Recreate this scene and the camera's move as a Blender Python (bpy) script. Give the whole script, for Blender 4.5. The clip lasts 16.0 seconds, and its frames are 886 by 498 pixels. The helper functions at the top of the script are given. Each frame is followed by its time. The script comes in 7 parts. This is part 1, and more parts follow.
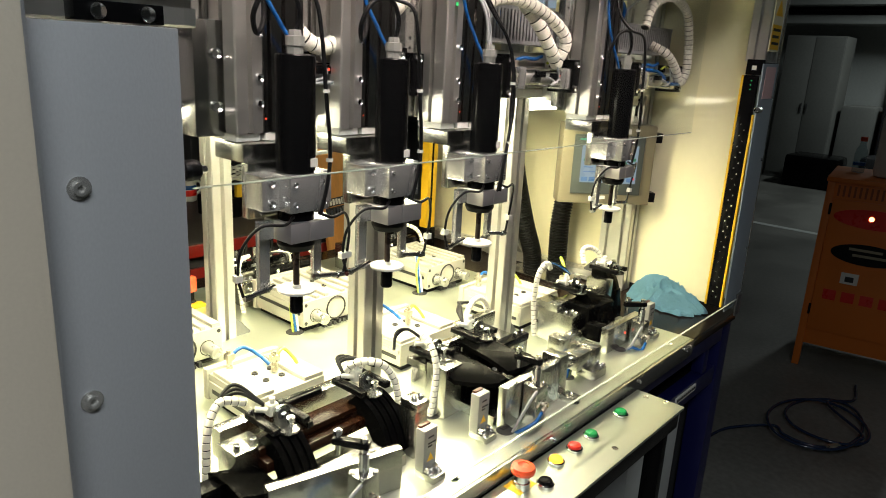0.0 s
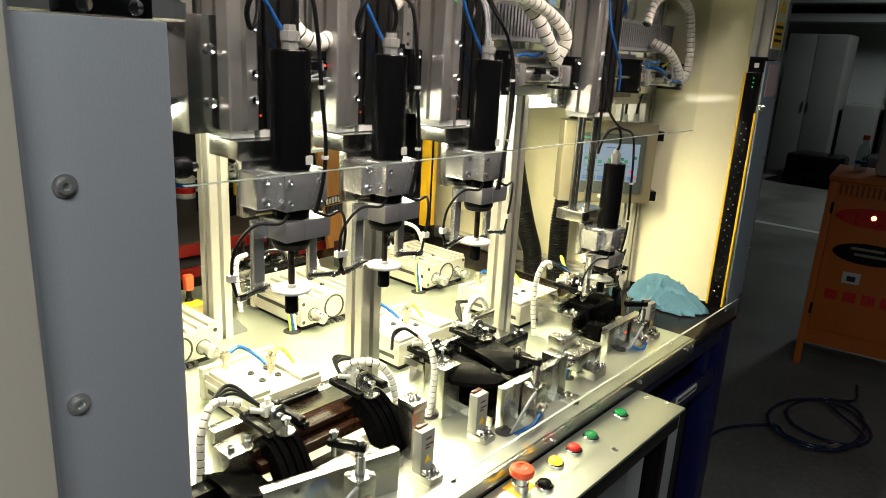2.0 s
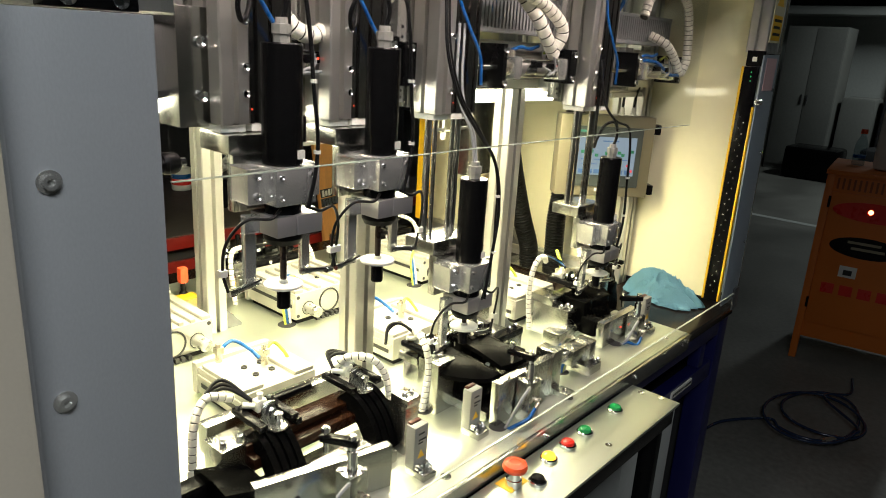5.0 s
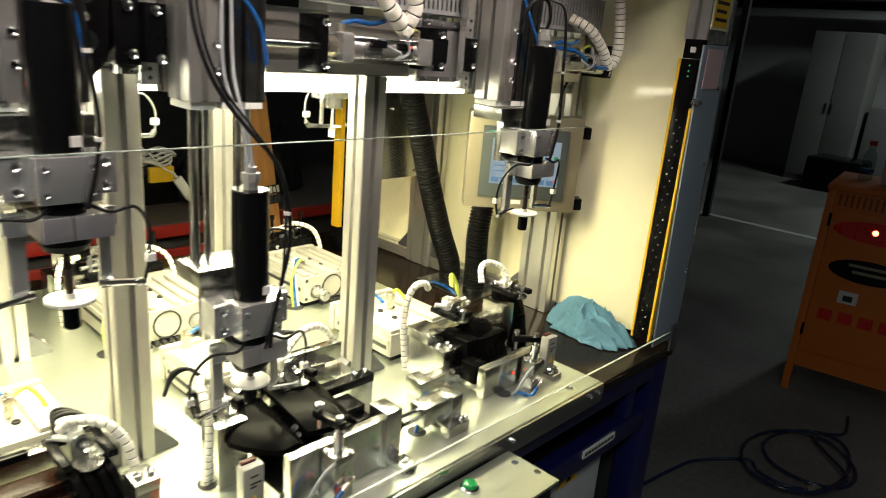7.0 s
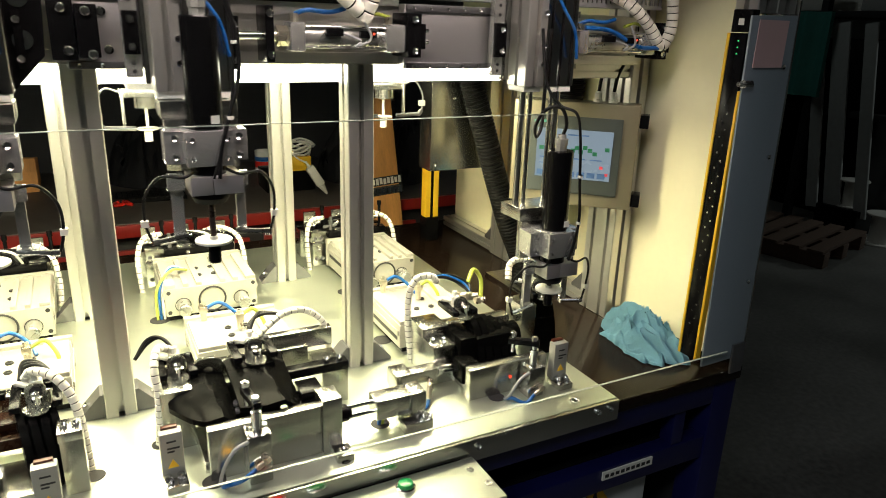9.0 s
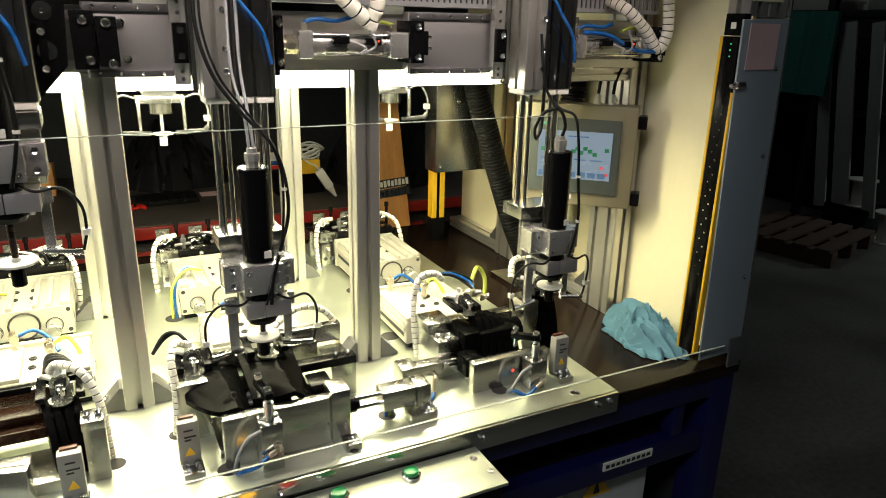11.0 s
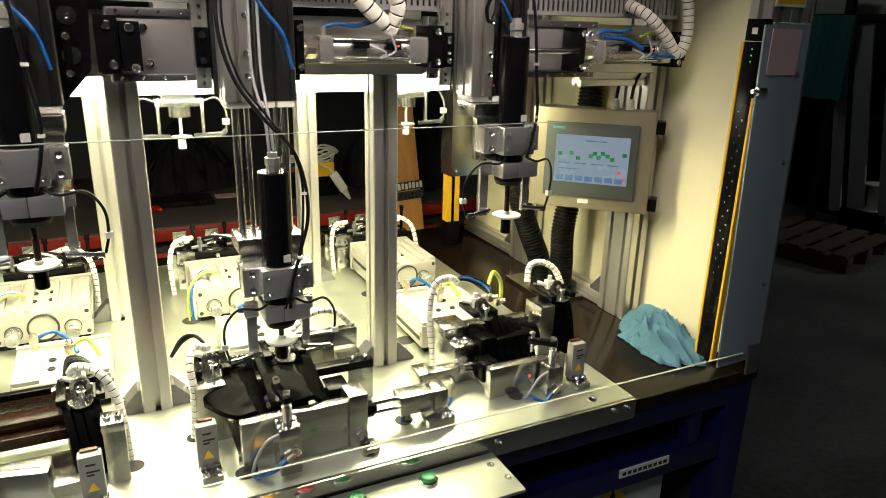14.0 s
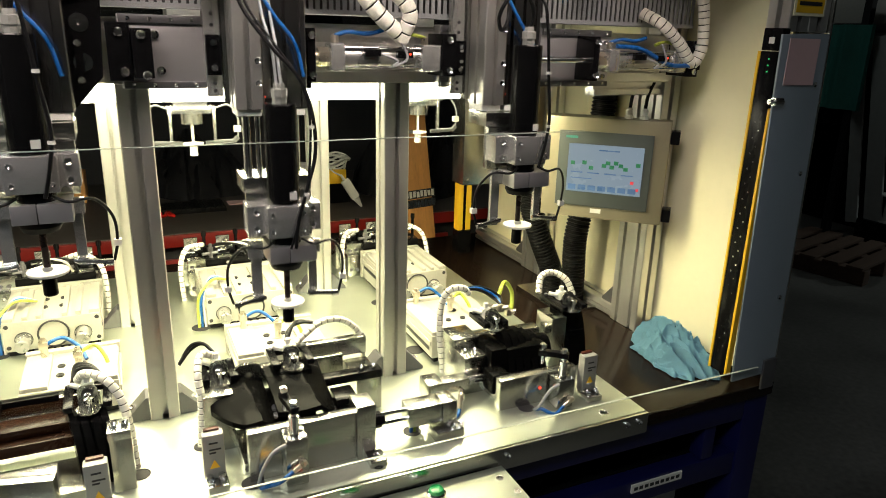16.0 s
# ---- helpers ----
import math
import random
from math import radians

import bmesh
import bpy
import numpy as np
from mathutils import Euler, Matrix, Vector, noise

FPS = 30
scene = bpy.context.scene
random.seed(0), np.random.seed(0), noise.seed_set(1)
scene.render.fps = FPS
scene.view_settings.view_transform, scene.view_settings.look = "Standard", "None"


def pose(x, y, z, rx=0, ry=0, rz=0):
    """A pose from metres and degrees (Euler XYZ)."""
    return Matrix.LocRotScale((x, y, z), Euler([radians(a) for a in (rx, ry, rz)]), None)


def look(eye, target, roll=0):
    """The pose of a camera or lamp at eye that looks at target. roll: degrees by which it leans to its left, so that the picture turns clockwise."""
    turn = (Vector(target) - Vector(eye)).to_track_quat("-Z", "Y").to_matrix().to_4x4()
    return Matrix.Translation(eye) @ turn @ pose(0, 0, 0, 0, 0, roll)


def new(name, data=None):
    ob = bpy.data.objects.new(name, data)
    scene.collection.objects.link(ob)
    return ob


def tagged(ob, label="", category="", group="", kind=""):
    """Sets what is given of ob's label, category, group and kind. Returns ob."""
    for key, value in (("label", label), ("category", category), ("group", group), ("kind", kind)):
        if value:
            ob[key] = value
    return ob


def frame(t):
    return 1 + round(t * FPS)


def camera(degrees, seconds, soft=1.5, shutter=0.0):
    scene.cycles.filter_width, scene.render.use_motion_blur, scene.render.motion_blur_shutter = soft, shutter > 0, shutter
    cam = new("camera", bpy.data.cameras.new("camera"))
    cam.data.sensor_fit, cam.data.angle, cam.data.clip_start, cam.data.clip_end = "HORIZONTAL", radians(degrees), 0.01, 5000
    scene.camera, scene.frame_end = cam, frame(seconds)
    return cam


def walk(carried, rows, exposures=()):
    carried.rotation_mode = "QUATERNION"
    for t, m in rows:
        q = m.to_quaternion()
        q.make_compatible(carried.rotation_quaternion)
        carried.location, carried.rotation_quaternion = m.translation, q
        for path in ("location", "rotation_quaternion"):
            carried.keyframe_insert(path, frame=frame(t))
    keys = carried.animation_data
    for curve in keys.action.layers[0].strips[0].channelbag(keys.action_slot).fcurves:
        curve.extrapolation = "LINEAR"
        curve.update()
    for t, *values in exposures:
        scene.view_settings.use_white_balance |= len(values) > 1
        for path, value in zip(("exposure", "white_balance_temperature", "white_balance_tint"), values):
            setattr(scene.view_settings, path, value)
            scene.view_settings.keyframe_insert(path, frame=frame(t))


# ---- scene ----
cam = camera(65.6, 16.0, soft=0.95, shutter=0.4)
PATH = [
    (0, (-1.256, -0.539, 1.536), (0.201, 0.719, 0.996), 3.1),
    (0.5, (-1.252, -0.536, 1.534), (0.202, 0.727, 0.994), 3.1),
    (1, (-1.247, -0.536, 1.535), (0.209, 0.725, 0.999), 3.0),
    (1.5, (-1.244, -0.535, 1.534), (0.212, 0.722, 0.987), 3.0),
    (2, (-1.243, -0.533, 1.534), (0.212, 0.726, 0.988), 3.2),
    (2.5, (-1.243, -0.533, 1.536), (0.209, 0.728, 0.986), 3.4),
    (3, (-1.242, -0.532, 1.535), (0.209, 0.732, 0.991), 3.2),
    (5.3, (-1.23, -0.533, 1.538), (0.228, 0.707, 0.959), 3.6),
    (5.5, (-1.217, -0.538, 1.536), (0.258, 0.68, 0.953), 3.8),
    (6, (-1.114, -0.572, 1.542), (0.351, 0.667, 0.978), 4.9),
    (6.5, (-0.983, -0.602, 1.54), (0.427, 0.667, 0.906), 3.8),
    (7, (-0.82, -0.576, 1.524), (0.587, 0.723, 0.947), 4.9),
    (7.5, (-0.689, -0.593, 1.537), (0.578, 0.809, 0.882), 2.7),
    (8, (-0.563, -0.659, 1.538), (0.511, 0.883, 0.852), 5.3),
    (8.5, (-0.485, -0.741, 1.533), (0.431, 0.919, 0.896), 2.6),
    (11, (-0.497, -0.825, 1.54), (0.372, 0.865, 0.915), 1.4),
    (11.5, (-0.5, -0.819, 1.541), (0.375, 0.862, 0.9), 1.7),
    (12, (-0.505, -0.82, 1.541), (0.379, 0.861, 0.914), 1.5),
    (12.5, (-0.5, -0.82, 1.546), (0.376, 0.867, 0.924), 1.5),
    (13, (-0.505, -0.816, 1.544), (0.37, 0.875, 0.932), 1.5),
    (13.5, (-0.507, -0.817, 1.546), (0.345, 0.887, 0.936), 1.3),
    (14, (-0.507, -0.817, 1.543), (0.336, 0.888, 0.924), 1.5),
    (14.5, (-0.507, -0.813, 1.542), (0.325, 0.898, 0.925), 1.5),
    (15, (-0.508, -0.811, 1.541), (0.318, 0.908, 0.94), 1.8),
    (15.5, (-0.508, -0.808, 1.543), (0.319, 0.913, 0.948), 1.9),
    (16, (-0.5, -0.808, 1.543), (0.314, 0.918, 0.944), 1.7),
]
walk(cam, [(t, look(eye, target, roll)) for t, eye, target, roll in PATH], exposures=((0, 0.24), (6.0, 0.22), (8.5, 0.06), (11.0, 0.06), (16.0, 0.02)))

# ---- light: a dim hall, LED bars under the gantry ----
world = bpy.data.worlds.new("hall_air")
scene.world = world
world.use_nodes = True
world.node_tree.nodes["Background"].inputs[0].default_value = (0.75, 0.85, 1.0, 1)
world.node_tree.nodes["Background"].inputs[1].default_value = 0.008


def area(name, m, sx, sy, power, colour, spread=180):
    d = bpy.data.lights.new(name, "AREA")
    d.shape, d.size, d.size_y, d.energy, d.color = "RECTANGLE", sx, sy, power, colour
    d.spread = radians(spread)
    ob = new(name, d)
    ob.matrix_world = m
    return ob


LED = (1.0, 0.91, 0.56)
area("led_light", pose(-0.37, 0.376, 1.427), 1.18, 0.05, 17, LED, 170)
area("led_light", pose(-0.37, 0.66, 1.427), 1.18, 0.05, 8.5, LED, 172)
# added, unseen lamp under the top frame, to brighten the heads and beam
area("led_light", pose(-0.30, 0.03, 1.739, 18, 0, 0), 1.30, 0.04, 4.4, (1.0, 0.82, 0.74), 120)
# hall luminaires, out of sight under the roof
# low second lamp added to grade the left cover, last to brighten the rack
for x, y, p, c, s in ((-2.3, -1.9, 16, (0.97, 0.99, 0.97), 130), (-1.75, -1.15, 23, (0.93, 0.98, 1.0), 150), (2.4, -3.0, 3.2, (0.90, 0.95, 0.95), 150), (8.8, -0.2, 52, (0.86, 0.95, 0.92), 155), (3.3, 3.3, 3.4, (0.86, 0.95, 0.92), 150)):
    area("hall_light", pose(x, y, 2.75 if x == -1.75 else 3.9), 1.5, 0.4, p, c, s)

# ---- materials ----
def mat(name, base, rough=0.5, metal=0.0, var=0.12, scale=8.0, bump=0.0, bscale=60.0, stretch=None, emit=None, power=0.0, spec=0.5, coat=0.0, rvar=0.1):
    m = bpy.data.materials.new(name)
    m.use_nodes = True
    nt = m.node_tree
    N, L = nt.nodes, nt.links
    b = N["Principled BSDF"]
    b.inputs["Metallic"].default_value = metal
    b.inputs["Specular IOR Level"].default_value = spec
    b.inputs["Coat Weight"].default_value = coat
    tc = N.new("ShaderNodeTexCoord")
    vec = tc.outputs["Object"]
    if stretch:
        mp = N.new("ShaderNodeMapping")
        mp.inputs["Scale"].default_value = stretch
        L.new(vec, mp.inputs[0])
        vec = mp.outputs[0]
    n1, n2 = N.new("ShaderNodeTexNoise"), N.new("ShaderNodeTexNoise")
    n1.inputs["Scale"].default_value, n1.inputs["Detail"].default_value = scale, 4
    n2.inputs["Scale"].default_value, n2.inputs["Detail"].default_value = bscale, 3
    L.new(vec, n1.inputs["Vector"])
    L.new(vec, n2.inputs["Vector"])
    mixn = N.new("ShaderNodeMath")
    mixn.operation = "MULTIPLY_ADD"
    mixn.inputs[1].default_value = 0.4
    L.new(n2.outputs[0], mixn.inputs[0])
    sc = N.new("ShaderNodeMath")
    sc.operation = "MULTIPLY"
    sc.inputs[1].default_value = 0.6
    L.new(n1.outputs[0], sc.inputs[0])
    L.new(sc.outputs[0], mixn.inputs[2])
    ramp = N.new("ShaderNodeValToRGB")
    e = ramp.color_ramp.elements
    e[0].position, e[1].position = 0.3, 0.7
    e[0].color = (*[max(0, c * (1 - var)) for c in base], 1)
    e[1].color = (*[min(1, c * (1 + var)) for c in base], 1)
    L.new(mixn.outputs[0], ramp.inputs[0])
    L.new(ramp.outputs[0], b.inputs["Base Color"])
    mr = N.new("ShaderNodeMapRange")
    mr.inputs["From Min"].default_value, mr.inputs["From Max"].default_value = 0.3, 0.7
    mr.inputs["To Min"].default_value, mr.inputs["To Max"].default_value = max(0.02, rough - rvar), min(1, rough + rvar)
    L.new(mixn.outputs[0], mr.inputs[0])
    L.new(mr.outputs[0], b.inputs["Roughness"])
    if bump:
        bp = N.new("ShaderNodeBump")
        bp.inputs["Strength"].default_value, bp.inputs["Distance"].default_value = bump, 0.002
        L.new(n2.outputs[0], bp.inputs["Height"])
        L.new(bp.outputs[0], b.inputs["Normal"])
    if emit:
        b.inputs["Emission Color"].default_value = (*emit, 1)
        b.inputs["Emission Strength"].default_value = power
    return m


def clear(name, tint, rough=0.02, alpha=0.0):
    """Thin clear sheet: mostly see-through, with a gloss that grows at grazing angles."""
    m = bpy.data.materials.new(name)
    m.use_nodes = True
    N, L = m.node_tree.nodes, m.node_tree.links
    N.remove(N["Principled BSDF"])
    tr, gl, mx, fr = N.new("ShaderNodeBsdfTransparent"), N.new("ShaderNodeBsdfGlossy"), N.new("ShaderNodeMixShader"), N.new("ShaderNodeLayerWeight")
    tr.inputs[0].default_value = (*tint, 1)
    gl.inputs["Roughness"].default_value = rough
    fr.inputs[0].default_value = 0.5
    pw = N.new("ShaderNodeMath"); pw.operation = "POWER"; pw.inputs[1].default_value = 4.0
    ad = N.new("ShaderNodeMath"); ad.operation = "MULTIPLY_ADD"; ad.inputs[1].default_value = 0.5; ad.inputs[2].default_value = 0.008
    L.new(fr.outputs["Facing"], pw.inputs[0])
    L.new(pw.outputs[0], ad.inputs[0])
    L.new(ad.outputs[0], mx.inputs[0])
    L.new(tr.outputs[0], mx.inputs[1])
    L.new(gl.outputs[0], mx.inputs[2])
    L.new(mx.outputs[0], N["Material Output"].inputs[0])
    return m


ALU = mat("milled_aluminium", (0.52, 0.52, 0.49), 0.24, 1.0, 0.02, 10, 0.004, 160, None, rvar=0.015)
CAST = mat("cast_aluminium", (0.40, 0.39, 0.34), 0.42, 0.25, 0.07, 18, 0.05, 220, rvar=0.08)
SATIN = mat("satin_aluminium", (0.63, 0.63, 0.61), 0.25, 0.78, 0.02, 10, 0.004, 160, None, rvar=0.015)
SPINDLE = mat("dark_spindle_steel", (0.05, 0.035, 0.03), 0.3, 0.6, 0.2, 20)
ENDCAP = mat("white_end_cap", (0.86, 0.85, 0.80), 0.35, 0.0, 0.03, 20)
ROD = mat("ground_steel_rod", (0.46, 0.46, 0.44), 0.28, 0.8, 0.06, 20, 0, 90)
PLATE = mat("brushed_plate", (0.645, 0.69, 0.575), 0.38, 0.88, 0.05, 5, 0.04, 160, (1, 9, 1))
PROF = mat("anodised_profile", (0.62, 0.61, 0.58), 0.32, 0.85, 0.018, 8, 0.004, 100, None, rvar=0.015)
GROOVE = mat("profile_groove", (0.10, 0.10, 0.10), 0.5, 0.5, 0.1, 10)
GREYPL = mat("anodised_carriage", (0.58, 0.565, 0.58), 0.34, 0.8, 0.012, 6, 0.004, 90, None, rvar=0.012)
COLUMN = mat("polished_carriage", (0.46, 0.44, 0.43), 0.20, 1.0, 0.03, 6, 0.004, 90, None, rvar=0.02)
STEEL = mat("bright_steel", (0.72, 0.72, 0.72), 0.16, 1.0, 0.05, 20, 0, 80, None, rvar=0.05)
DKSTEEL = mat("dark_steel", (0.20, 0.20, 0.21), 0.35, 0.8, 0.15, 20)
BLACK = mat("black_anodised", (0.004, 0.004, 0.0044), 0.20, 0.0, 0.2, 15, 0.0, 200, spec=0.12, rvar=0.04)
BENCHTOP = mat("dark_bench_mat", (0.055, 0.047, 0.042), 0.55, 0.0, 0.25, 5, 0.08, 80)
FABRIC = mat("black_fabric", (0.018, 0.018, 0.020), 0.75, 0.0, 0.35, 9, 0.2, 160, spec=0.2)
RUBBER = mat("black_rubber", (0.004, 0.004, 0.0042), 0.42, 0.0, 0.2, 30, 0.05, 200, spec=0.16)
CABLE = mat("black_cable", (0.006, 0.006, 0.0065), 0.38, 0.0, 0.2, 30, spec=0.2)
MOULD = mat("black_moulding", (0.0025, 0.0025, 0.0025), 0.26, 0.0, 0.2, 14, 0.006, 90, spec=0.02, rvar=0.03)
BROWN = mat("brown_moulding", (0.016, 0.006, 0.003), 0.26, 0.0, 0.15, 14, 0.0, 150, spec=0.14, rvar=0.03)
WHITE = mat("white_wall_panel", (0.80, 0.75, 0.52), 0.07, 0.0, 0.03, 3, 0.0, 60, None, rvar=0.03)
WPLAST = mat("white_plastic", (0.66, 0.65, 0.60), 0.4, 0.0, 0.06, 20)
GREYPAINT = mat("grey_sheet_paint", (0.365, 0.38, 0.40), 0.42, 0.2, 0.09, 3, 0.10, 500, (1, 1, 0.5), rvar=0.06)
# blue-grey paint, darkened to stand for the weaker light on the right cover
SIDEPAINT_DIM = mat("dimmed_blue_grey_sheet_paint", (0.24, 0.285, 0.325), 0.4, 0.0, 0.07, 4, 0.08, 500, None, rvar=0.06)
BEIGE = mat("beige_frame_paint", (0.50, 0.45, 0.37), 0.45, 0.0, 0.05, 4, 0.08, 300)
LAMIN = mat("dark_laminate", (0.012, 0.007, 0.0045), 0.17, 0.0, 0.2, 6, 0.02, 120, None, rvar=0.02, spec=0.09)
BLUE = mat("blue_frame_paint", (0.005, 0.006, 0.055), 0.38, 0.0, 0.1, 6, 0.04, 200)
ORANGE = mat("orange_cabinet_paint", (0.62, 0.16, 0.02), 0.42, 0.0, 0.08, 5, 0.05, 200)
ORDARK = mat("shaded_orange_vent", (0.25, 0.06, 0.01), 0.5, 0.0, 0.1, 5)
YELLOW = mat("yellow_paint", (0.80, 0.47, 0.02), 0.4, 0.0, 0.06, 8)
CONCRETE = mat("concrete_floor", (0.13, 0.13, 0.12), 0.5, 0.0, 0.55, 1.3, 0.3, 38, None, rvar=0.15)
HALLW = mat("hall_wall_paint", (0.40, 0.42, 0.41), 0.7, 0.0, 0.12, 1.2, 0.05, 30)
# hall grey darkened to stand for the dim light at the far end
HALLB = mat("hall_grey_darkened", (0.17, 0.175, 0.165), 0.8, 0.0, 0.15, 2, 0.05, 30)
# near black in place of missing light: far wall, roof, backdrop and dim interiors
HALLD = mat("unlit_hall_black", (0.012, 0.012, 0.014), 0.7, 0.0, 0.2, 1.2)
DUCT = mat("grey_duct_plastic", (0.28, 0.29, 0.30), 0.5, 0.0, 0.06, 20)
SPIRAL = mat("white_spiral_wrap", (0.74, 0.72, 0.64), 0.45, 0.0, 0.08, 40)
AIRBLUE = mat("blue_air_tube", (0.008, 0.085, 0.29), 0.3, 0.0, 0.1, 30)
AIRGREEN = mat("yellow_green_air_tube", (0.36, 0.44, 0.06), 0.3, 0.0, 0.1, 30)
PAPER = mat("pink_paper", (0.62, 0.42, 0.42), 0.7, 0.0, 0.04, 10)
PLASTGR = mat("hmi_bezel", (0.055, 0.065, 0.062), 0.35, 0.0, 0.06, 20)
HMIBOX = mat("hmi_housing", (0.28, 0.25, 0.17), 0.4, 0.5, 0.05, 8, 0.03, 200)
CLOTH = mat("blue_cloth", (0.20, 0.43, 0.56), 0.85, 0.0, 0.12, 25, 0.3, 400)
RED = mat("red_plastic", (0.62, 0.02, 0.012), 0.3, 0.0, 0.08, 20)
ESTOP = mat("orange_red_plastic", (0.75, 0.09, 0.03), 0.35, 0.0, 0.08, 20)
GREEN = mat("green_plastic", (0.01, 0.22, 0.06), 0.25, 0.0, 0.1, 20)
AMBER = mat("amber_lens", (0.85, 0.42, 0.01), 0.25, 0.0, 0.1, 20)
BRASS = mat("nickel_fitting", (0.62, 0.57, 0.46), 0.3, 0.9, 0.1, 20)
WOOD = mat("pallet_wood", (0.10, 0.062, 0.042), 0.75, 0.0, 0.3, 6, 0.3, 60, (1, 12, 12))
PLANK = mat("orange_wood", (0.58, 0.27, 0.075), 0.6, 0.0, 0.25, 5, 0.1, 60, (8, 8, 0.8))
LEDGLOW = mat("led_diffuser", (0.9, 0.9, 0.85), 0.5, 0.0, 0.0, 5, emit=(1.0, 0.95, 0.74), power=10.0)
PLEXI = clear("clear_acrylic", (0.97, 0.98, 0.97))
PLEXEDGE = mat("acrylic_edge", (0.42, 0.46, 0.40), 0.2, 0.0, 0.03, 5, emit=None)
TEAL = mat("teal_tarpaulin", (0.05, 0.26, 0.22), 0.7, 0.0, 0.2, 3)
SCREEN = mat("lit_screen", (0.02, 0.025, 0.03), 0.25, emit=(0.38, 0.49, 0.60), power=0.5)
SCRBAR = mat("screen_bars", (0.05, 0.1, 0.2), 0.3, emit=(0.03, 0.06, 0.13), power=0.6)
SCRGRN = mat("screen_green", (0.02, 0.1, 0.05), 0.3, emit=(0.01, 0.09, 0.04), power=0.6)
SCRRED = mat("screen_red", (0.3, 0.02, 0.02), 0.3, emit=(0.7, 0.08, 0.1), power=0.6)
LEDRED = mat("red_indicator", (0.4, 0.02, 0.01), 0.3, emit=(1, 0.08, 0.03), power=1.2)
LEDGRN = mat("green_indicator", (0.02, 0.4, 0.1), 0.3, emit=(0.1, 1, 0.3), power=0.5)
SENSW = mat("sensor_case", (0.30, 0.30, 0.28), 0.4, 0.3, 0.06, 20)
SENSWIN = mat("dark_orange_window", (0.06, 0.012, 0.005), 0.3, 0.0, 0.1, 20)
DKRED = mat("dark_red_edge", (0.22, 0.012, 0.008), 0.4, 0.0, 0.1, 10)
# print black, also used for the shade in holes and slots
INK_SHADE = mat("black_ink_and_hole_shade", (0.02, 0.02, 0.02), 0.6)

# ---- mesh helpers ----
def BM():
    return bmesh.new()


def box(bm, x0, y0, z0, x1, y1, z1, bev=0.0, m=None):
    r = bmesh.ops.create_cube(bm, size=1.0)
    vs = r["verts"]
    for v in vs:
        v.co = Vector((x0 + (v.co.x + 0.5) * (x1 - x0), y0 + (v.co.y + 0.5) * (y1 - y0), z0 + (v.co.z + 0.5) * (z1 - z0)))
    if bev:
        es = list({e for v in vs for e in v.link_edges})
        r2 = bmesh.ops.bevel(bm, geom=es, offset=bev, segments=2, affect="EDGES", profile=0.6)
        vs = list({v for f in r2["faces"] for v in f.verts} | {v for v in vs if v.is_valid})
    if m is not None:
        bmesh.ops.transform(bm, matrix=m, verts=vs)
    return vs


def cyl(bm, a, b, r, r2=None, seg=20, cap=True):
    a, b = Vector(a), Vector(b)
    d = b - a
    m = Matrix.Translation((a + b) / 2) @ d.to_track_quat("Z", "Y").to_matrix().to_4x4()
    res = bmesh.ops.create_cone(bm, cap_ends=cap, segments=seg, radius1=r, radius2=r if r2 is None else r2, depth=d.length, matrix=m)
    return res["verts"]


def lathe(bm, prof, c=(0, 0, 0), axis="z", seg=24):
    """Turned form: prof is a run of (radius, height)."""
    rings = []
    for r, h in prof:
        ring = []
        for k in range(seg):
            a = 2 * math.pi * k / seg
            p = {"z": (r * math.cos(a), r * math.sin(a), h), "y": (r * math.cos(a), h, r * math.sin(a)), "x": (h, r * math.cos(a), r * math.sin(a))}[axis]
            ring.append(bm.verts.new((c[0] + p[0], c[1] + p[1], c[2] + p[2])))
        rings.append(ring)
    for a, b in zip(rings, rings[1:]):
        for k in range(seg):
            bm.faces.new((a[k], a[(k + 1) % seg], b[(k + 1) % seg], b[k]))
    bm.faces.new(rings[0][::-1])
    bm.faces.new(rings[-1])


def smooth_path(pts, n=8):
    """Catmull-Rom through the points."""
    p = [Vector(q) for q in pts]
    p = [p[0] * 2 - p[1]] + p + [p[-1] * 2 - p[-2]]
    out = []
    for i in range(1, len(p) - 2):
        for k in range(n):
            t = k / n
            a, b, c, d = p[i - 1], p[i], p[i + 1], p[i + 2]
            out.append(0.5 * ((2 * b) + (c - a) * t + (2 * a - 5 * b + 4 * c - d) * t * t + (3 * b - a - 3 * c + d) * t ** 3))
    out.append(p[-2])
    return out


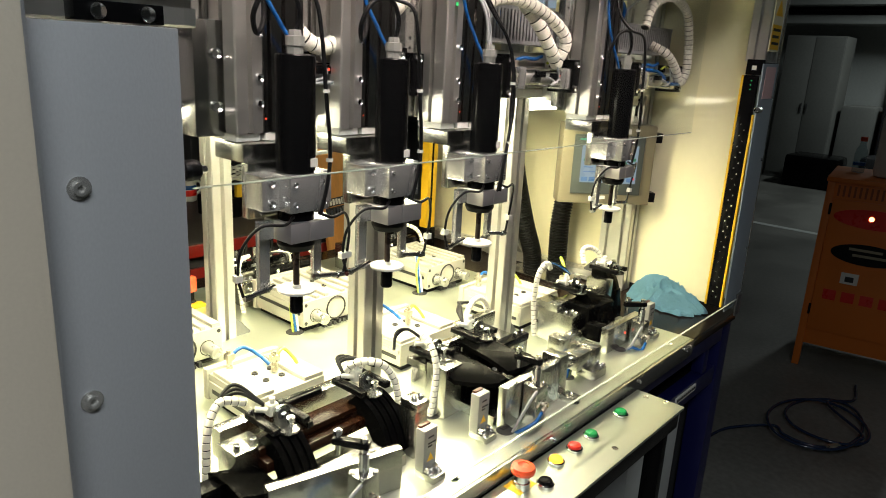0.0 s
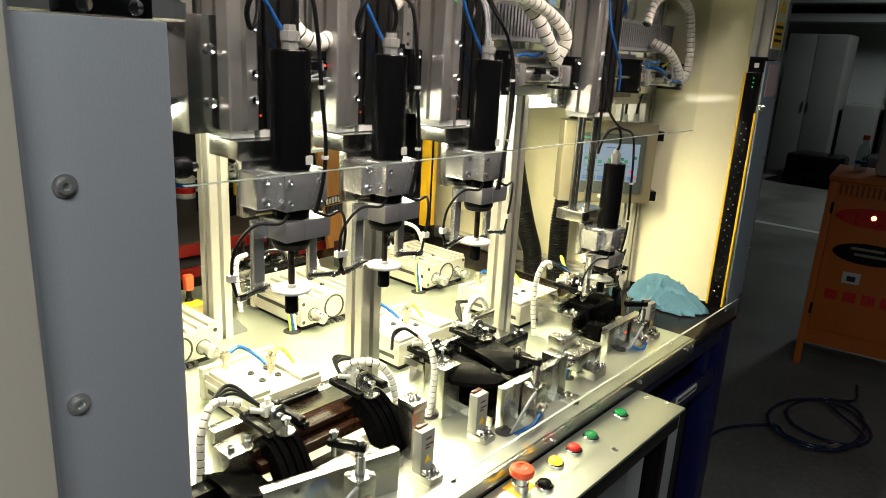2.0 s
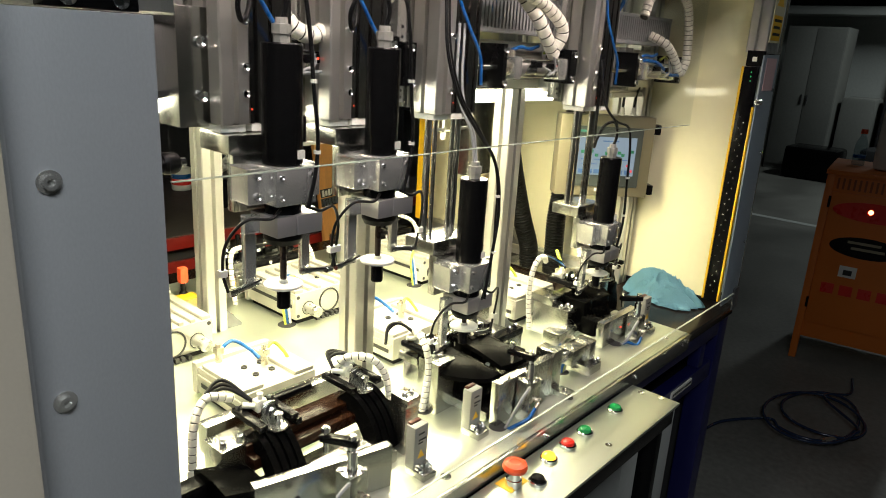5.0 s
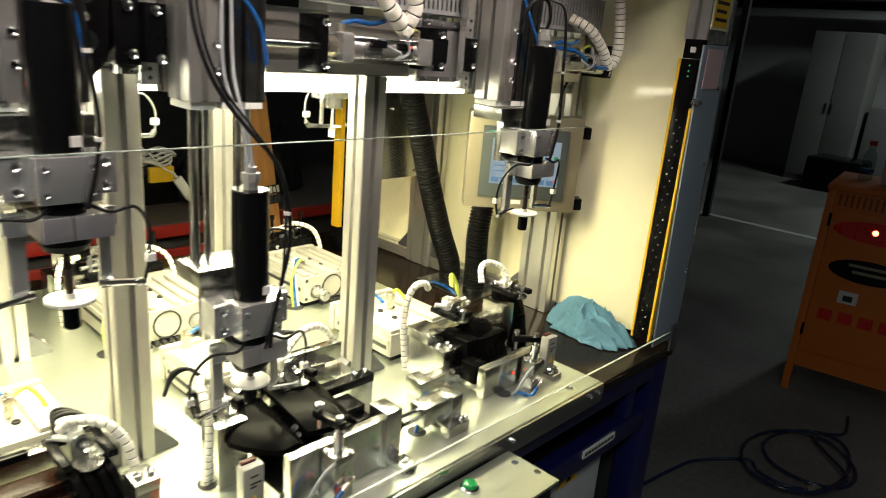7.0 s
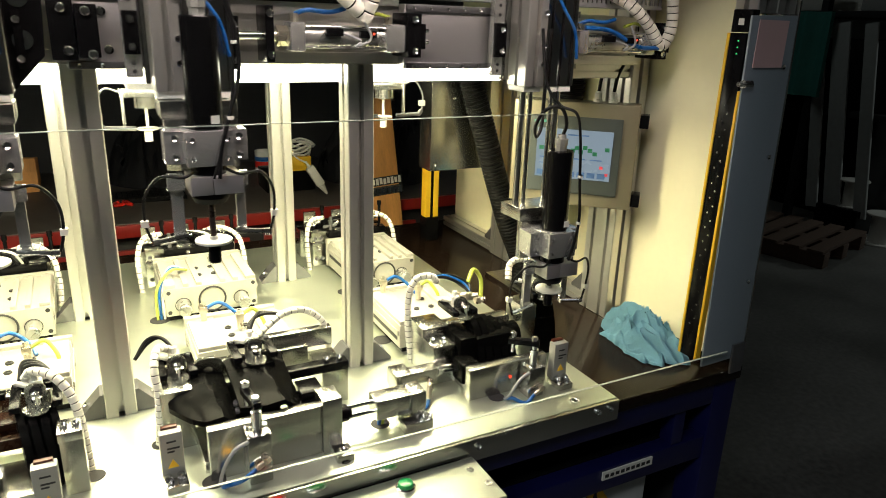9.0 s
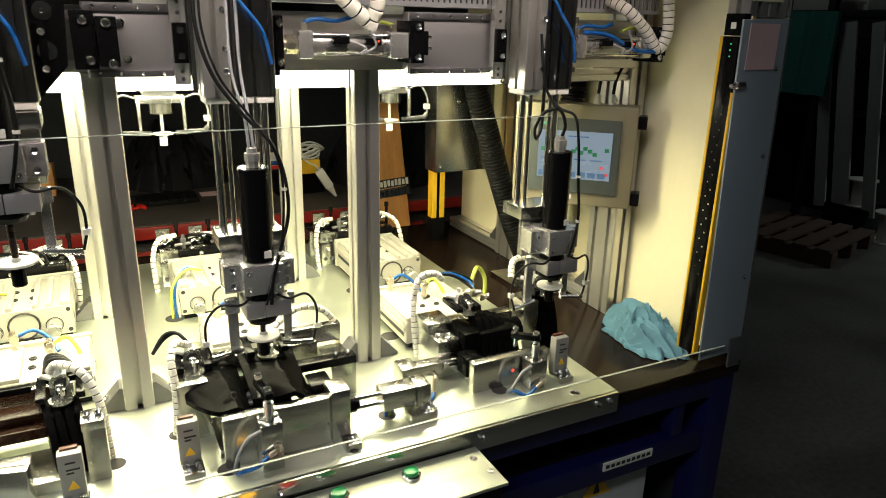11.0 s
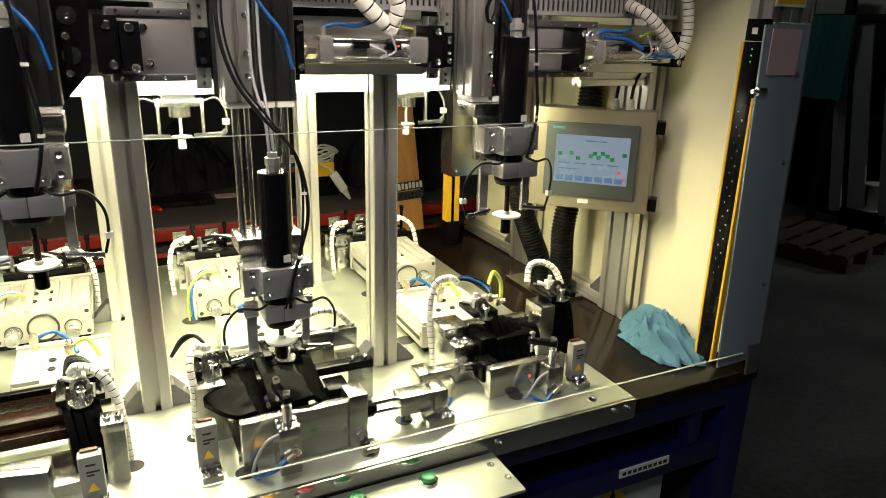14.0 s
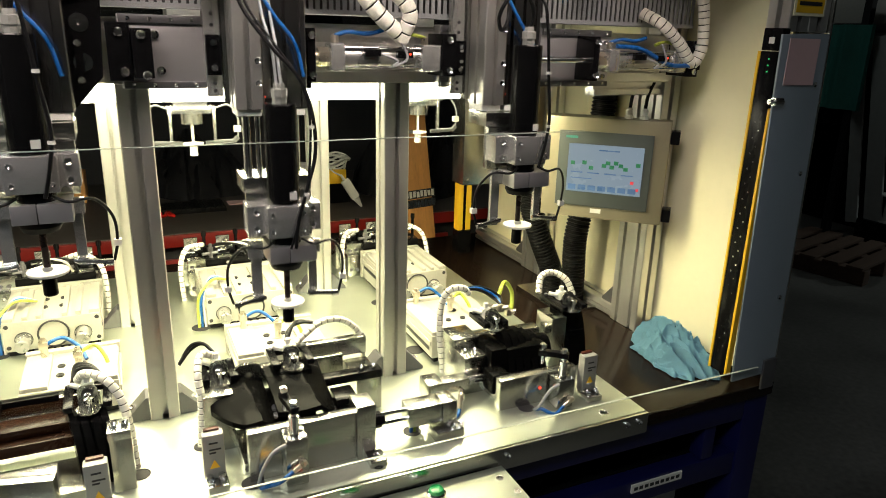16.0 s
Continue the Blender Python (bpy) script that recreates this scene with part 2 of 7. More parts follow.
def tube(bm, pts, r, seg=10, n=8, ribs=None):
    """A bent round tube; ribs: (count, depth) of corrugation or wrapping."""
    path = smooth_path(pts, n)
    seg = max(seg, 13)
    if ribs:
        L = [0.0]
        for a, b in zip(path, path[1:]):
            L.append(L[-1] + (b - a).length)
        per = 7 if len(ribs) > 2 else 4
        cnt = ribs[0] * per
        fine, j = [], 0
        for k in range(cnt + 1):
            s = L[-1] * k / cnt
            while j < len(L) - 2 and L[j + 1] < s:
                j += 1
            u = (s - L[j]) / max(1e-9, L[j + 1] - L[j])
            fine.append(path[j].lerp(path[j + 1], u))
        path = fine
    up = Vector((0.3, 0.1, 1)).normalized()
    rings = []
    for i, q in enumerate(path):
        t = (path[min(i + 1, len(path) - 1)] - path[max(i - 1, 0)]).normalized()
        s = t.cross(up)
        if s.length < 0.05:
            s = t.cross(Vector((1, 0.2, 0)))
        s.normalize()
        if rings and s.dot(last) < 0:
            s = -s
        last = s
        w = t.cross(s)
        rr = r - (ribs[1] if ribs and (i % per == per - 1 if len(ribs) > 2 else i % 4 >= 2) else 0)
        rings.append([bm.verts.new(q + rr * (math.cos(2 * math.pi * k / seg) * s + math.sin(2 * math.pi * k / seg) * w)) for k in range(seg)])
    for a, b in zip(rings, rings[1:]):
        for k in range(seg):
            bm.faces.new((a[k], a[(k + 1) % seg], b[(k + 1) % seg], b[k]))
    bm.faces.new(rings[0][::-1])
    bm.faces.new(rings[-1])


def prism(bm, outline, lo, hi, axis="y"):
    """A plate: outline of 2D points pushed from lo to hi along the axis."""
    def P(u, v, h):
        return {"x": (h, u, v), "y": (u, h, v), "z": (u, v, h)}[axis]
    a = [bm.verts.new(P(u, v, lo)) for u, v in outline]
    b = [bm.verts.new(P(u, v, hi)) for u, v in outline]
    n = len(a)
    bm.faces.new(a)
    bm.faces.new(b[::-1])
    for k in range(n):
        bm.faces.new((a[k], b[k], b[(k + 1) % n], a[(k + 1) % n]))


def mesh_of(name, bm, material, smooth=True):
    bmesh.ops.recalc_face_normals(bm, faces=bm.faces)
    me = bpy.data.meshes.new(name)
    bm.to_mesh(me)
    bm.free()
    me.materials.append(material)
    if smooth:
        for p in me.polygons:
            p.use_smooth = True
        me.set_sharp_from_angle(angle=radians(28))
    return me


def part(name, bm, material, parent=None, label="", smooth=True):
    ob = new(name, mesh_of(name, bm, material, smooth))
    ob.parent = parent
    if label:
        ob["label"] = label
    return ob


def thing(name, label, category, group="", kind="", at=None):
    ob = new(name)
    ob.empty_display_size = 0.02
    if at is not None:
        ob.matrix_world = at
    return tagged(ob, label, category, group, kind)


def solid(name, bm, material, label, category, group="", kind=""):
    return tagged(part(name, bm, material), label, category, group, kind)


def profile45(bm, x0, y0, z0, x1, y1, z1, axis="z", w=0.045, g=0.009, d=0.015):
    """Slotted aluminium extrusion between two corners: one slot in each 45 mm of each side."""
    lo, hi = Vector((x0, y0, z0)), Vector((x1, y1, z1))
    ai = "xyz".index(axis)
    u, v = [i for i in range(3) if i != ai]
    U, V = hi[u] - lo[u], hi[v] - lo[v]
    def side(n, L):
        c = max(1, round(L / w))
        out = []
        for k in range(c):
            m = L * (k + 0.5) / c
            out += [(m - g / 2, 0), (m - g / 2, d), (m + g / 2, d), (m + g / 2, 0)]
        return out
    b = 0.0018
    pts = [(b, 0)] + side(0, U) + [(U - b, 0), (U, b)]
    pts += [(U - y, x) for x, y in side(0, V)] + [(U, V - b), (U - b, V)]
    pts += [(U - x, V - y) for x, y in side(0, U)] + [(b, V), (0, V - b)]
    pts += [(y, V - x) for x, y in side(0, V)] + [(0, b)]
    rings = []
    for h in (lo[ai], hi[ai]):
        ring = []
        for p, q in pts:
            co = [0, 0, 0]
            co[u], co[v], co[ai] = lo[u] + p, lo[v] + q, h
            ring.append(bm.verts.new(co))
        rings.append(ring)
    n = len(pts)
    for k in range(n):
        bm.faces.new((rings[0][k], rings[0][(k + 1) % n], rings[1][(k + 1) % n], rings[1][k]))
    for ring in rings:
        f = bm.faces.new(ring)
        bmesh.ops.triangulate(bm, faces=[f])


def screw(bm, c, axis, r=0.004, h=0.004):
    """A socket-head screw lying proud of a face; axis points outwards."""
    c, a = Vector(c), Vector(axis).normalized()
    cyl(bm, c - a * 0.002, c + a * h, r, seg=12)
    q = a.to_track_quat("Z", "Y").to_matrix().to_4x4()
    # recessed socket
    f = max((f for f in bm.faces if abs((f.calc_center_median() - (c + a * h)).length) < 1e-5 and len(f.verts) == 12), key=lambda f: f.calc_area(), default=None)
    if f:
        r2 = bmesh.ops.inset_individual(bm, faces=[f], thickness=r * 0.45, depth=-h * 0.6)


def wrapped_hose(parent, pts, r=0.0066, turns=14, name="spiral_hose", label="hose in white spiral wrap"):
    """A cable bundle in white spiral wrapping: white bands with dark gaps."""
    bm = BM(); tube(bm, pts, r, 12, 8, (turns, 0.0016, 1))
    h = part(name, bm, SPIRAL, parent, label)
    bm = BM(); tube(bm, pts, r - 0.0010, 12, 8, (turns, 0.0, 1))
    part("core", bm, RUBBER, h)
    return h


def surface(bm, x0, x1, y0, y1, nx, ny, zf, thick):
    """A curved sheet over a rectangle, with thickness."""
    g = []
    for dz in (0, -thick):
        g.append([[bm.verts.new((x0 + (x1 - x0) * i / nx, y0 + (y1 - y0) * j / ny, zf(i / nx, j / ny) + dz)) for j in range(ny + 1)] for i in range(nx + 1)])
    a, b = g
    for i in range(nx):
        for j in range(ny):
            bm.faces.new((a[i][j], a[i + 1][j], a[i + 1][j + 1], a[i][j + 1]))
            bm.faces.new((b[i][j], b[i][j + 1], b[i + 1][j + 1], b[i + 1][j]))
    for i in range(nx):
        bm.faces.new((a[i][0], b[i][0], b[i + 1][0], a[i + 1][0])); bm.faces.new((a[i][ny], a[i + 1][ny], b[i + 1][ny], b[i][ny]))
    for j in range(ny):
        bm.faces.new((a[0][j], a[0][j + 1], b[0][j + 1], b[0][j])); bm.faces.new((a[nx][j], b[nx][j], b[nx][j + 1], a[nx][j + 1]))

# ---- hall ----
Z = 0.925
bm = BM(); box(bm, -9, -7, -0.2, 13, 12, 0.0)
solid("floor", bm, CONCRETE, "worn grey concrete factory floor", "floor", kind="structure")
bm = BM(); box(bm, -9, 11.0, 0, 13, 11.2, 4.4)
solid("wall_north", bm, HALLD, "far hall wall, coloured near black for the unlit hall", "wall", kind="structure")
bm = BM(); box(bm, 12.0, -7, 0, 12.2, 11, 4.4)
solid("wall_east", bm, HALLW, "dim grey painted hall wall", "wall", kind="structure")
bm = BM(); box(bm, -9.2, -7, 0, -9, 11, 4.4)
solid("wall_west", bm, HALLW, "dim grey painted hall wall", "wall", kind="structure")
bm = BM(); box(bm, -9, -7.2, 0, 13, -7, 4.4)
solid("wall_south", bm, HALLW, "dim grey painted hall wall", "wall", kind="structure")
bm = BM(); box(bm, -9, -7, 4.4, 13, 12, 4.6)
solid("ceiling", bm, HALLD, "hall roof, coloured near black for lack of light", "ceiling", kind="structure")

# ---- machine bench ----
bench = thing("machine_bench", "dark blue steel machine bench with a dark laminate top", "workbench")
bm = BM(); box(bm, -1.06, 0.004, 0.888, 0.604, 1.13, 0.914, 0.002)
part("tabletop", bm, LAMIN, bench, "dark brown glossy laminate top")
def blue_bar(name, *c):
    bm = BM(); box(bm, *c, 0.004)
    return part(name, bm, BLUE, bench)
for x in (0.545, -1.06):
    for y in (0.012, 1.06):
        blue_bar("leg", x, y, 0.0, x + 0.06, y + 0.06, 0.888)
blue_bar("top_rail", -1.0, 0.012, 0.84, 0.545, 0.06, 0.887)
blue_bar("side_rail", 0.552, 0.072, 0.82, 0.602, 1.06, 0.887)
blue_bar("lower_rail", -1.0, 0.016, 0.715, 0.545, 0.05, 0.765)
blue_bar("rear_rail", -1.0, 1.07, 0.80, 0.515, 1.12, 0.887)
blue_bar("strut", 0.455, 0.018, 0.766, 0.485, 0.05, 0.839)
blue_bar("foot_rail", -1.0, 0.016, 0.12, 0.545, 0.05, 0.17)
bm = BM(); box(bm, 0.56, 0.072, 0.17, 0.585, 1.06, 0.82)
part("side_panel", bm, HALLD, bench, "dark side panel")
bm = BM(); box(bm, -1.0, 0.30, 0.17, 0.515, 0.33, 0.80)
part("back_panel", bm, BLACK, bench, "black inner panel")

base = thing("base_plate", "brushed aluminium base plate with round cable holes on the bench", "plate")
# holes are not cut: dark discs on the plate stand for their shaded depth
bm = BM(); box(bm, -1.02, 0.0, 0.9145, 0.282, 1.03, Z, 0.0012)
part("plate", bm, PLATE, base)
bm = BM(); box(bm, -1.02, -0.008, 0.886, 0.282, -0.0005, 0.9245, 0.001)
part("front_strip", bm, ALU, base, "aluminium edge strip")
for x in (-0.88, -0.60, -0.324, 0.0, 0.236, 0.262):
    bm = BM(); screw(bm, (x, -0.008, 0.912), (0, -1, 0), 0.0045, 0.004)
    part("screw", bm, STEEL, base)
for x, y in ((0.207, 0.021), (-0.204, 0.024), (-0.55, 0.022), (0.262, 0.95)):
    bm = BM(); lathe(bm, [(0.0085, 0.0), (0.0085, 0.0012), (0.006, 0.0012), (0.0045, -0.001)], (x, y, Z))
    part("screw", bm, STEEL, base)
# black discs laid on the plate for the shaded cable holes
for x, y, r in ((-0.002, 0.367, 0.019), (-0.121, 0.092, 0.015), (-0.381, 0.054, 0.016), (-0.435, 0.175, 0.014),
                (-0.525, 0.135, 0.014), (0.09, 0.085, 0.014), (0.03, 0.24, 0.012), (-0.83, 0.20, 0.016)):
    bm = BM(); lathe(bm, [(r, 0.0004), (r, 0.001), (r - 0.0015, 0.001), (r - 0.002, 0.0006)], (x, y, Z), seg=28)
    part("cable_hole_shade", bm, INK_SHADE, base, "dark disc for a shaded round cable hole")

# front acrylic guard, low, with a bright edge
guard = thing("front_guard", "low clear acrylic guard along the bench front", "guard")
bm = BM(); box(bm, -1.0, -0.014, 0.925, 0.53, -0.0105, 0.967)
g = part("acrylic_sheet", bm, PLEXI, guard, "clear acrylic strip"); g.visible_shadow = False
bm = BM(); box(bm, -1.0, -0.0141, 0.967, 0.53, -0.0104, 0.9678)
part("edge", bm, PLEXEDGE, guard, "bright cut edge")
up = thing("upper_guard", "clear acrylic guard hanging across the machine front", "guard")
bm = BM(); box(bm, -0.96, 0.0, 1.416, 0.10, 0.004, 1.80)
g = part("acrylic_sheet", bm, PLEXI, up, "clear acrylic sheet"); g.visible_shadow = False
bm = BM(); box(bm, -0.96, -0.0002, 1.4152, 0.10, 0.0042, 1.416)
part("edge", bm, PLEXEDGE, up, "bright cut edge")

# ---- machine frame: posts, beams, side wall ----
def post(x, y, top, w=0.045, label="slotted aluminium post bolted to the base plate"):
    t = thing("post", label, "post", "aluminium posts")
    bm = BM(); profile45(bm, x - w / 2, y - 0.0225, Z, x + w / 2, y + 0.0225, top)
    part("profile", bm, PROF, t)
    for s in (-1, 1):
        bm = BM()
        x0 = x + s * (w / 2 + 0.0005)
        prism(bm, [(x0, Z + 0.0005), (x0 + s * 0.036, Z + 0.0005), (x0 + s * 0.036, Z + 0.006), (x0 + s * 0.005, Z + 0.04), (x0, Z + 0.04)], y - 0.018, y + 0.018)
        part("foot_bracket", bm, DKSTEEL, t, "dark cast corner bracket")
        bm = BM(); screw(bm, (x0 + s * 0.024, y, Z + 0.018), (s * 0.7, 0, 0.7), 0.005, 0.004)
        part("bolt", bm, STEEL, t)
    return t
for x, y in ((-0.481, 0.303), (-0.078, 0.305), (-0.52, 0.715), (-0.088, 0.775), (-0.93, 0.305), (-0.93, 0.74)):
    post(x, y, 1.4615)

def beam(y0, s, name, label):
    t = thing(name, label, "beam")
    bm = BM(); profile45(bm, -1.05, y0, 1.462, 0.50, y0 + 0.045, 1.552, "x")
    part("profile", bm, PROF, t)
    return t
front_beam = beam(0.2825, 1, "gantry_beam", "slotted aluminium gantry beam on the posts")
beam(0.742, -1, "gantry_beam", "slotted aluminium rear gantry beam on the posts")

# slotted cable duct on the beam
duct = thing("cable_duct", "grey slotted plastic cable duct along the gantry beam", "cable duct")
bm = BM(); box(bm, -1.05, 0.255, 1.565, 0.52, 0.325, 1.572); box(bm, -1.05, 0.255, 1.625, 0.52, 0.325, 1.632)
part("duct_body", bm, DUCT, duct)
bm = BM(); box(bm, 0, 0, 0, 0.0062, 0.002, 0.053)
finger = mesh_of("duct_finger", bm, DUCT, False)
for k in range(150):
    f = new("duct_finger", finger)
    f.parent, f.location = duct, (-1.045 + k * 0.01045, 0.2555, 1.572)
# black sheet for the shade inside the duct, between the fingers
bm = BM(); box(bm, -1.05, 0.30, 1.572, 0.52, 0.302, 1.625)
part("duct_inner_shade", bm, INK_SHADE, duct)

# LED bars behind the posts
for y in (0.376, 0.66):
    t = thing("led_bar", "bright warm white LED light bar under the gantry", "lamp", "LED bars")
    # housing, with an added end cheek that keeps light off the upper side wall
    bm = BM(); box(bm, -0.98, y - 0.03, 1.4585, 0.24, y + 0.03, 1.478, 0.002); box(bm, 0.2305, y - 0.036, 1.428, 0.236, y + 0.036, 1.458, 0.001)
    part("housing", bm, ALU, t)
    bm = BM(); box(bm, -0.97, y - 0.034, 1.430, 0.23, y + 0.034, 1.458, 0.004)
    part("diffuser", bm, LEDGLOW, t, "glowing diffuser")

# housing for the added top lamp, out of view
t = thing("led_bar", "added, unseen lamp bar under the top frame of the machine", "lamp", "LED bars")
bm = BM(); box(bm, -0.97, 0.012, 1.742, 0.37, 0.05, 1.7545, 0.002)
part("housing", bm, ALU, t)

# right side wall
side = thing("side_wall", "glossy white side panel in an aluminium frame", "machine panel", kind="structure")
bm = BM(); box(bm, 0.552, 0.055, 0.93, 0.558, 1.09, 1.80)
part("panel", bm, WHITE, side)
for y in (0.315, 0.72):
    bm = BM(); profile45(bm, 0.50, y - 0.0225, Z - 0.01, 0.545, y + 0.0675, 1.80)
    part("profile", bm, PROF, side)
bm = BM(); profile45(bm, 0.505, 0.384, 0.915, 0.55, 0.69, 0.945, "y", g=0.006, d=0.006)
part("bottom_rail", bm, PROF, side)
bm = BM(); profile45(bm, 0.505, 0.79, 0.915, 0.55, 1.08, 0.945, "y", g=0.006, d=0.006)
part("bottom_rail", bm, PROF, side)
bm = BM(); box(bm, 0.47, 0.055, 1.705, 0.55, 1.09, 1.75, 0.002)
part("top_rail", bm, PROF, side)
for y, d in ((0.7885, 1), (0.3835, 1), (0.6965, -1)):
    bm = BM(); prism(bm, [(y, 0.946), (y + d * 0.042, 0.946), (y + d * 0.042, 0.952), (y + d * 0.008, 0.988), (y, 0.988)], 0.508, 0.540, "x")
    gs = part("gusset", bm, DKSTEEL, side, "dark cast corner gusset")
    bm = BM(); screw(bm, (0.524, y + d * 0.026, 0.967), (0, d * 0.7, 0.7), 0.006, 0.004)
    part("bolt", bm, STEEL, gs)
top = thing("top_frame", "aluminium top frame of the machine enclosure", "frame", kind="structure")
bm = BM(); profile45(bm, -1.10, 0.01, 1.755, 0.60, 0.055, 1.80, "x")
part("profile", bm, PROF, top)

# ---- light curtain and cover sheet at the right front ----
lc = thing("light_curtain", "yellow and black safety light curtain on the bench edge", "light curtain", "light curtains")
for y0, z1 in ((0.003, 1.44), (0.041, 1.53)):
    bm = BM(); box(bm, 0.456, y0, 0.955, 0.468, y0 + 0.005, z1, 0.0008)
    part("housing", bm, YELLOW, lc)
bm = BM(); box(bm, 0.457, 0.0085, 0.955, 0.468, 0.0405, 1.53, 0.001)
part("lens_strip", bm, BLACK, lc, "black lens strip")
bm = BM(); box(bm, 0.454, 0.001, 1.531, 0.471, 0.038, 1.566, 0.002)
part("end_cap", bm, BLACK, lc)
bm = BM(); box(bm, 0.4525, 0.014, 1.542, 0.4538, 0.024, 1.552)
part("label_tag", bm, WPLAST, lc)
for k in range(34):
    bm = BM(); cyl(bm, (0.4575, 0.020 + 0.009 * (k % 2), 0.98 + k * 0.0132), (0.4560, 0.020 + 0.009 * (k % 2), 0.98 + k * 0.0132), 0.0018, seg=8)
    part("lens", bm, STEEL, lc)
for k in range(3):
    bm = BM(); cyl(bm, (0.4575, 0.022, 1.518 - k * 0.010), (0.4560, 0.022, 1.518 - k * 0.010), 0.0013, seg=8)
    part("indicator", bm, LEDGRN, lc, "green indicator")
bm = BM(); cyl(bm, (0.452, -0.004, 1.452), (0.470, -0.004, 1.452), 0.007, seg=12); cyl(bm, (0.442, -0.004, 1.452), (0.452, -0.004, 1.452), 0.004, seg=10)
part("clamp_bolt", bm, STEEL, lc)

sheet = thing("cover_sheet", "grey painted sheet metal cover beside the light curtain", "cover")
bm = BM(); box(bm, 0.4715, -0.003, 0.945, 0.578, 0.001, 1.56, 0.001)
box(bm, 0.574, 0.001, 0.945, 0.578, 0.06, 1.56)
part("sheet", bm, SIDEPAINT_DIM, sheet)
bm = BM(); box(bm, 0.578, -0.004, 0.935, 0.582, 0.06, 1.80, 0.001)
part("edge_strip", bm, ALU, sheet, "aluminium edge strip")
for z in (1.48, 1.33, 1.10):
    bm = BM(); screw(bm, (0.56, -0.003, z), (0, -1, 0), 0.004, 0.003)
    part("screw", bm, STEEL, sheet)
bm = BM(); box(bm, 0.545, -0.008, 0.914, 0.577, -0.0035, 0.975, 0.001)
part("foot_bracket", bm, DKSTEEL, sheet)
sheet.matrix_world = Matrix.Translation((0.578, 0, 0.92)) @ pose(0, 0, 0, 0, -1.7, 0) @ Matrix.Translation((-0.578, 0, -0.92))
bm = BM(); box(bm, 0.462, -0.0056, 1.478, 0.531, -0.0044, 1.551)
note = solid("sticky_note", bm, PAPER, "pale pink paper note stuck on the grey cover", "note")
bm = BM(); profile45(bm, 0.475, 0.002, 1.5615, 0.52, 0.047, 1.7545); profile45(bm, 0.5205, 0.002, 1.5615, 0.5655, 0.047, 1.7545)
solid("corner_post", bm, PROF, "aluminium corner post above the light curtain", "post", kind="structure")
lab = thing("warning_label", "yellow warning label above the light curtain", "label")
bm = BM(); box(bm, 0.478, -0.001, 1.585, 0.548, 0.0008, 1.71)
part("backing", bm, WHITE, lab)
bm = BM(); prism(bm, [(0.488, 1.665), (0.538, 1.665), (0.513, 1.702)], -0.0016, -0.0011)
part("triangle", bm, YELLOW, lab, "yellow warning triangle")
bm = BM(); box(bm, 0.482, -0.0016, 1.59, 0.544, -0.0011, 1.645)
part("text_field", bm, YELLOW, lab)
for k in range(3):
    bm = BM(); box(bm, 0.487, -0.0022, 1.631 - k * 0.015, 0.538 - 0.006 * (k % 2), -0.0017, 1.637 - k * 0.015)
    part("text_bar", bm, INK_SHADE, lab)

lc.matrix_world = pose(0.010, 0, 0)
sheet.matrix_world = pose(0.008, 0, 0) @ sheet.matrix_world
note.matrix_world = pose(0.014, 0, 0)

# rear light curtain
rc = thing("light_curtain", "yellow and black safety light curtain at the rear of the bench", "light curtain", "light curtains")
bm = BM(); box(bm, 0.376, 0.945, 0.9145, 0.417, 0.985, 0.984, 0.002)
part("foot", bm, BLACK, rc)
for x0, x1, m in ((0.376, 0.391, YELLOW), (0.391, 0.400, BLACK), (0.400, 0.417, YELLOW)):
    bm = BM(); box(bm, x0, 0.95, 0.985, x1, 0.98, 1.55, 0.001)
    part("housing" if m is YELLOW else "lens_strip", bm, m, rc)

# ---- left cover ----
lp = thing("cover_sheet", "large grey painted sheet metal cover with hex screws", "cover")
bm = BM(); box(bm, -1.082, -0.004, 0.93, -0.970, 0.0, 1.546, 0.0012)
box(bm, -0.974, 0.0, 0.93, -0.970, 0.05, 1.546)
part("sheet", bm, GREYPAINT, lp)
for x, z in ((-1.055, 1.427), (-1.060, 1.253)):
    bm = BM(); lathe(bm, [(0.009, 0.0), (0.009, -0.0012), (0.0055, -0.0012), (0.0055, -0.005), (0.003, -0.005), (0.002, -0.003)], (x, -0.004, z), "y")
    part("hex_screw", bm, SATIN, lp)
ld = thing("door_frame", "beige painted frame edge of the machine enclosure", "frame", kind="structure")
bm = BM(); box(bm, -1.17, -0.03, 0.6, -1.088, 0.05, 1.8, 0.006)
part("frame", bm, BEIGE, ld)
bm = BM(); box(bm, -1.088, -0.016, 0.6, -1.0825, 0.05, 1.8, 0.001)
part("edge", bm, GREYPAINT, ld)

ch = thing("cover_hanger", "black hanger bar with socket screws above the grey cover", "bracket")
bm = BM(); box(bm, -1.045, 0.002, 1.5475, -0.978, 0.020, 1.562, 0.001)
part("bar", bm, BLACK, ch)
for x in (-1.030, -0.993):
    bm = BM(); screw(bm, (x, 0.002, 1.5545), (0, -1, 0), 0.006, 0.005)
    part("screw", bm, STEEL, ch)
bm = BM(); profile45(bm, -1.082, 0.022, 1.5475, -0.94, 0.055, 1.585, "x", g=0.007, d=0.008)
part("rail", bm, PROF, ch, "slotted aluminium rail")
bm = BM(); box(bm, -1.078, 0.003, 1.586, -1.02, 0.05, 1.64, 0.002)
part("block", bm, SATIN, ch)

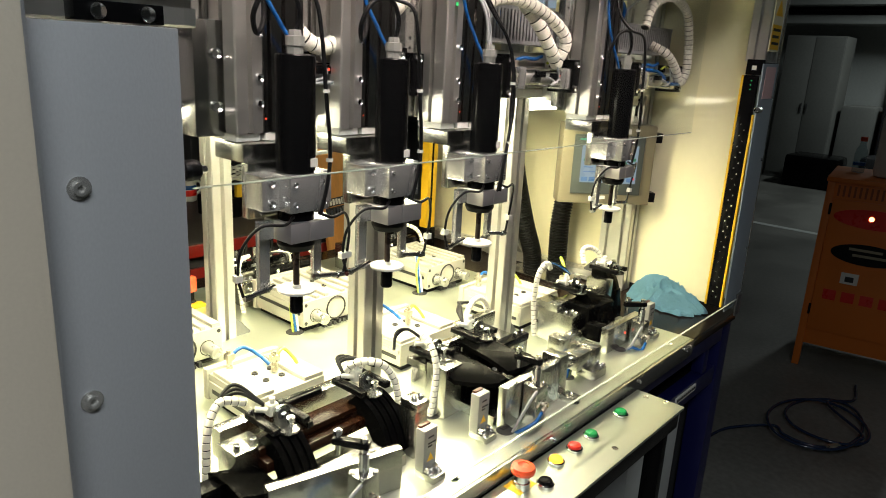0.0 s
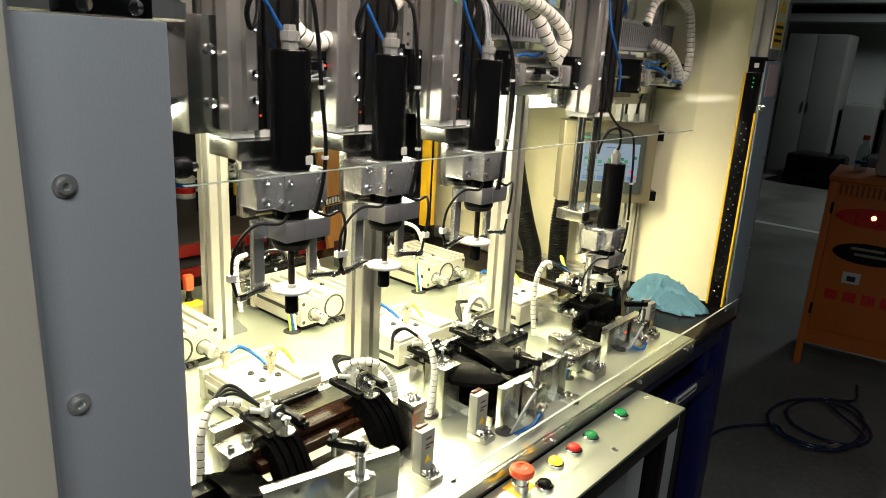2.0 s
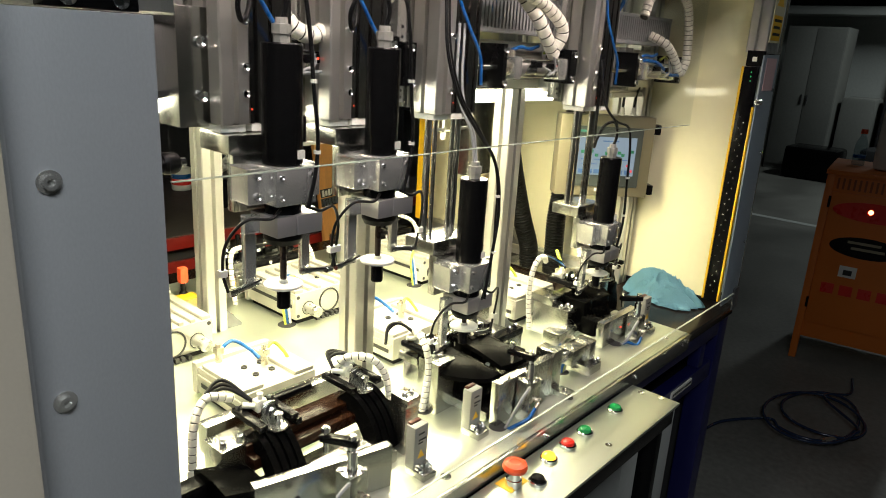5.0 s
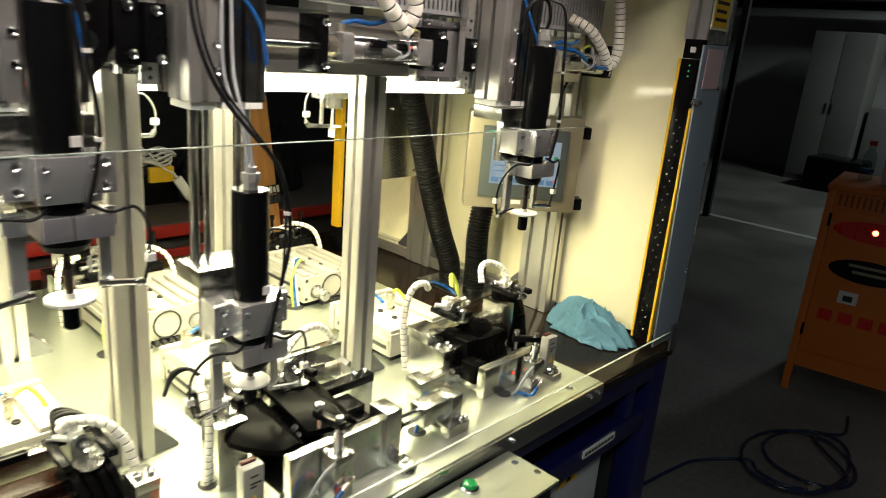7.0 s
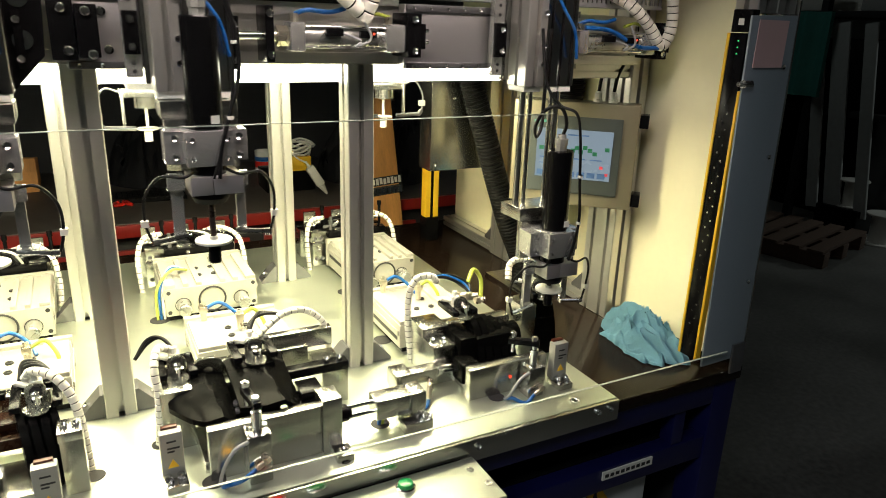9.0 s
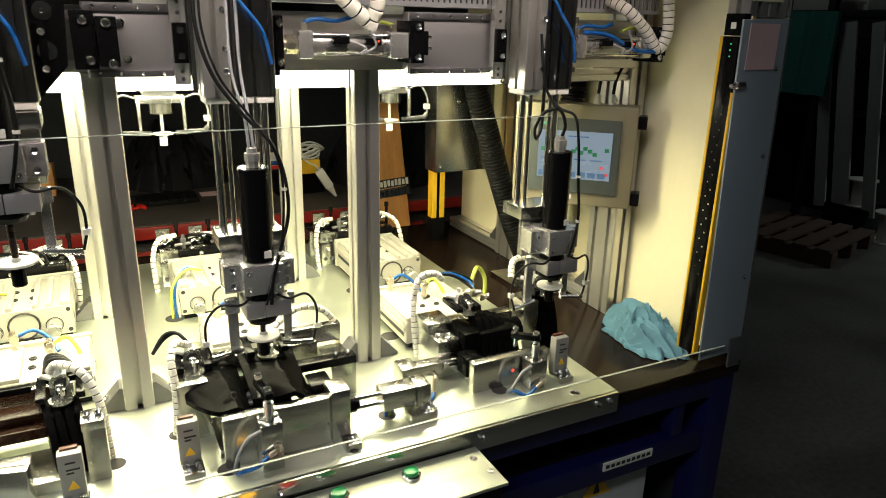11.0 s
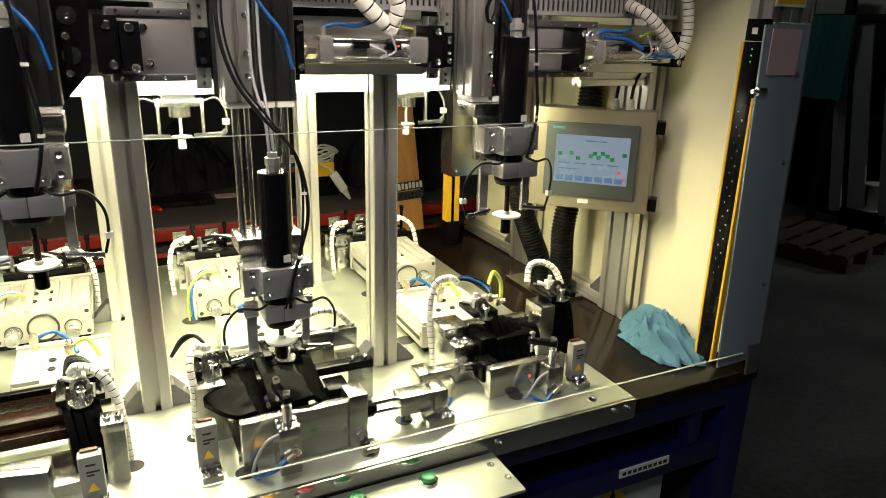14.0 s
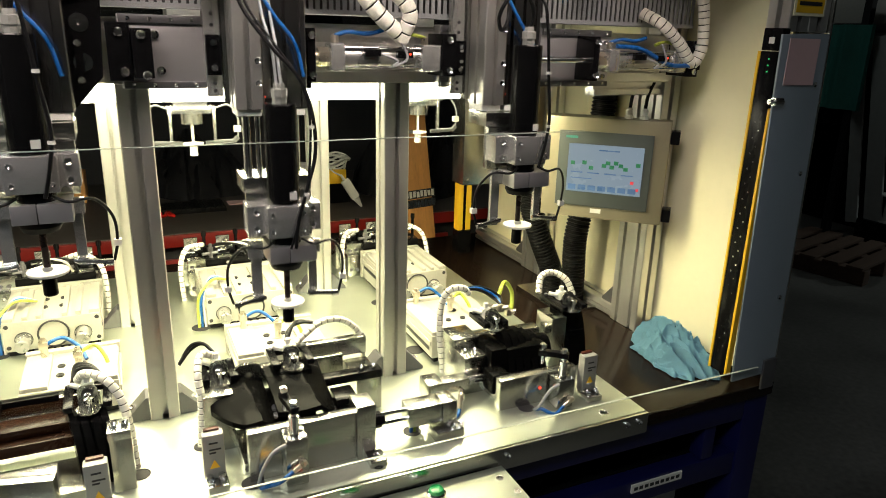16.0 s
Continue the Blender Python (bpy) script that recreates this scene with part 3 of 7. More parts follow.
# ---- screwdriving heads ----
HY = 0.13
def head(x, loop=True, mr=0.0205):
    """Carriage on the beam with a slide that carries the motor and the tool. Its origin is on the spindle axis, at the upper end of travel."""
    t = thing("screwdriving_head", "automatic screwdriving head with black motor on aluminium slide", "machine head", "screwdriving heads", at=pose(x, HY, 0))
    bm = BM(); profile45(bm, -0.050, 0.045, 1.435, -0.0125, 0.10, 1.85, w=0.04, g=0.008, d=0.010)
    part("carriage_profile", bm, PROF, t, "slotted aluminium column")
    bm = BM(); profile45(bm, -0.012, 0.048, 1.435, 0.050, 0.10, 1.85, w=0.0206, g=0.006, d=0.012)
    part("carriage", bm, COLUMN, t, "grooved grey anodised carriage")
    for z0 in (1.4255,):
        bm = BM(); box(bm, -0.048, 0.05, z0, -0.015, 0.098, z0 + 0.009, 0.001); box(bm, -0.008, 0.049, z0, 0.018, 0.098, z0 + 0.009, 0.001); box(bm, 0.022, 0.049, z0, 0.046, 0.098, z0 + 0.009, 0.001)
        part("rod_seal", bm, ENDCAP, t, "white end cap")
    bm = BM(); box(bm, -0.056, 0.10, 1.44, 0.056, 0.119, 1.66, 0.002)
    part("mounting_plate", bm, ALU, t)
    for z in (1.47, 1.50, 1.55, 1.62):
        bm = BM(); screw(bm, (-0.018, 0.045, z), (0, -1, 0), 0.0045, 0.003)
        part("screw", bm, STEEL, t)
    bm = BM(); box(bm, -0.079, 0.104, 1.448, -0.0575, 0.119, 1.66, 0.001)
    st = part("side_strip", bm, SATIN, t, "narrow drilled aluminium strip")
    # small black discs in place of shaded drill holes
    for z in (1.456, 1.466, 1.545, 1.56, 1.60, 1.64):
        bm = BM(); lathe(bm, [(0.0026, 0.0), (0.0026, -0.0006), (0.0005, -0.0006)], (-0.068, 0.104, z), "y", 10)
        part("drill_hole_shade", bm, INK_SHADE, st)
    bm = BM(); box(bm, -0.078, 0.094, 1.478, -0.059, 0.1035, 1.532, 0.001)
    sb = part("stop_plate", bm, BLACK, t)
    for z in (1.488, 1.522):
        bm = BM(); screw(bm, (-0.0685, 0.094, z), (0, -1, 0), 0.0048, 0.004)
        part("screw", bm, STEEL, sb)
    # moving slide
    bm = BM(); box(bm, -0.048, 0.035, 1.402, 0.048, 0.098, 1.424, 0.0015); box(bm, -0.046, 0.03, 1.335, 0.046, 0.045, 1.402, 0.0015)
    s = part("slide", bm, ALU, t, "milled aluminium slide block")
    for px in (-0.034, -0.018, 0.024, 0.036):
        bm = BM(); cyl(bm, (px, 0.072, 1.42), (px, 0.072, 1.64), 0.006 if px in (-0.034, 0.036) else 0.004, seg=14)
        part("guide_rod", bm, STEEL, s)
    bm = BM(); lathe(bm, [(mr - 0.001, 1.395), (mr, 1.396), (mr, 1.528), (mr - 0.001, 1.5295), (0.0005, 1.5296)], seg=28)
    part("motor", bm, BLACK, s, "black cylindrical motor")
    bm = BM(); lathe(bm, [(0.0095, 1.5296), (0.0095, 1.538), (0.0110, 1.5385), (0.0110, 1.549), (0.0075, 1.5495), (0.0070, 1.556)], seg=8)
    part("cable_gland", bm, SENSW, s)
    bm = BM(); box(bm, 0.004, -mr - 0.0006, 1.402, 0.014, 0.6 * -mr, 1.412)
    part("label_tag", bm, WPLAST, s)
    bm = BM(); box(bm, -0.028, -0.028, 1.35, 0.028, 0.03, 1.394, 0.0012)
    part("clamp_block", bm, SATIN, s)
    for sx in (-1, 1):
        bm = BM(); box(bm, sx * 0.0285, -0.006, 1.352, sx * 0.05, 0.03, 1.392, 0.0012)
        part("clamp_ear", bm, SATIN, s)
        for z in (1.360, 1.384):
            bm = BM(); screw(bm, (sx * 0.039, -0.006, z), (0, -1, 0), 0.0045, 0.003)
            part("screw", bm, STEEL, s)
            bm = BM(); screw(bm, (sx * 0.021, -0.028, z), (0, -1, 0), 0.003, 0.002)
            part("screw", bm, STEEL, s)
    bm = BM(); cyl(bm, (0, 0, 1.336), (0, 0, 1.351), 0.022, seg=24)
    part("neck", bm, BLACK, s)
    bm = BM(); box(bm, -0.027, -0.027, 1.313, 0.0, 0.027, 1.337, 0.0012); box(bm, 0.001, -0.027, 1.313, 0.038, 0.027, 1.337, 0.0012)
    part("collar", bm, GREYPL, s, "split grey clamp collar")
    bm = BM(); lathe(bm, [(0.023, 1.3135), (0.0235, 1.306), (0.020, 1.299), (0.012, 1.297)], seg=24)
    part("boot", bm, RUBBER, s, "black rubber boot")
    bm = BM(); cyl(bm, (0, 0, 1.24), (0, 0, 1.30), 0.0042, seg=12)
    part("spindle", bm, SPINDLE, s)
    bm = BM(); lathe(bm, [(0.006, 1.252), (0.006, 1.2475), (0.0235, 1.247), (0.024, 1.2455), (0.0235, 1.2435), (0.021, 1.2425)], seg=28)
    part("disc", bm, WPLAST, s, "white disc")
    bm = BM(); lathe(bm, [(0.0085, 1.2425), (0.0085, 1.216), (0.0075, 1.2145)], seg=16)
    part("nozzle", bm, BLACK, s, "black nozzle")
    # sensor arms
    for sx in (-1, 1):
        bm = BM(); box(bm, sx * 0.034, 0.008, 1.247, sx * 0.046, 0.016, 1.335, 0.001)
        box(bm, sx * 0.032, 0.002, 1.316, sx * 0.05, 0.010, 1.336, 0.001)
        a = part("sensor_arm", bm, SATIN, s)
        bm = BM(); cyl(bm, (sx * 0.030, 0.004, 1.255), (sx * 0.066, 0.000, 1.251), 0.0035, seg=10); cyl(bm, (sx * 0.066, 0, 1.2505), (sx * 0.075, 0, 1.25), 0.0048, seg=10)
        part("sensor", bm, STEEL, a)
        bm = BM(); tube(bm, [(sx * 0.018, -0.02, 1.345), (sx * 0.035, -0.026, 1.338), (sx * 0.062, -0.018, 1.338), (sx * 0.080, -0.006, 1.312), (sx * 0.082, 0, 1.278), (sx * 0.076, 0, 1.252)], 0.0019, 8)
        part("sensor_cable", bm, CABLE, a)
        bm = BM(); box(bm, sx * 0.078, -0.004, 1.272, sx * 0.087, 0.004, 1.280)
        part("cable_tag", bm, WPLAST, a)
    # motor cable: a loop over the top, and a signal lead down the front
    if loop:
        bm = BM(); tube(bm, [(0.0, 0.0, 1.55), (0.004, -0.004, 1.575), (-0.010, -0.004, 1.60), (-0.034, 0.004, 1.596), (-0.046, 0.012, 1.570), (-0.036, 0.022, 1.55), (-0.020, 0.032, 1.565), (-0.016, 0.036, 1.61), (-0.012, 0.038, 1.72)], 0.0030, 8)
        part("motor_cable", bm, CABLE, s)
        bm = BM(); tube(bm, [(-0.030, 0.034, 1.72), (-0.030, 0.014, 1.64), (-0.014, -0.006, 1.605), (0.006, -0.026, 1.592), (0.014, -0.031, 1.55), (0.021, -0.031, 1.48), (0.027, -0.031, 1.425), (0.022, -0.033, 1.385), (0.012, -0.032, 1.345)], 0.0024, 8)
        part("signal_cable", bm, CABLE, s)
    else:
        for dx in (-0.003, 0.003):
            bm = BM(); tube(bm, [(dx, 0.0, 1.55), (dx - 0.003, 0.008, 1.60), (dx * 2 - 0.008, 0.034, 1.66), (dx * 2 - 0.008, 0.038, 1.76)], 0.0022, 8)
            part("motor_cable", bm, DUCT, s)
        for o in (0.0, 0.007):
            bm = BM(); tube(bm, [(-0.052 + o, 0.034, 1.80), (-0.058 + o, 0.020, 1.72), (-0.044 + o, 0.005, 1.655), (-0.012 + o, -0.008, 1.605), (0.022, -0.016, 1.565), (0.038 - o * 0.5, -0.020, 1.52), (0.041 - o, -0.022, 1.465), (0.026, -0.028, 1.415), (0.012, -0.032, 1.37), (0.008 - o, -0.032, 1.335)], 0.0026 if o == 0 else 0.0017, 8)
            part("signal_cable", bm, CABLE, s)
    for p in (((0.0205, -0.031, 1.49), (0.026, -0.031, 1.41)) if loop else ((0.0375, -0.0205, 1.50), (0.026, -0.029, 1.41))):
        bm = BM(); lathe(bm, [(0.0042, p[2] - 0.002), (0.0042, p[2] + 0.002)], (p[0], p[1], 0), seg=10)
        part("cable_tie", bm, WPLAST, s)
    bm = BM(); tube(bm, [(-0.034, 0.042, 1.72), (-0.028, 0.034, 1.62), (0.0, 0.030, 1.565), (0.030, 0.030, 1.525), (0.042, 0.034, 1.48)], 0.0026, 8)
    part("air_tube", bm, AIRBLUE, t, "blue air tube")
    return t, s


heads = [head(x, x != -0.397, 0.0235 if x < -0.7 else 0.0220) for x in (-0.758, -0.601, -0.397, 0.047)]

# ---- gantry front: guide plates, cylinders, stops, wrapped hoses ----
def guide_plate(x0, x1, label="grey anodised guide plate with screwed strips"):
    t = thing("guide_plate", label, "plate", "guide plates")
    bm = BM(); box(bm, x0, 0.2595, 1.457, x1, 0.282, 1.556, 0.001)
    part("plate", bm, GREYPL, t)
    for z0, z1 in ((1.545, 1.556), (1.4575, 1.4665)):
        bm = BM(); box(bm, x0 + 0.002, 0.2545, z0, x1 - 0.002, 0.259, z1, 0.0006)
        st = part("strip", bm, DKSTEEL, t, "dark screwed strip")
        n = max(3, int((x1 - x0) / 0.026))
        for k in range(n):
            bm = BM(); screw(bm, (x0 + 0.014 + (x1 - x0 - 0.028) * k / (n - 1), 0.2545, (z0 + z1) / 2), (0, -1, 0), 0.0026, 0.0012)
            part("screw", bm, STEEL, st)
    for z in (1.475, 1.535):
        bm = BM(); screw(bm, (x1 - 0.012, 0.2595, z), (0, -1, 0), 0.005, 0.003)
        part("screw", bm, STEEL, t)
    return t
for a, b in ((-0.90, -0.70), (-0.492, -0.30), (-0.014, 0.166), (0.18, 0.33)):
    guide_plate(a, b)


def drive_cylinder(x0, x1):
    t = thing("drive_cylinder", "horizontal pneumatic drive cylinder on the gantry", "air cylinder", "drive cylinders")
    yc, zc = 0.222, 1.505
    bm = BM(); cyl(bm, (x0 + 0.02, yc, zc), (x1 - 0.026, yc, zc), 0.0155, seg=24)
    part("barrel", bm, ROD, t, "bright steel barrel")
    for a, b in ((x0, x0 + 0.022), (x1 - 0.032, x1)):
        bm = BM(); box(bm, a, yc - 0.019, zc - 0.020, b, yc + 0.019, zc + 0.020, 0.004)
        part("end_cap", bm, SATIN, t)
        bm = BM(); cyl(bm, (a + 0.011, yc, zc + 0.020), (a + 0.011, yc, zc + 0.031), 0.006, seg=12)
        part("fitting", bm, BRASS, t)
    for dz in (-0.014, 0.014):
        bm = BM(); cyl(bm, (x0 + 0.02, yc - 0.014, zc + dz), (x1 - 0.03, yc - 0.014, zc + dz), 0.0022, seg=8)
        part("tie_rod", bm, STEEL, t)
    bm = BM(); cyl(bm, (x0 - 0.016, yc, zc), (x0 - 0.0005, yc, zc), 0.014, seg=6); cyl(bm, (x0 - 0.022, yc, zc), (x0 - 0.016, yc, zc), 0.009, seg=16)
    part("lock_nut", bm, BRASS, t)
    bm = BM(); box(bm, x0 - 0.034, 0.205, 1.470, x0 - 0.0225, 0.2585, 1.545, 0.001)
    part("stop_block", bm, BLACK, t)
    for z in (1.48, 1.535):
        bm = BM(); screw(bm, (x0 - 0.028, 0.205, z), (0, -1, 0), 0.0055, 0.004)
        part("screw", bm, STEEL, t)
    bm = BM(); box(bm, x1 + 0.001, 0.20, 1.478, x1 + 0.024, 0.2585, 1.542, 0.001); box(bm, x1 + 0.024, 0.205, 1.49, x1 + 0.034, 0.25, 1.527, 0.001)
    part("damper_block", bm, BLACK, t)
    for z in (1.487, 1.533):
        bm = BM(); screw(bm, (x1 + 0.012, 0.20, z), (0, -1, 0), 0.0055, 0.004)
        part("screw", bm, STEEL, t)
    for z in (1.500, 1.517):
        bm = BM(); cyl(bm, (x1 + 0.03, 0.225, z), (x1 + 0.048, 0.225, z), 0.003, seg=10)
        part("damper_pin", bm, STEEL, t)
    bm = BM(); box(bm, x0 + 0.05, yc - 0.026, zc + 0.002, x0 + 0.075, yc - 0.0165, zc + 0.012, 0.001)
    part("reed_switch", bm, BLACK, t)
    bm = BM(); box(bm, x1 - 0.075, yc - 0.026, zc + 0.0, x1 - 0.05, yc - 0.0165, zc + 0.010, 0.001)
    sw = part("reed_switch", bm, BLACK, t)
    bm = BM(); lathe(bm, [(0.0018, 0), (0.0018, -0.001)], (x1 - 0.055, yc - 0.026, zc + 0.006), "y", 8)
    part("red_lamp", bm, LEDRED, sw, "glowing red indicator")
    bm = BM(); tube(bm, [(x0 + 0.075, yc - 0.022, zc + 0.006), (x0 + 0.10, yc - 0.028, zc - 0.004), (x1 - 0.085, yc - 0.028, zc - 0.012), (x1 - 0.06, yc - 0.028, zc + 0.0), (x1 - 0.075, yc - 0.03, zc + 0.03)], 0.002, 8)
    part("cable", bm, DUCT, sw)
    bm = BM(); tube(bm, [(x0 + 0.011, yc, zc + 0.03), (x0 + 0.03, yc - 0.004, zc + 0.036), (x0 + 0.06, yc - 0.006, zc + 0.034), (x0 + 0.085, yc - 0.006, zc + 0.04)], 0.0033, 8)
    part("air_tube", bm, AIRBLUE, t)
    bm = BM(); tube(bm, [(x1 - 0.02, yc, zc + 0.03), (x1 - 0.045, yc - 0.004, zc + 0.034), (x1 - 0.07, yc - 0.006, zc + 0.028)], 0.0028, 8)
    part("air_tube", bm, AIRGREEN, t)
    return t
drive_cylinder(-0.212, -0.036)
drive_cylinder(0.290, 0.468)
drive_cylinder(-0.70, -0.60)

bk = thing("stop_bracket", "black machined stop bracket with large washers on the gantry", "bracket")
bm = BM(); prism(bm, [(-0.585, 1.435), (-0.56, 1.425), (-0.515, 1.475), (-0.508, 1.585), (-0.585, 1.585)], 0.224, 0.236)
part("plate", bm, BLACK, bk)
for z in (1.543, 1.494):
    bm = BM(); lathe(bm, [(0.0115, 0), (0.0115, -0.002), (0.0065, -0.002), (0.0065, -0.006), (0.003, -0.006), (0.002, -0.003)], (-0.536, 0.224, z), "y", 20)
    part("bolt", bm, STEEL, bk)
bm = BM(); box(bm, -0.507, 0.226, 1.47, -0.478, 0.258, 1.545, 0.001); box(bm, -0.477, 0.215, 1.474, -0.452, 0.258, 1.538, 0.001)
part("stop_block", bm, BLACK, bk)
for x, z in ((-0.492, 1.533), (-0.488, 1.482), (-0.465, 1.53), (-0.461, 1.478), (-0.446, 1.53), (-0.441, 1.482)):
    bm = BM(); screw(bm, (x, 0.215 if x > -0.478 and x < -0.45 else 0.226, z) if x < -0.45 else (x, 0.2595, z), (0, -1, 0), 0.006, 0.004)
    part("screw", bm, STEEL, bk)
bb = thing("beam_bracket", "thick aluminium bracket block with two screws on the gantry", "bracket")
bm = BM(); box(bm, -0.842, 0.205, 1.43, -0.803, 0.2535, 1.562, 0.0012)
part("block", bm, ALU, bb)
for z in (1.465, 1.525):
    bm = BM(); screw(bm, (-0.815, 0.205, z), (0, -1, 0), 0.0065, 0.004)
    part("screw", bm, STEEL, bb)

wh = thing("hose_run", "white spiral wrapped hoses looped above the gantry", "hose", "wrapped hoses")
wrapped_hose(wh, [(-0.098, 0.20, 1.532), (-0.14, 0.195, 1.565), (-0.17, 0.20, 1.60), (-0.20, 0.22, 1.64), (-0.21, 0.26, 1.70)], 0.0125, 12)
wrapped_hose(wh, [(-0.105, 0.20, 1.53), (-0.098, 0.185, 1.575), (-0.15, 0.19, 1.612), (-0.25, 0.19, 1.635), (-0.33, 0.19, 1.625), (-0.385, 0.20, 1.59)], 0.0115, 22)
wh2 = thing("hose_run", "white spiral wrapped hoses looped beside the side wall", "hose", "wrapped hoses")
wrapped_hose(wh2, [(0.385, 0.245, 1.588), (0.405, 0.210, 1.568), (0.442, 0.200, 1.535), (0.472, 0.196, 1.503), (0.485, 0.190, 1.530), (0.482, 0.190, 1.575), (0.472, 0.190, 1.615), (0.44, 0.190, 1.668), (0.36, 0.195, 1.695), (0.28, 0.20, 1.67), (0.25, 0.20, 1.62)], 0.0105, 46)
bm = BM(); tube(bm, [(0.31, 0.215, 1.53), (0.36, 0.205, 1.525), (0.42, 0.20, 1.50), (0.465, 0.195, 1.498)], 0.004, 8)
part("air_tube", bm, AIRBLUE, wh2)
wh3 = thing("hose_run", "white spiral wrapped hoses between the heads", "hose", "wrapped hoses")
wrapped_hose(wh3, [(-0.71, 0.20, 1.565), (-0.69, 0.195, 1.545), (-0.66, 0.195, 1.54), (-0.63, 0.20, 1.56), (-0.60, 0.21, 1.61), (-0.58, 0.22, 1.68)], 0.011, 18)
wrapped_hose(wh3, [(-0.56, 0.215, 1.585), (-0.52, 0.21, 1.60), (-0.49, 0.215, 1.64), (-0.48, 0.22, 1.70)], 0.012, 12)
# bundle of cables behind the duct
cb = thing("cable_bundle", "loose black, white and blue cables above the duct", "cables")
random.seed(5)
for k in range(16):
    x = -0.95 + k * 0.085 + random.uniform(-0.02, 0.02)
    bm = BM(); tube(bm, [(x, 0.29, 1.60), (x + random.uniform(-0.05, 0.05), 0.27, 1.66), (x + random.uniform(-0.08, 0.08), 0.28, 1.72), (x + random.uniform(-0.05, 0.05), 0.30, 1.78)], random.choice((0.003, 0.0035, 0.0045)), 8)
    part("cable", bm, random.choice((CABLE, WPLAST, AIRBLUE, CABLE, DUCT)), cb)

# bright white spot above the gantry, built as a glowing panel
sd = thing("bright_panel", "small bright white panel above the gantry", "display")
bm = BM(); box(bm, 0.36, 0.600, 1.675, 0.50, 0.612, 1.765, 0.003)
part("case", bm, WPLAST, sd)
bm = BM(); box(bm, 0.366, 0.5975, 1.681, 0.494, 0.5995, 1.759)
part("face", bm, SCREEN, sd, "lit pale face")
bm = BM(); box(bm, 0.42, 0.6125, 1.70, 0.44, 0.742, 1.72)
part("arm", bm, ALU, sd)
bm = BM(); lathe(bm, [(0.003, 0), (0.003, -0.001)], (-0.03, 0.045, 1.612), "y", 8)
part("green_lamp", bm, LEDGRN, heads[2][0], "glowing green indicator")

# head-mounted drive rods
for (hd, sl), L in zip(heads, (0.05, 0.0, 0.16, 0.19)):
    if L:
        bm = BM(); cyl(bm, (0.056, 0.092, 1.505), (0.056 + L, 0.092, 1.505), 0.0055, seg=14)
        part("drive_rod", bm, STEEL, hd)
    bm = BM(); box(bm, 0.0565, 0.085, 1.46, 0.066, 0.118, 1.53, 0.001)
    b = part("rod_block", bm, BLACK, hd)
    for z in (1.472, 1.518):
        bm = BM(); screw(bm, (0.061, 0.085, z), (0, -1, 0), 0.0045, 0.003)
        part("screw", bm, STEEL, b)
    bm = BM(); lathe(bm, [(0.0011, 0), (0.0011, -0.0008)], (-0.010, 0.045, 1.452), "y", 8)
    part("red_lamp", bm, LEDRED, hd, "glowing red indicator")

# ---- clamping stations ----
def screw_on(parent, c, axis=(0, 0, 1), r=0.004, h=0.004, m=None):
    bm = BM(); screw(bm, c, axis, r, h)
    return part("screw", bm, m or STEEL, parent)


def plate_part(name, parent, mat_, *c, bev=0.001, label=""):
    bm = BM(); box(bm, *c, bev)
    return part(name, bm, mat_, parent, label)


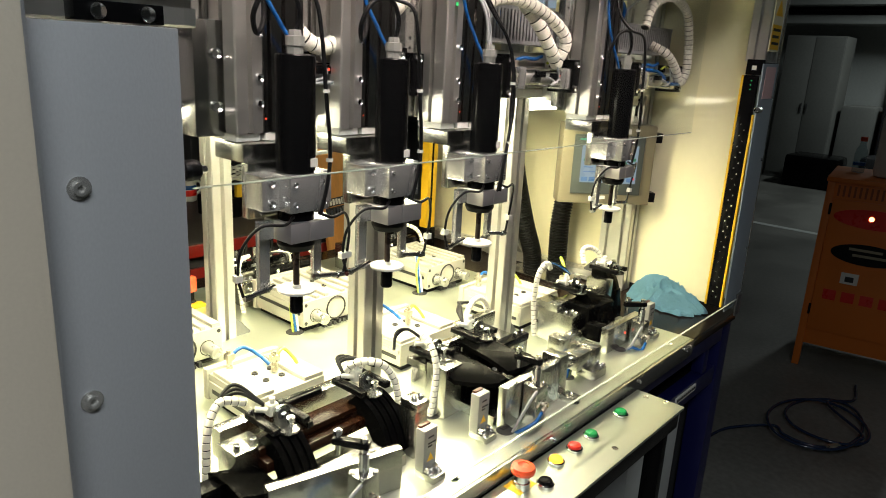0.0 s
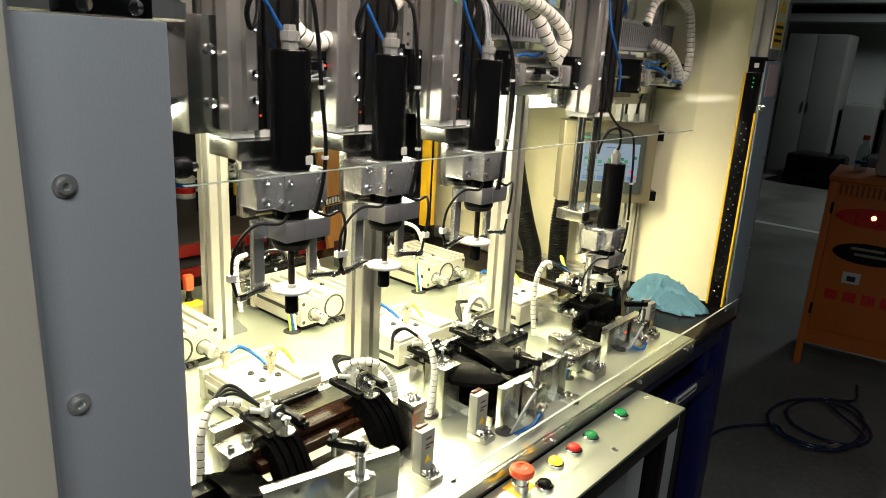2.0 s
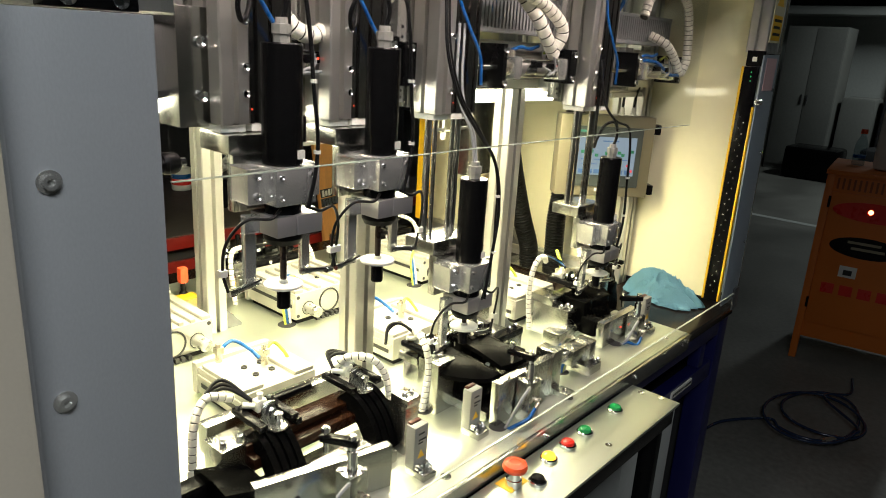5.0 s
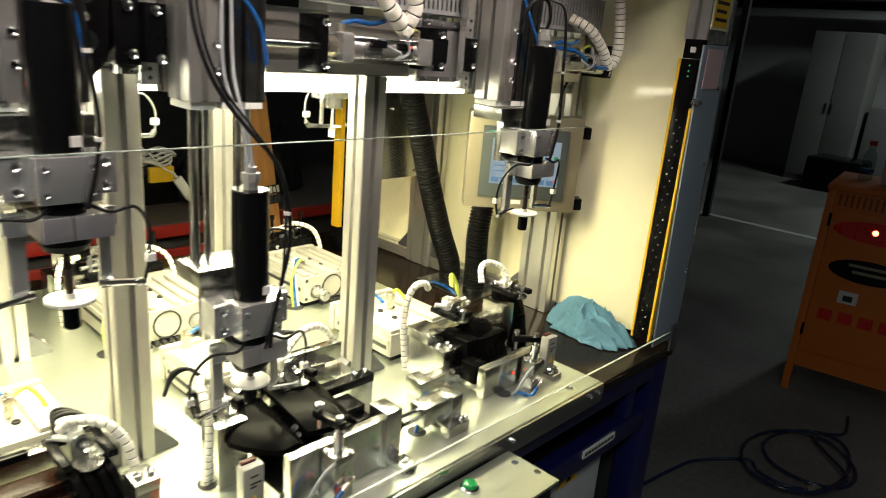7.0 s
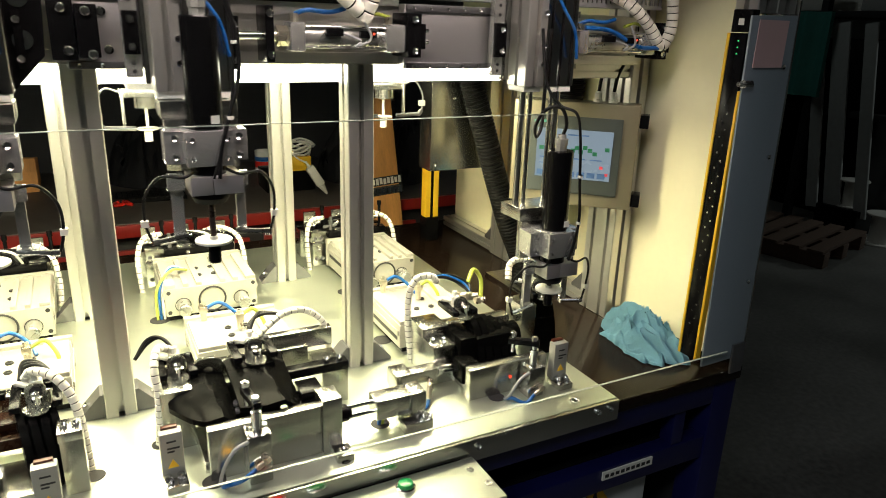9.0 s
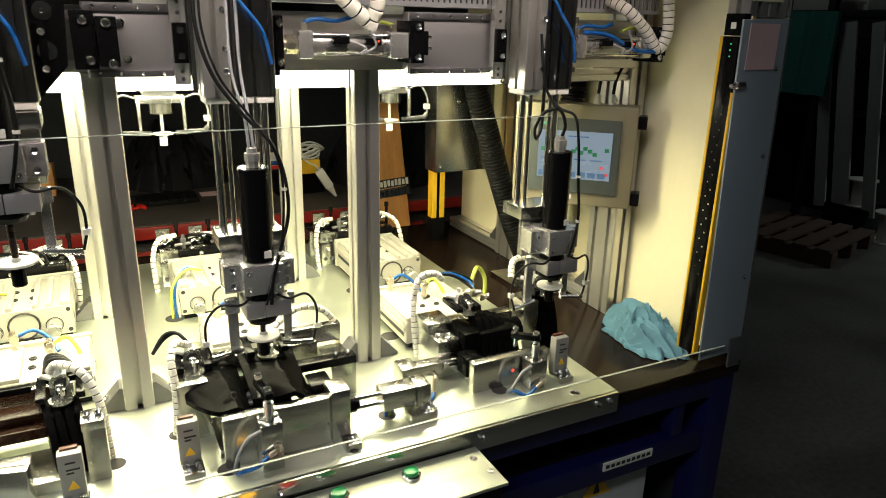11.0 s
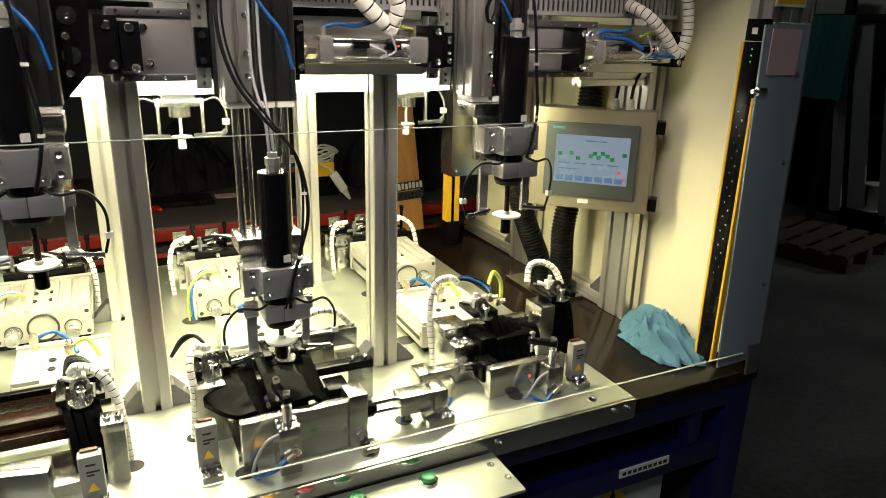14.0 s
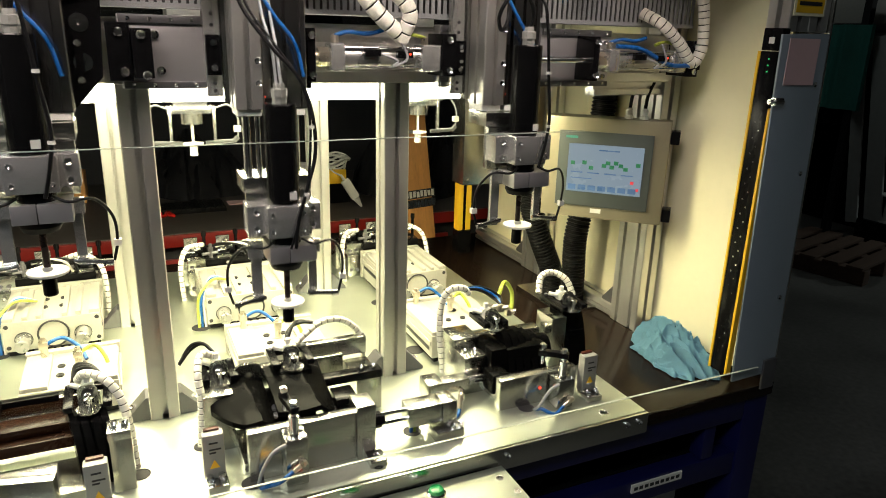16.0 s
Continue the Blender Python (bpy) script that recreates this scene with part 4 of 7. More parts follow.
def fork_clamp(st, x, y, z, w=0.054, d=0.062):
    """Pneumatic hold-down: black U fork, round pad with bolt, holed steel bracket and fitting."""
    bm = BM()
    box(bm, x - w / 2, y - d / 2, z, x - w / 2 + 0.012, y + d / 2, z + 0.009, 0.0008)
    box(bm, x + w / 2 - 0.012, y - d / 2, z, x + w / 2, y + d / 2, z + 0.009, 0.0008)
    box(bm, x - w / 2 + 0.0122, y + d / 2 - 0.013, z, x + w / 2 - 0.0122, y + d / 2, z + 0.009, 0.0008)
    f = part("clamp_fork", bm, BLACK, st, "black U-shaped clamp fork")
    bm = BM(); lathe(bm, [(0.0165, z - 0.004), (0.0165, z - 0.001), (0.006, z - 0.001)], (x, y - 0.026, 0), seg=24)
    part("pad", bm, ALU, f, "round steel pad")
    bm = BM(); lathe(bm, [(0.0035, z - 0.001), (0.0035, z + 0.010), (0.0068, z + 0.010), (0.0068, z + 0.016), (0.004, z + 0.0175), (0.0005, z + 0.0175)], (x + 0.002, y - 0.028, 0), seg=14)
    part("bolt", bm, STEEL, f)
    o = [(x - 0.013, z - 0.003), (x + 0.013, z - 0.003), (x + 0.013, z + 0.020), (x + 0.009, z + 0.026), (x, z + 0.028), (x - 0.009, z + 0.026), (x - 0.013, z + 0.020)]
    bm = BM(); prism(bm, o, y - 0.012, y - 0.009)
    part("bracket", bm, ALU, f, "thin upright steel bracket")
    # black disc on the bracket for the shade in its bore
    bm = BM(); lathe(bm, [(0.0078, -0.0124), (0.0078, -0.0128), (0.0005, -0.0128)], (x, y, z + 0.015), "y", 16)
    part("bracket_hole_shade", bm, INK_SHADE, f)
    bm = BM(); cyl(bm, (x, y - 0.020, z + 0.015), (x, y + 0.014, z + 0.015), 0.0042, seg=12); cyl(bm, (x, y - 0.021, z + 0.015), (x, y - 0.015, z + 0.015), 0.006, seg=6)
    part("plunger", bm, STEEL, f)
    bm = BM(); box(bm, x - 0.008, y + 0.006, z + 0.004, x + 0.008, y + 0.020, z + 0.022, 0.002); cyl(bm, (x, y + 0.012, z + 0.022), (x, y + 0.012, z + 0.031), 0.0045, seg=10)
    cyl(bm, (x - 0.008, y + 0.013, z + 0.013), (x - 0.022, y + 0.022, z + 0.016), 0.0042, seg=10)
    part("fitting", bm, WPLAST, f)
    for q in (-1, 1):
        bm = BM(); screw(bm, (x + q * (w / 2 - 0.006), y + d / 2 - 0.007, z + 0.009), (0, 0, 1), 0.0034, 0.003)
        part("screw", bm, DKSTEEL, f)
    return f


def swing_clamp(st, x, y, turn=100, top=1.0):
    """Swing clamp cylinder: square body with corner screws, rod, black arm and air fittings."""
    bm = BM(); box(bm, x - 0.0155, y - 0.0145, Z + 0.001, x + 0.0155, y + 0.0145, top, 0.0012)
    b = part("swing_cylinder", bm, ALU, st)
    for sx in (-1, 1):
        for sy in (-1, 1):
            bm = BM(); lathe(bm, [(0.0042, top), (0.0042, top + 0.0025), (0.0022, top + 0.0025), (0.002, top + 0.0008)], (x + sx * 0.011, y + sy * 0.010, 0), seg=12)
            part("screw", bm, STEEL, b)
    bm = BM(); lathe(bm, [(0.0075, top), (0.0075, top + 0.03), (0.0055, top + 0.031), (0.0055, top + 0.045)], (x, y, 0), seg=16)
    part("rod", bm, STEEL, b)
    bm = BM(); box(bm, -0.008, -0.006, top + 0.036, 0.044, 0.006, top + 0.046, 0.0015, m=Matrix.Translation((x, y, 0)) @ pose(0, 0, 0, 0, 0, turn))
    arm = part("arm", bm, BLACK, b, "black swing arm")
    a = radians(turn)
    ex, ey = x + 0.037 * math.cos(a), y + 0.037 * math.sin(a)
    bm = BM(); cyl(bm, (ex, ey, top + 0.02), (ex, ey, top + 0.058), 0.0034, seg=12); cyl(bm, (ex, ey, top + 0.05), (ex, ey, top + 0.056), 0.006, seg=6)
    part("bolt", bm, STEEL, arm)
    bm = BM(); cyl(bm, (x, y, top + 0.046), (x, y, top + 0.052), 0.0055, seg=6)
    part("bolt", bm, STEEL, arm)
    bm = BM(); cyl(bm, (x + 0.006, y - 0.0145, top - 0.035), (x + 0.006, y - 0.024, top - 0.035), 0.0048, seg=10); cyl(bm, (x + 0.012, y - 0.020, top - 0.034), (x - 0.008, y - 0.022, top - 0.044), 0.0038, seg=10)
    part("fitting", bm, BRASS, b)
    bm = BM(); tube(bm, [(x - 0.008, y - 0.022, top - 0.044), (x - 0.026, y - 0.022, top - 0.056), (x - 0.045, y - 0.008, Z + 0.006), (x - 0.050, y + 0.004, Z - 0.004)], 0.0032, 8)
    part("air_tube", bm, AIRBLUE, b, "blue air tube")
    bm = BM(); tube(bm, [(x - 0.014, y - 0.012, top - 0.006), (x - 0.034, y - 0.014, top - 0.014), (x - 0.048, y - 0.006, top - 0.045), (x - 0.053, y + 0.006, Z - 0.004)], 0.0026, 8)
    part("sensor_cable", bm, DUCT, b)
    return b


def sensor_box(x, y, top=1.007):
    t = thing("sensor_box", "slim white sensor with orange window and warning triangle on the plate", "sensor", "slim sensors")
    bm = BM(); box(bm, x - 0.0145, y - 0.009, Z + 0.012, x + 0.0145, y + 0.009, top, 0.0025)
    b = part("body", bm, SENSW, t)
    plate_part("foot", t, ALU, x - 0.012, y - 0.028, Z + 0.0005, x + 0.016, y + 0.009, Z + 0.0115)
    bm = BM(); box(bm, x - 0.011, y + 0.0025, top - 0.004, x + 0.010, y + 0.0094, top + 0.003, 0.001)
    part("window", bm, SENSWIN, b, "dark orange window")
    bm = BM(); prism(bm, [(x - 0.007, Z + 0.03), (x + 0.007, Z + 0.03), (x, Z + 0.043)], y - 0.0098, y - 0.0092)
    part("warning_triangle", bm, YELLOW, b)
    for k, (w, z) in enumerate(((0.012, 0.068), (0.016, 0.058), (0.009, 0.053))):
        bm = BM(); box(bm, x - 0.006, y - 0.0096, Z + z, x - 0.006 + w, y - 0.0091, Z + z + 0.0025)
        part("text_bar", bm, INK_SHADE, b)
    for sx in (-0.008, 0.008):
        screw_on(t, (x + sx, y - 0.0125, Z + 0.018), (0, -1, 0), 0.0052, 0.005)
        screw_on(t, (x + sx + 0.002, y - 0.019, Z + 0.0115), (0, 0, 1), 0.0045, 0.004)
    return t


def air_unit(x0, x1, y0, y1, face, top=0.992, rods=True):
    """Flat guided pneumatic cylinder: channelled body, round cover and two thick rods on its face side."""
    t = thing("guided_cylinder", "flat aluminium guided air cylinder bolted to the base plate", "air cylinder", "guided cylinders")
    fy = y0 if face < 0 else y1
    xm, w = (x0 + x1) / 2, x1 - x0
    bm = BM(); box(bm, x0, y0, Z + 0.010, x1, y1, top, 0.003)
    body = part("body", bm, CAST, t)
    ribs = ((0.0, 0.13), (0.19, 0.27), (0.33, 0.41), (0.59, 0.67), (0.73, 0.81), (0.87, 1.0)) if rods else ((0.0, 0.30), (0.70, 1.0))
    for a, b in ribs:
        plate_part("top_rib", body, CAST, x0 + w * a + 0.002, y0 + 0.003, top, x0 + w * b - 0.002, y1 - 0.012, top + 0.0075)
    plate_part("end_plate", t, CAST, x0 - 0.002, y1 + 0.0005, Z + 0.006, x1 + 0.002, y1 + 0.014, top + 0.006)
    plate_part("base", t, BLACK, x0 + 0.006, y0 + 0.003, Z + 0.0005, x1 - 0.006, y1 - 0.006, Z + 0.0095)
    zc_ = (Z + top) / 2 + 0.004
    if rods:
        bm = BM(); lathe(bm, [(0.0275, 0), (0.0275, 0.0022 * face), (0.0255, 0.0022 * face), (0.0255, 0.0006 * face), (0.0005, 0.0006 * face)], (xm, fy, zc_), "y", 36)
        part("end_cover", bm, CAST, body)
        # black ring for the shade in the groove round the cover
        bm = BM(); tube(bm, [(xm + 0.0265 * math.cos(a), fy + 0.0018 * face, zc_ + 0.0265 * math.sin(a)) for a in [k * math.pi / 12 for k in range(25)]], 0.0019, 6, 2)
        part("groove_shade", bm, INK_SHADE, body)
        for k in range(6):
            plate_part("foot_tooth", t, INK_SHADE, x0 + w * (0.28 + 0.075 * k), y0 - 0.010, Z + 0.0008, x0 + w * (0.28 + 0.075 * k) + 0.0075, y0 + 0.002, Z + 0.0085 + 0.002 * (k % 2), bev=0)
        for sx in (-1, 1):
            cx = xm + sx * (w / 2 - 0.034)
            bm = BM(); lathe(bm, [(0.0145, -0.001 * face), (0.0145, 0.0012 * face), (0.0125, 0.0012 * face), (0.0125, 0.036 * face), (0.0112, 0.038 * face), (0.0005, 0.038 * face)], (cx, fy, zc_ - 0.006), "y", 22)
            part("guide_rod", bm, ROD, t, "thick ground steel guide rod")
            # thin black ring for the shade round the rod
            bm = BM(); tube(bm, [(cx + 0.0150 * math.cos(a), fy + 0.001 * face, zc_ - 0.006 + 0.0150 * math.sin(a)) for a in [k * math.pi / 8 for k in range(17)]], 0.0009, 6, 2)
            part("rod_seal", bm, INK_SHADE, body)
            # black discs for the shaded screw holes at the corners
            for z in (Z + 0.019, top - 0.008):
                bm = BM(); lathe(bm, [(0.0042, -0.001 * face), (0.0042, 0.0006 * face), (0.0005, 0.0006 * face)], (xm + sx * (w / 2 - 0.0075), fy, z), "y", 12)
                part("screw_hole_shade", bm, INK_SHADE, body)
    for sx in (-1, 1):
        # black strip laid on the side for the shade in its slot
        plate_part("slot", body, INK_SHADE, xm + sx * w / 2 - 0.0006, y0 + 0.012, top - 0.034, xm + sx * w / 2 + 0.0006, y1 - 0.012, top - 0.026, bev=0)
        plate_part("side_rib", body, CAST, xm + sx * w / 2 - (0.0 if sx > 0 else 0.003), y0 + 0.004, top - 0.022, xm + sx * w / 2 + (0.003 if sx > 0 else 0.0), y1 - 0.004, top - 0.012)
        for q in (0.35, 0.6):
            bm = BM(); lathe(bm, [(0.0062, 0), (0.0062, 0.003), (0.0038, 0.003), (0.003, 0.0012), (0.0003, 0.0012)], (xm + sx * 0.016, y0 + (y1 - y0) * q, top), seg=6)
            part("screw", bm, INK_SHADE, body)
    return t


def fittings(parent, x, y, z, tubes):
    bm = BM(); cyl(bm, (x, y, z), (x, y, z + 0.018), 0.006, seg=12); box(bm, x - 0.007, y - 0.007, z + 0.018, x + 0.007, y + 0.007, z + 0.03, 0.001); cyl(bm, (x, y, z + 0.03), (x, y, z + 0.036), 0.005, seg=6)
    part("fitting", bm, BRASS, parent, "nickel-plated air fitting")
    for m, pts in tubes:
        bm = BM(); tube(bm, pts, 0.0033, 8)
        part("air_tube", bm, m, parent)


# station with the saddle-shaped part
s3 = thing("clamping_station", "aluminium clamping station holding a black saddle-shaped moulding", "fixture", "clamping stations")
plate_part("front_plate", s3, ALU, -0.384, 0.055, Z + 0.001, -0.2275, 0.072, 1.004)
plate_part("end_block", s3, ALU, -0.227, 0.050, Z + 0.001, -0.198, 0.09, 1.014)
plate_part("foot", s3, ALU, -0.216, 0.020, Z + 0.0005, -0.19, 0.0495, Z + 0.012)
screw_on(s3, (-0.204, 0.033, Z + 0.012), r=0.0055, h=0.003)
plate_part("left_column", s3, ALU, -0.432, 0.15, Z + 0.001, -0.388, 0.195, 1.020)
plate_part("cross_plate", s3, ALU, -0.432, 0.2, 1.0, -0.385, 0.245, 1.014)
plate_part("rear_column", s3, ALU, -0.40, 0.225, Z + 0.001, -0.372, 0.262, 1.0)
plate_part("rear_bar", s3, ALU, -0.372, 0.245, 0.975, -0.19, 0.262, 1.006)
plate_part("top_bar", s3, ALU, -0.255, 0.268, 0.99, -0.14, 0.285, 1.022)
plate_part("right_block", s3, ALU, -0.186, 0.18, Z + 0.001, -0.142, 0.265, 0.985)
plate_part("right_rail", s3, BLACK, -0.276, 0.178, 0.986, -0.142, 0.20, 1.0)
for x in (-0.176, -0.155):
    screw_on(s3, (x, 0.189, 1.0), r=0.0052, h=0.006)
plate_part("slider", s3, BLACK, -0.252, 0.115, 0.955, -0.198, 0.165, 0.972, label="black sliding block")
plate_part("slider_cap", s3, BLACK, -0.235, 0.13, 0.972, -0.20, 0.172, 0.986)
plate_part("bed", s3, ALU, -0.388, 0.075, Z + 0.001, -0.2, 0.17, 0.945)
def lobe(bm, x0, x1, xf, yl, yr, zt, n=24, m_=14, thick=0.008):
    """One lobe of the moulded saddle: a soft ridge under the clamp, two flanks and a curved front lip."""
    rows = []
    for k in range(2):
        g = []
        for i in range(n + 1):
            x = x0 + (x1 - x0) * i / n
            yf = 0.0755 + yl * max(0.0, (xf - 0.016 - x) / (xf - 0.016 - x0)) ** 1.6 + yr * max(0.0, (x - xf - 0.014) / (x1 - xf - 0.014)) ** 1.8
            col = []
            for j in range(m_ + 1):
                v = j / m_
                dx = x - (xf + 0.010 * (v - 0.5))
                flank = (0.13 * (math.sqrt(dx * dx + 0.00002)) if dx < 0 else 0.85 * math.sqrt(dx * dx + 0.00002)) * (0.25 + 0.75 * v ** 0.6)
                z = zt - flank - 0.013 * v ** 2.2
                col.append(bm.verts.new((x, 0.208 + (yf - 0.208) * v, max(z, 0.972) - k * thick)))
            g.append(col)
        rows.append(g)
    a_, b_ = rows
    for i in range(n):
        for j in range(m_):
            bm.faces.new((a_[i][j], a_[i + 1][j], a_[i + 1][j + 1], a_[i][j + 1]))
            bm.faces.new((b_[i][j], b_[i][j + 1], b_[i + 1][j + 1], b_[i + 1][j]))
        bm.faces.new((a_[i][0], b_[i][0], b_[i + 1][0], a_[i + 1][0])); bm.faces.new((a_[i][m_], a_[i + 1][m_], b_[i + 1][m_], b_[i][m_]))
    for j in range(m_):
        bm.faces.new((a_[0][j], a_[0][j + 1], b_[0][j + 1], b_[0][j])); bm.faces.new((a_[n][j], b_[n][j], b_[n][j + 1], a_[n][j + 1]))
bm = BM()
lobe(bm, -0.422, -0.338, -0.362, 0.066, 0.02, 1.023)
lobe(bm, -0.334, -0.244, -0.278, 0.016, 0.034, 1.029)
box(bm, -0.372, 0.150, 0.946, -0.262, 0.205, 0.990, 0.004)
box(bm, -0.318, 0.170, 0.97, -0.262, 0.212, 1.0285, 0.006)
box(bm, -0.420, 0.180, 1.002, -0.372, 0.212, 1.0185, 0.006)
part("workpiece", bm, MOULD, s3, "black saddle-shaped plastic moulding")
fork_clamp(s3, -0.402, 0.212, 1.024)
fork_clamp(s3, -0.290, 0.206, 1.033, 0.066)
o = [(-0.378, 1.000), (-0.378, 1.034), (-0.370, 1.040), (-0.346, 1.040), (-0.338, 1.034), (-0.338, 1.000), (-0.350, 1.000)]
o += [(-0.358 + 0.0085 * math.cos(a), 1.018 + 0.0085 * math.sin(a)) for a in [k * math.pi / 6 for k in range(7)]] + [(-0.3665, 1.000)]
bm = BM(); prism(bm, o, 0.196, 0.203)
part("arch_bracket", bm, ALU, s3, "bright upright bracket with an arched slot")
for q in (0.114, 0.122):
    bm = BM(); screw(bm, (-0.334, q, 0.990 + (q - 0.114)), (0, -0.5, 0.85), 0.004, 0.005)
    part("screw", bm, DKSTEEL, s3)
swing_clamp(s3, -0.323, 0.038, 98, 1.0)
wrapped_hose(s3, [(-0.437, 0.178, Z - 0.004), (-0.434, 0.174, 0.965), (-0.432, 0.172, 1.01), (-0.434, 0.18, 1.045), (-0.425, 0.21, 1.062), (-0.405, 0.232, 1.048)], 0.0060, 18)
wrapped_hose(s3, [(-0.144, 0.285, Z - 0.004), (-0.139, 0.29, 0.975), (-0.150, 0.285, 1.025), (-0.185, 0.275, 1.058), (-0.225, 0.265, 1.062), (-0.262, 0.25, 1.045), (-0.285, 0.23, 1.04)], 0.0060, 22)
for k in range(3):
    bm = BM(); tube(bm, [(-0.29, 0.235, 1.045), (-0.28 + 0.004 * k, 0.258, 1.060 + 0.004 * k), (-0.255, 0.268 + 0.004 * k, 1.066), (-0.222, 0.266, 1.060)], 0.0027, 8)
    part("air_tube", bm, CABLE, s3)
for k in range(2):
    bm = BM(); tube(bm, [(-0.398, 0.24, 1.04), (-0.415, 0.262, 1.056), (-0.435, 0.27, 1.052 - 0.006 * k), (-0.455, 0.255, 1.03)], 0.0028, 8)
    part("air_tube", bm, CABLE, s3)

# small pusher cylinder between the stations
pc = thing("pusher_cylinder", "small aluminium pusher cylinder on an angle bracket", "air cylinder")
plate_part("body", pc, ALU, -0.140, 0.060, 0.953, -0.0835, 0.094, 0.986, bev=0.002)
plate_part("bracket", pc, ALU, -0.083, 0.055, Z + 0.02, -0.060, 0.092, 0.989)
plate_part("foot", pc, ALU, -0.099, 0.043, Z + 0.0005, -0.052, 0.085, Z + 0.0195)
for x, y in ((-0.068, 0.049), (-0.056, 0.049)):
    screw_on(pc, (x, y, Z + 0.0195), r=0.0048, h=0.005)
for z in (0.962, 0.978):
    bm = BM(); cyl(bm, (-0.197, 0.077, z), (-0.139, 0.077, z), 0.0038, seg=12)
    part("rod", bm, STEEL, pc)
bm = BM(); cyl(bm, (-0.197, 0.077, 0.970), (-0.182, 0.077, 0.970), 0.013, seg=16); cyl(bm, (-0.182, 0.077, 0.970), (-0.176, 0.077, 0.970), 0.009, seg=16)
part("push_pad", bm, BLACK, pc)
for m, dx in ((AIRBLUE, 0), (AIRGREEN, 0.008), (DUCT, 0.016)):
    bm = BM(); tube(bm, [(-0.118 + dx, 0.084, 0.953), (-0.122 + dx * 0.7, 0.09, 0.94), (-0.124 + dx * 0.6, 0.092, Z - 0.006)], 0.0032, 8)
    part("air_tube", bm, m, pc)

# station with the ribbed elbow
s4 = thing("clamping_station", "aluminium clamping station holding a black ribbed elbow moulding", "fixture", "clamping stations")
plate_part("front_plate", s4, ALU, 0.040, 0.092, Z + 0.001, 0.195, 0.110, 0.983)
plate_part("left_block", s4, ALU, 0.008, 0.165, Z + 0.001, 0.050, 0.255, 0.998)
plate_part("left_cap", s4, ALU, 0.006, 0.205, 0.9985, 0.056, 0.262, 1.016)
for x, y in ((0.018, 0.19), (0.036, 0.185), (0.03, 0.172)):
    screw_on(s4, (x, y, 0.998), r=0.0048, h=0.005)
plate_part("bridge", s4, ALU, 0.0575, 0.225, 0.985, 0.20, 0.25, 1.004)
plate_part("bed", s4, ALU, 0.05, 0.112, Z + 0.001, 0.19, 0.22, 0.944)
bm = BM()
for k in range(5):
    a0 = 0.088 + 0.0165 * k
    crv = [(0.212 - 0.072 * u, 1.034 - 0.006 * k - (0.080 - 0.006 * k) * u ** 3.2) for u in [q / 12 for q in range(13)]]
    prism(bm, crv + [(y + 0.018, z - 0.014) for y, z in crv[::-1]], a0, a0 + 0.0125, "x")
box(bm, 0.086, 0.152, 0.945, 0.170, 0.215, 1.006, 0.006)
box(bm, 0.052, 0.150, 0.945, 0.088, 0.222, 1.012, 0.008)
box(bm, 0.036, 0.112, 0.946, 0.070, 0.150, 0.984, 0.006)
cyl(bm, (0.165, 0.185, 0.985), (0.186, 0.185, 0.985), 0.024, seg=24)
box(bm, 0.070, 0.118, 0.946, 0.150, 0.150, 0.966, 0.006)
part("workpiece", bm, MOULD, s4, "black ribbed elbow moulding")
fork_clamp(s4, 0.085, 0.225, 1.034, 0.05)
plate_part("tower", s4, ALU, 0.208, 0.195, Z + 0.001, 0.240, 0.25, 1.030)
bm = BM()
surface(bm, 0.243, 0.288, 0.188, 0.258, 8, 18, lambda u, v: 0.948 + 0.098 * (1 - (1 - v) ** 4.5) - 0.018 * max(0, u - 0.6), 0.03)
box(bm, 0.245, 0.192, 0.928, 0.284, 0.25, 1.0, 0.006)
part("workpiece_end", bm, MOULD, s4, "black curved moulding end")
fork_clamp(s4, 0.245, 0.215, 1.050, 0.056, 0.075)
swing_clamp(s4, 0.152, 0.073, 140, 0.98)
sensor_box(0.213, 0.084)
wrapped_hose(s4, [(0.012, 0.262, Z - 0.004), (0.006, 0.268, 1.0), (0.006, 0.265, 1.06), (0.020, 0.262, 1.090), (0.048, 0.265, 1.090), (0.065, 0.27, 1.075)], 0.0062, 20)
wrapped_hose(s4, [(0.222, 0.27, 1.055), (0.235, 0.285, 1.082), (0.262, 0.285, 1.088), (0.285, 0.27, 1.075), (0.295, 0.255, 1.045)], 0.0066, 14)
for k, m in enumerate((CABLE, AIRBLUE, CABLE, AIRGREEN)):
    bm = BM(); tube(bm, [(0.05, 0.268, 1.085), (0.085 + 0.006 * k, 0.275 + 0.006 * k, 1.078), (0.115 + 0.008 * k, 0.27, 1.062), (0.125, 0.25, 1.05)] if k < 3 else [(0.13, 0.27, 1.062), (0.16, 0.30, 1.075), (0.178, 0.30, 1.05), (0.17, 0.285, 1.015)], 0.0028 if k < 3 else 0.0042, 8)
    part("air_tube", bm, m, s4)
for x, y, z in ((0.105, 0.258, 1.046), (0.125, 0.262, 1.04), (0.14, 0.245, 1.036), (0.118, 0.238, 1.05)):
    bm = BM(); cyl(bm, (x, y, z), (x + 0.012, y - 0.008, z + 0.003), 0.0045, seg=10); box(bm, x - 0.006, y - 0.005, z - 0.007, x + 0.005, y + 0.006, z + 0.006, 0.001)
    part("fitting", bm, BRASS, s4)
bm = BM(); lathe(bm, [(0.0028, 0), (0.0028, -0.001)], (0.12, 0.0915, 0.955), "y", 10)
part("red_lamp", bm, LEDRED, s4, "glowing red indicator")

g4 = thing("gripper_cylinder", "small aluminium gripper cylinder with nickel fitting", "air cylinder")
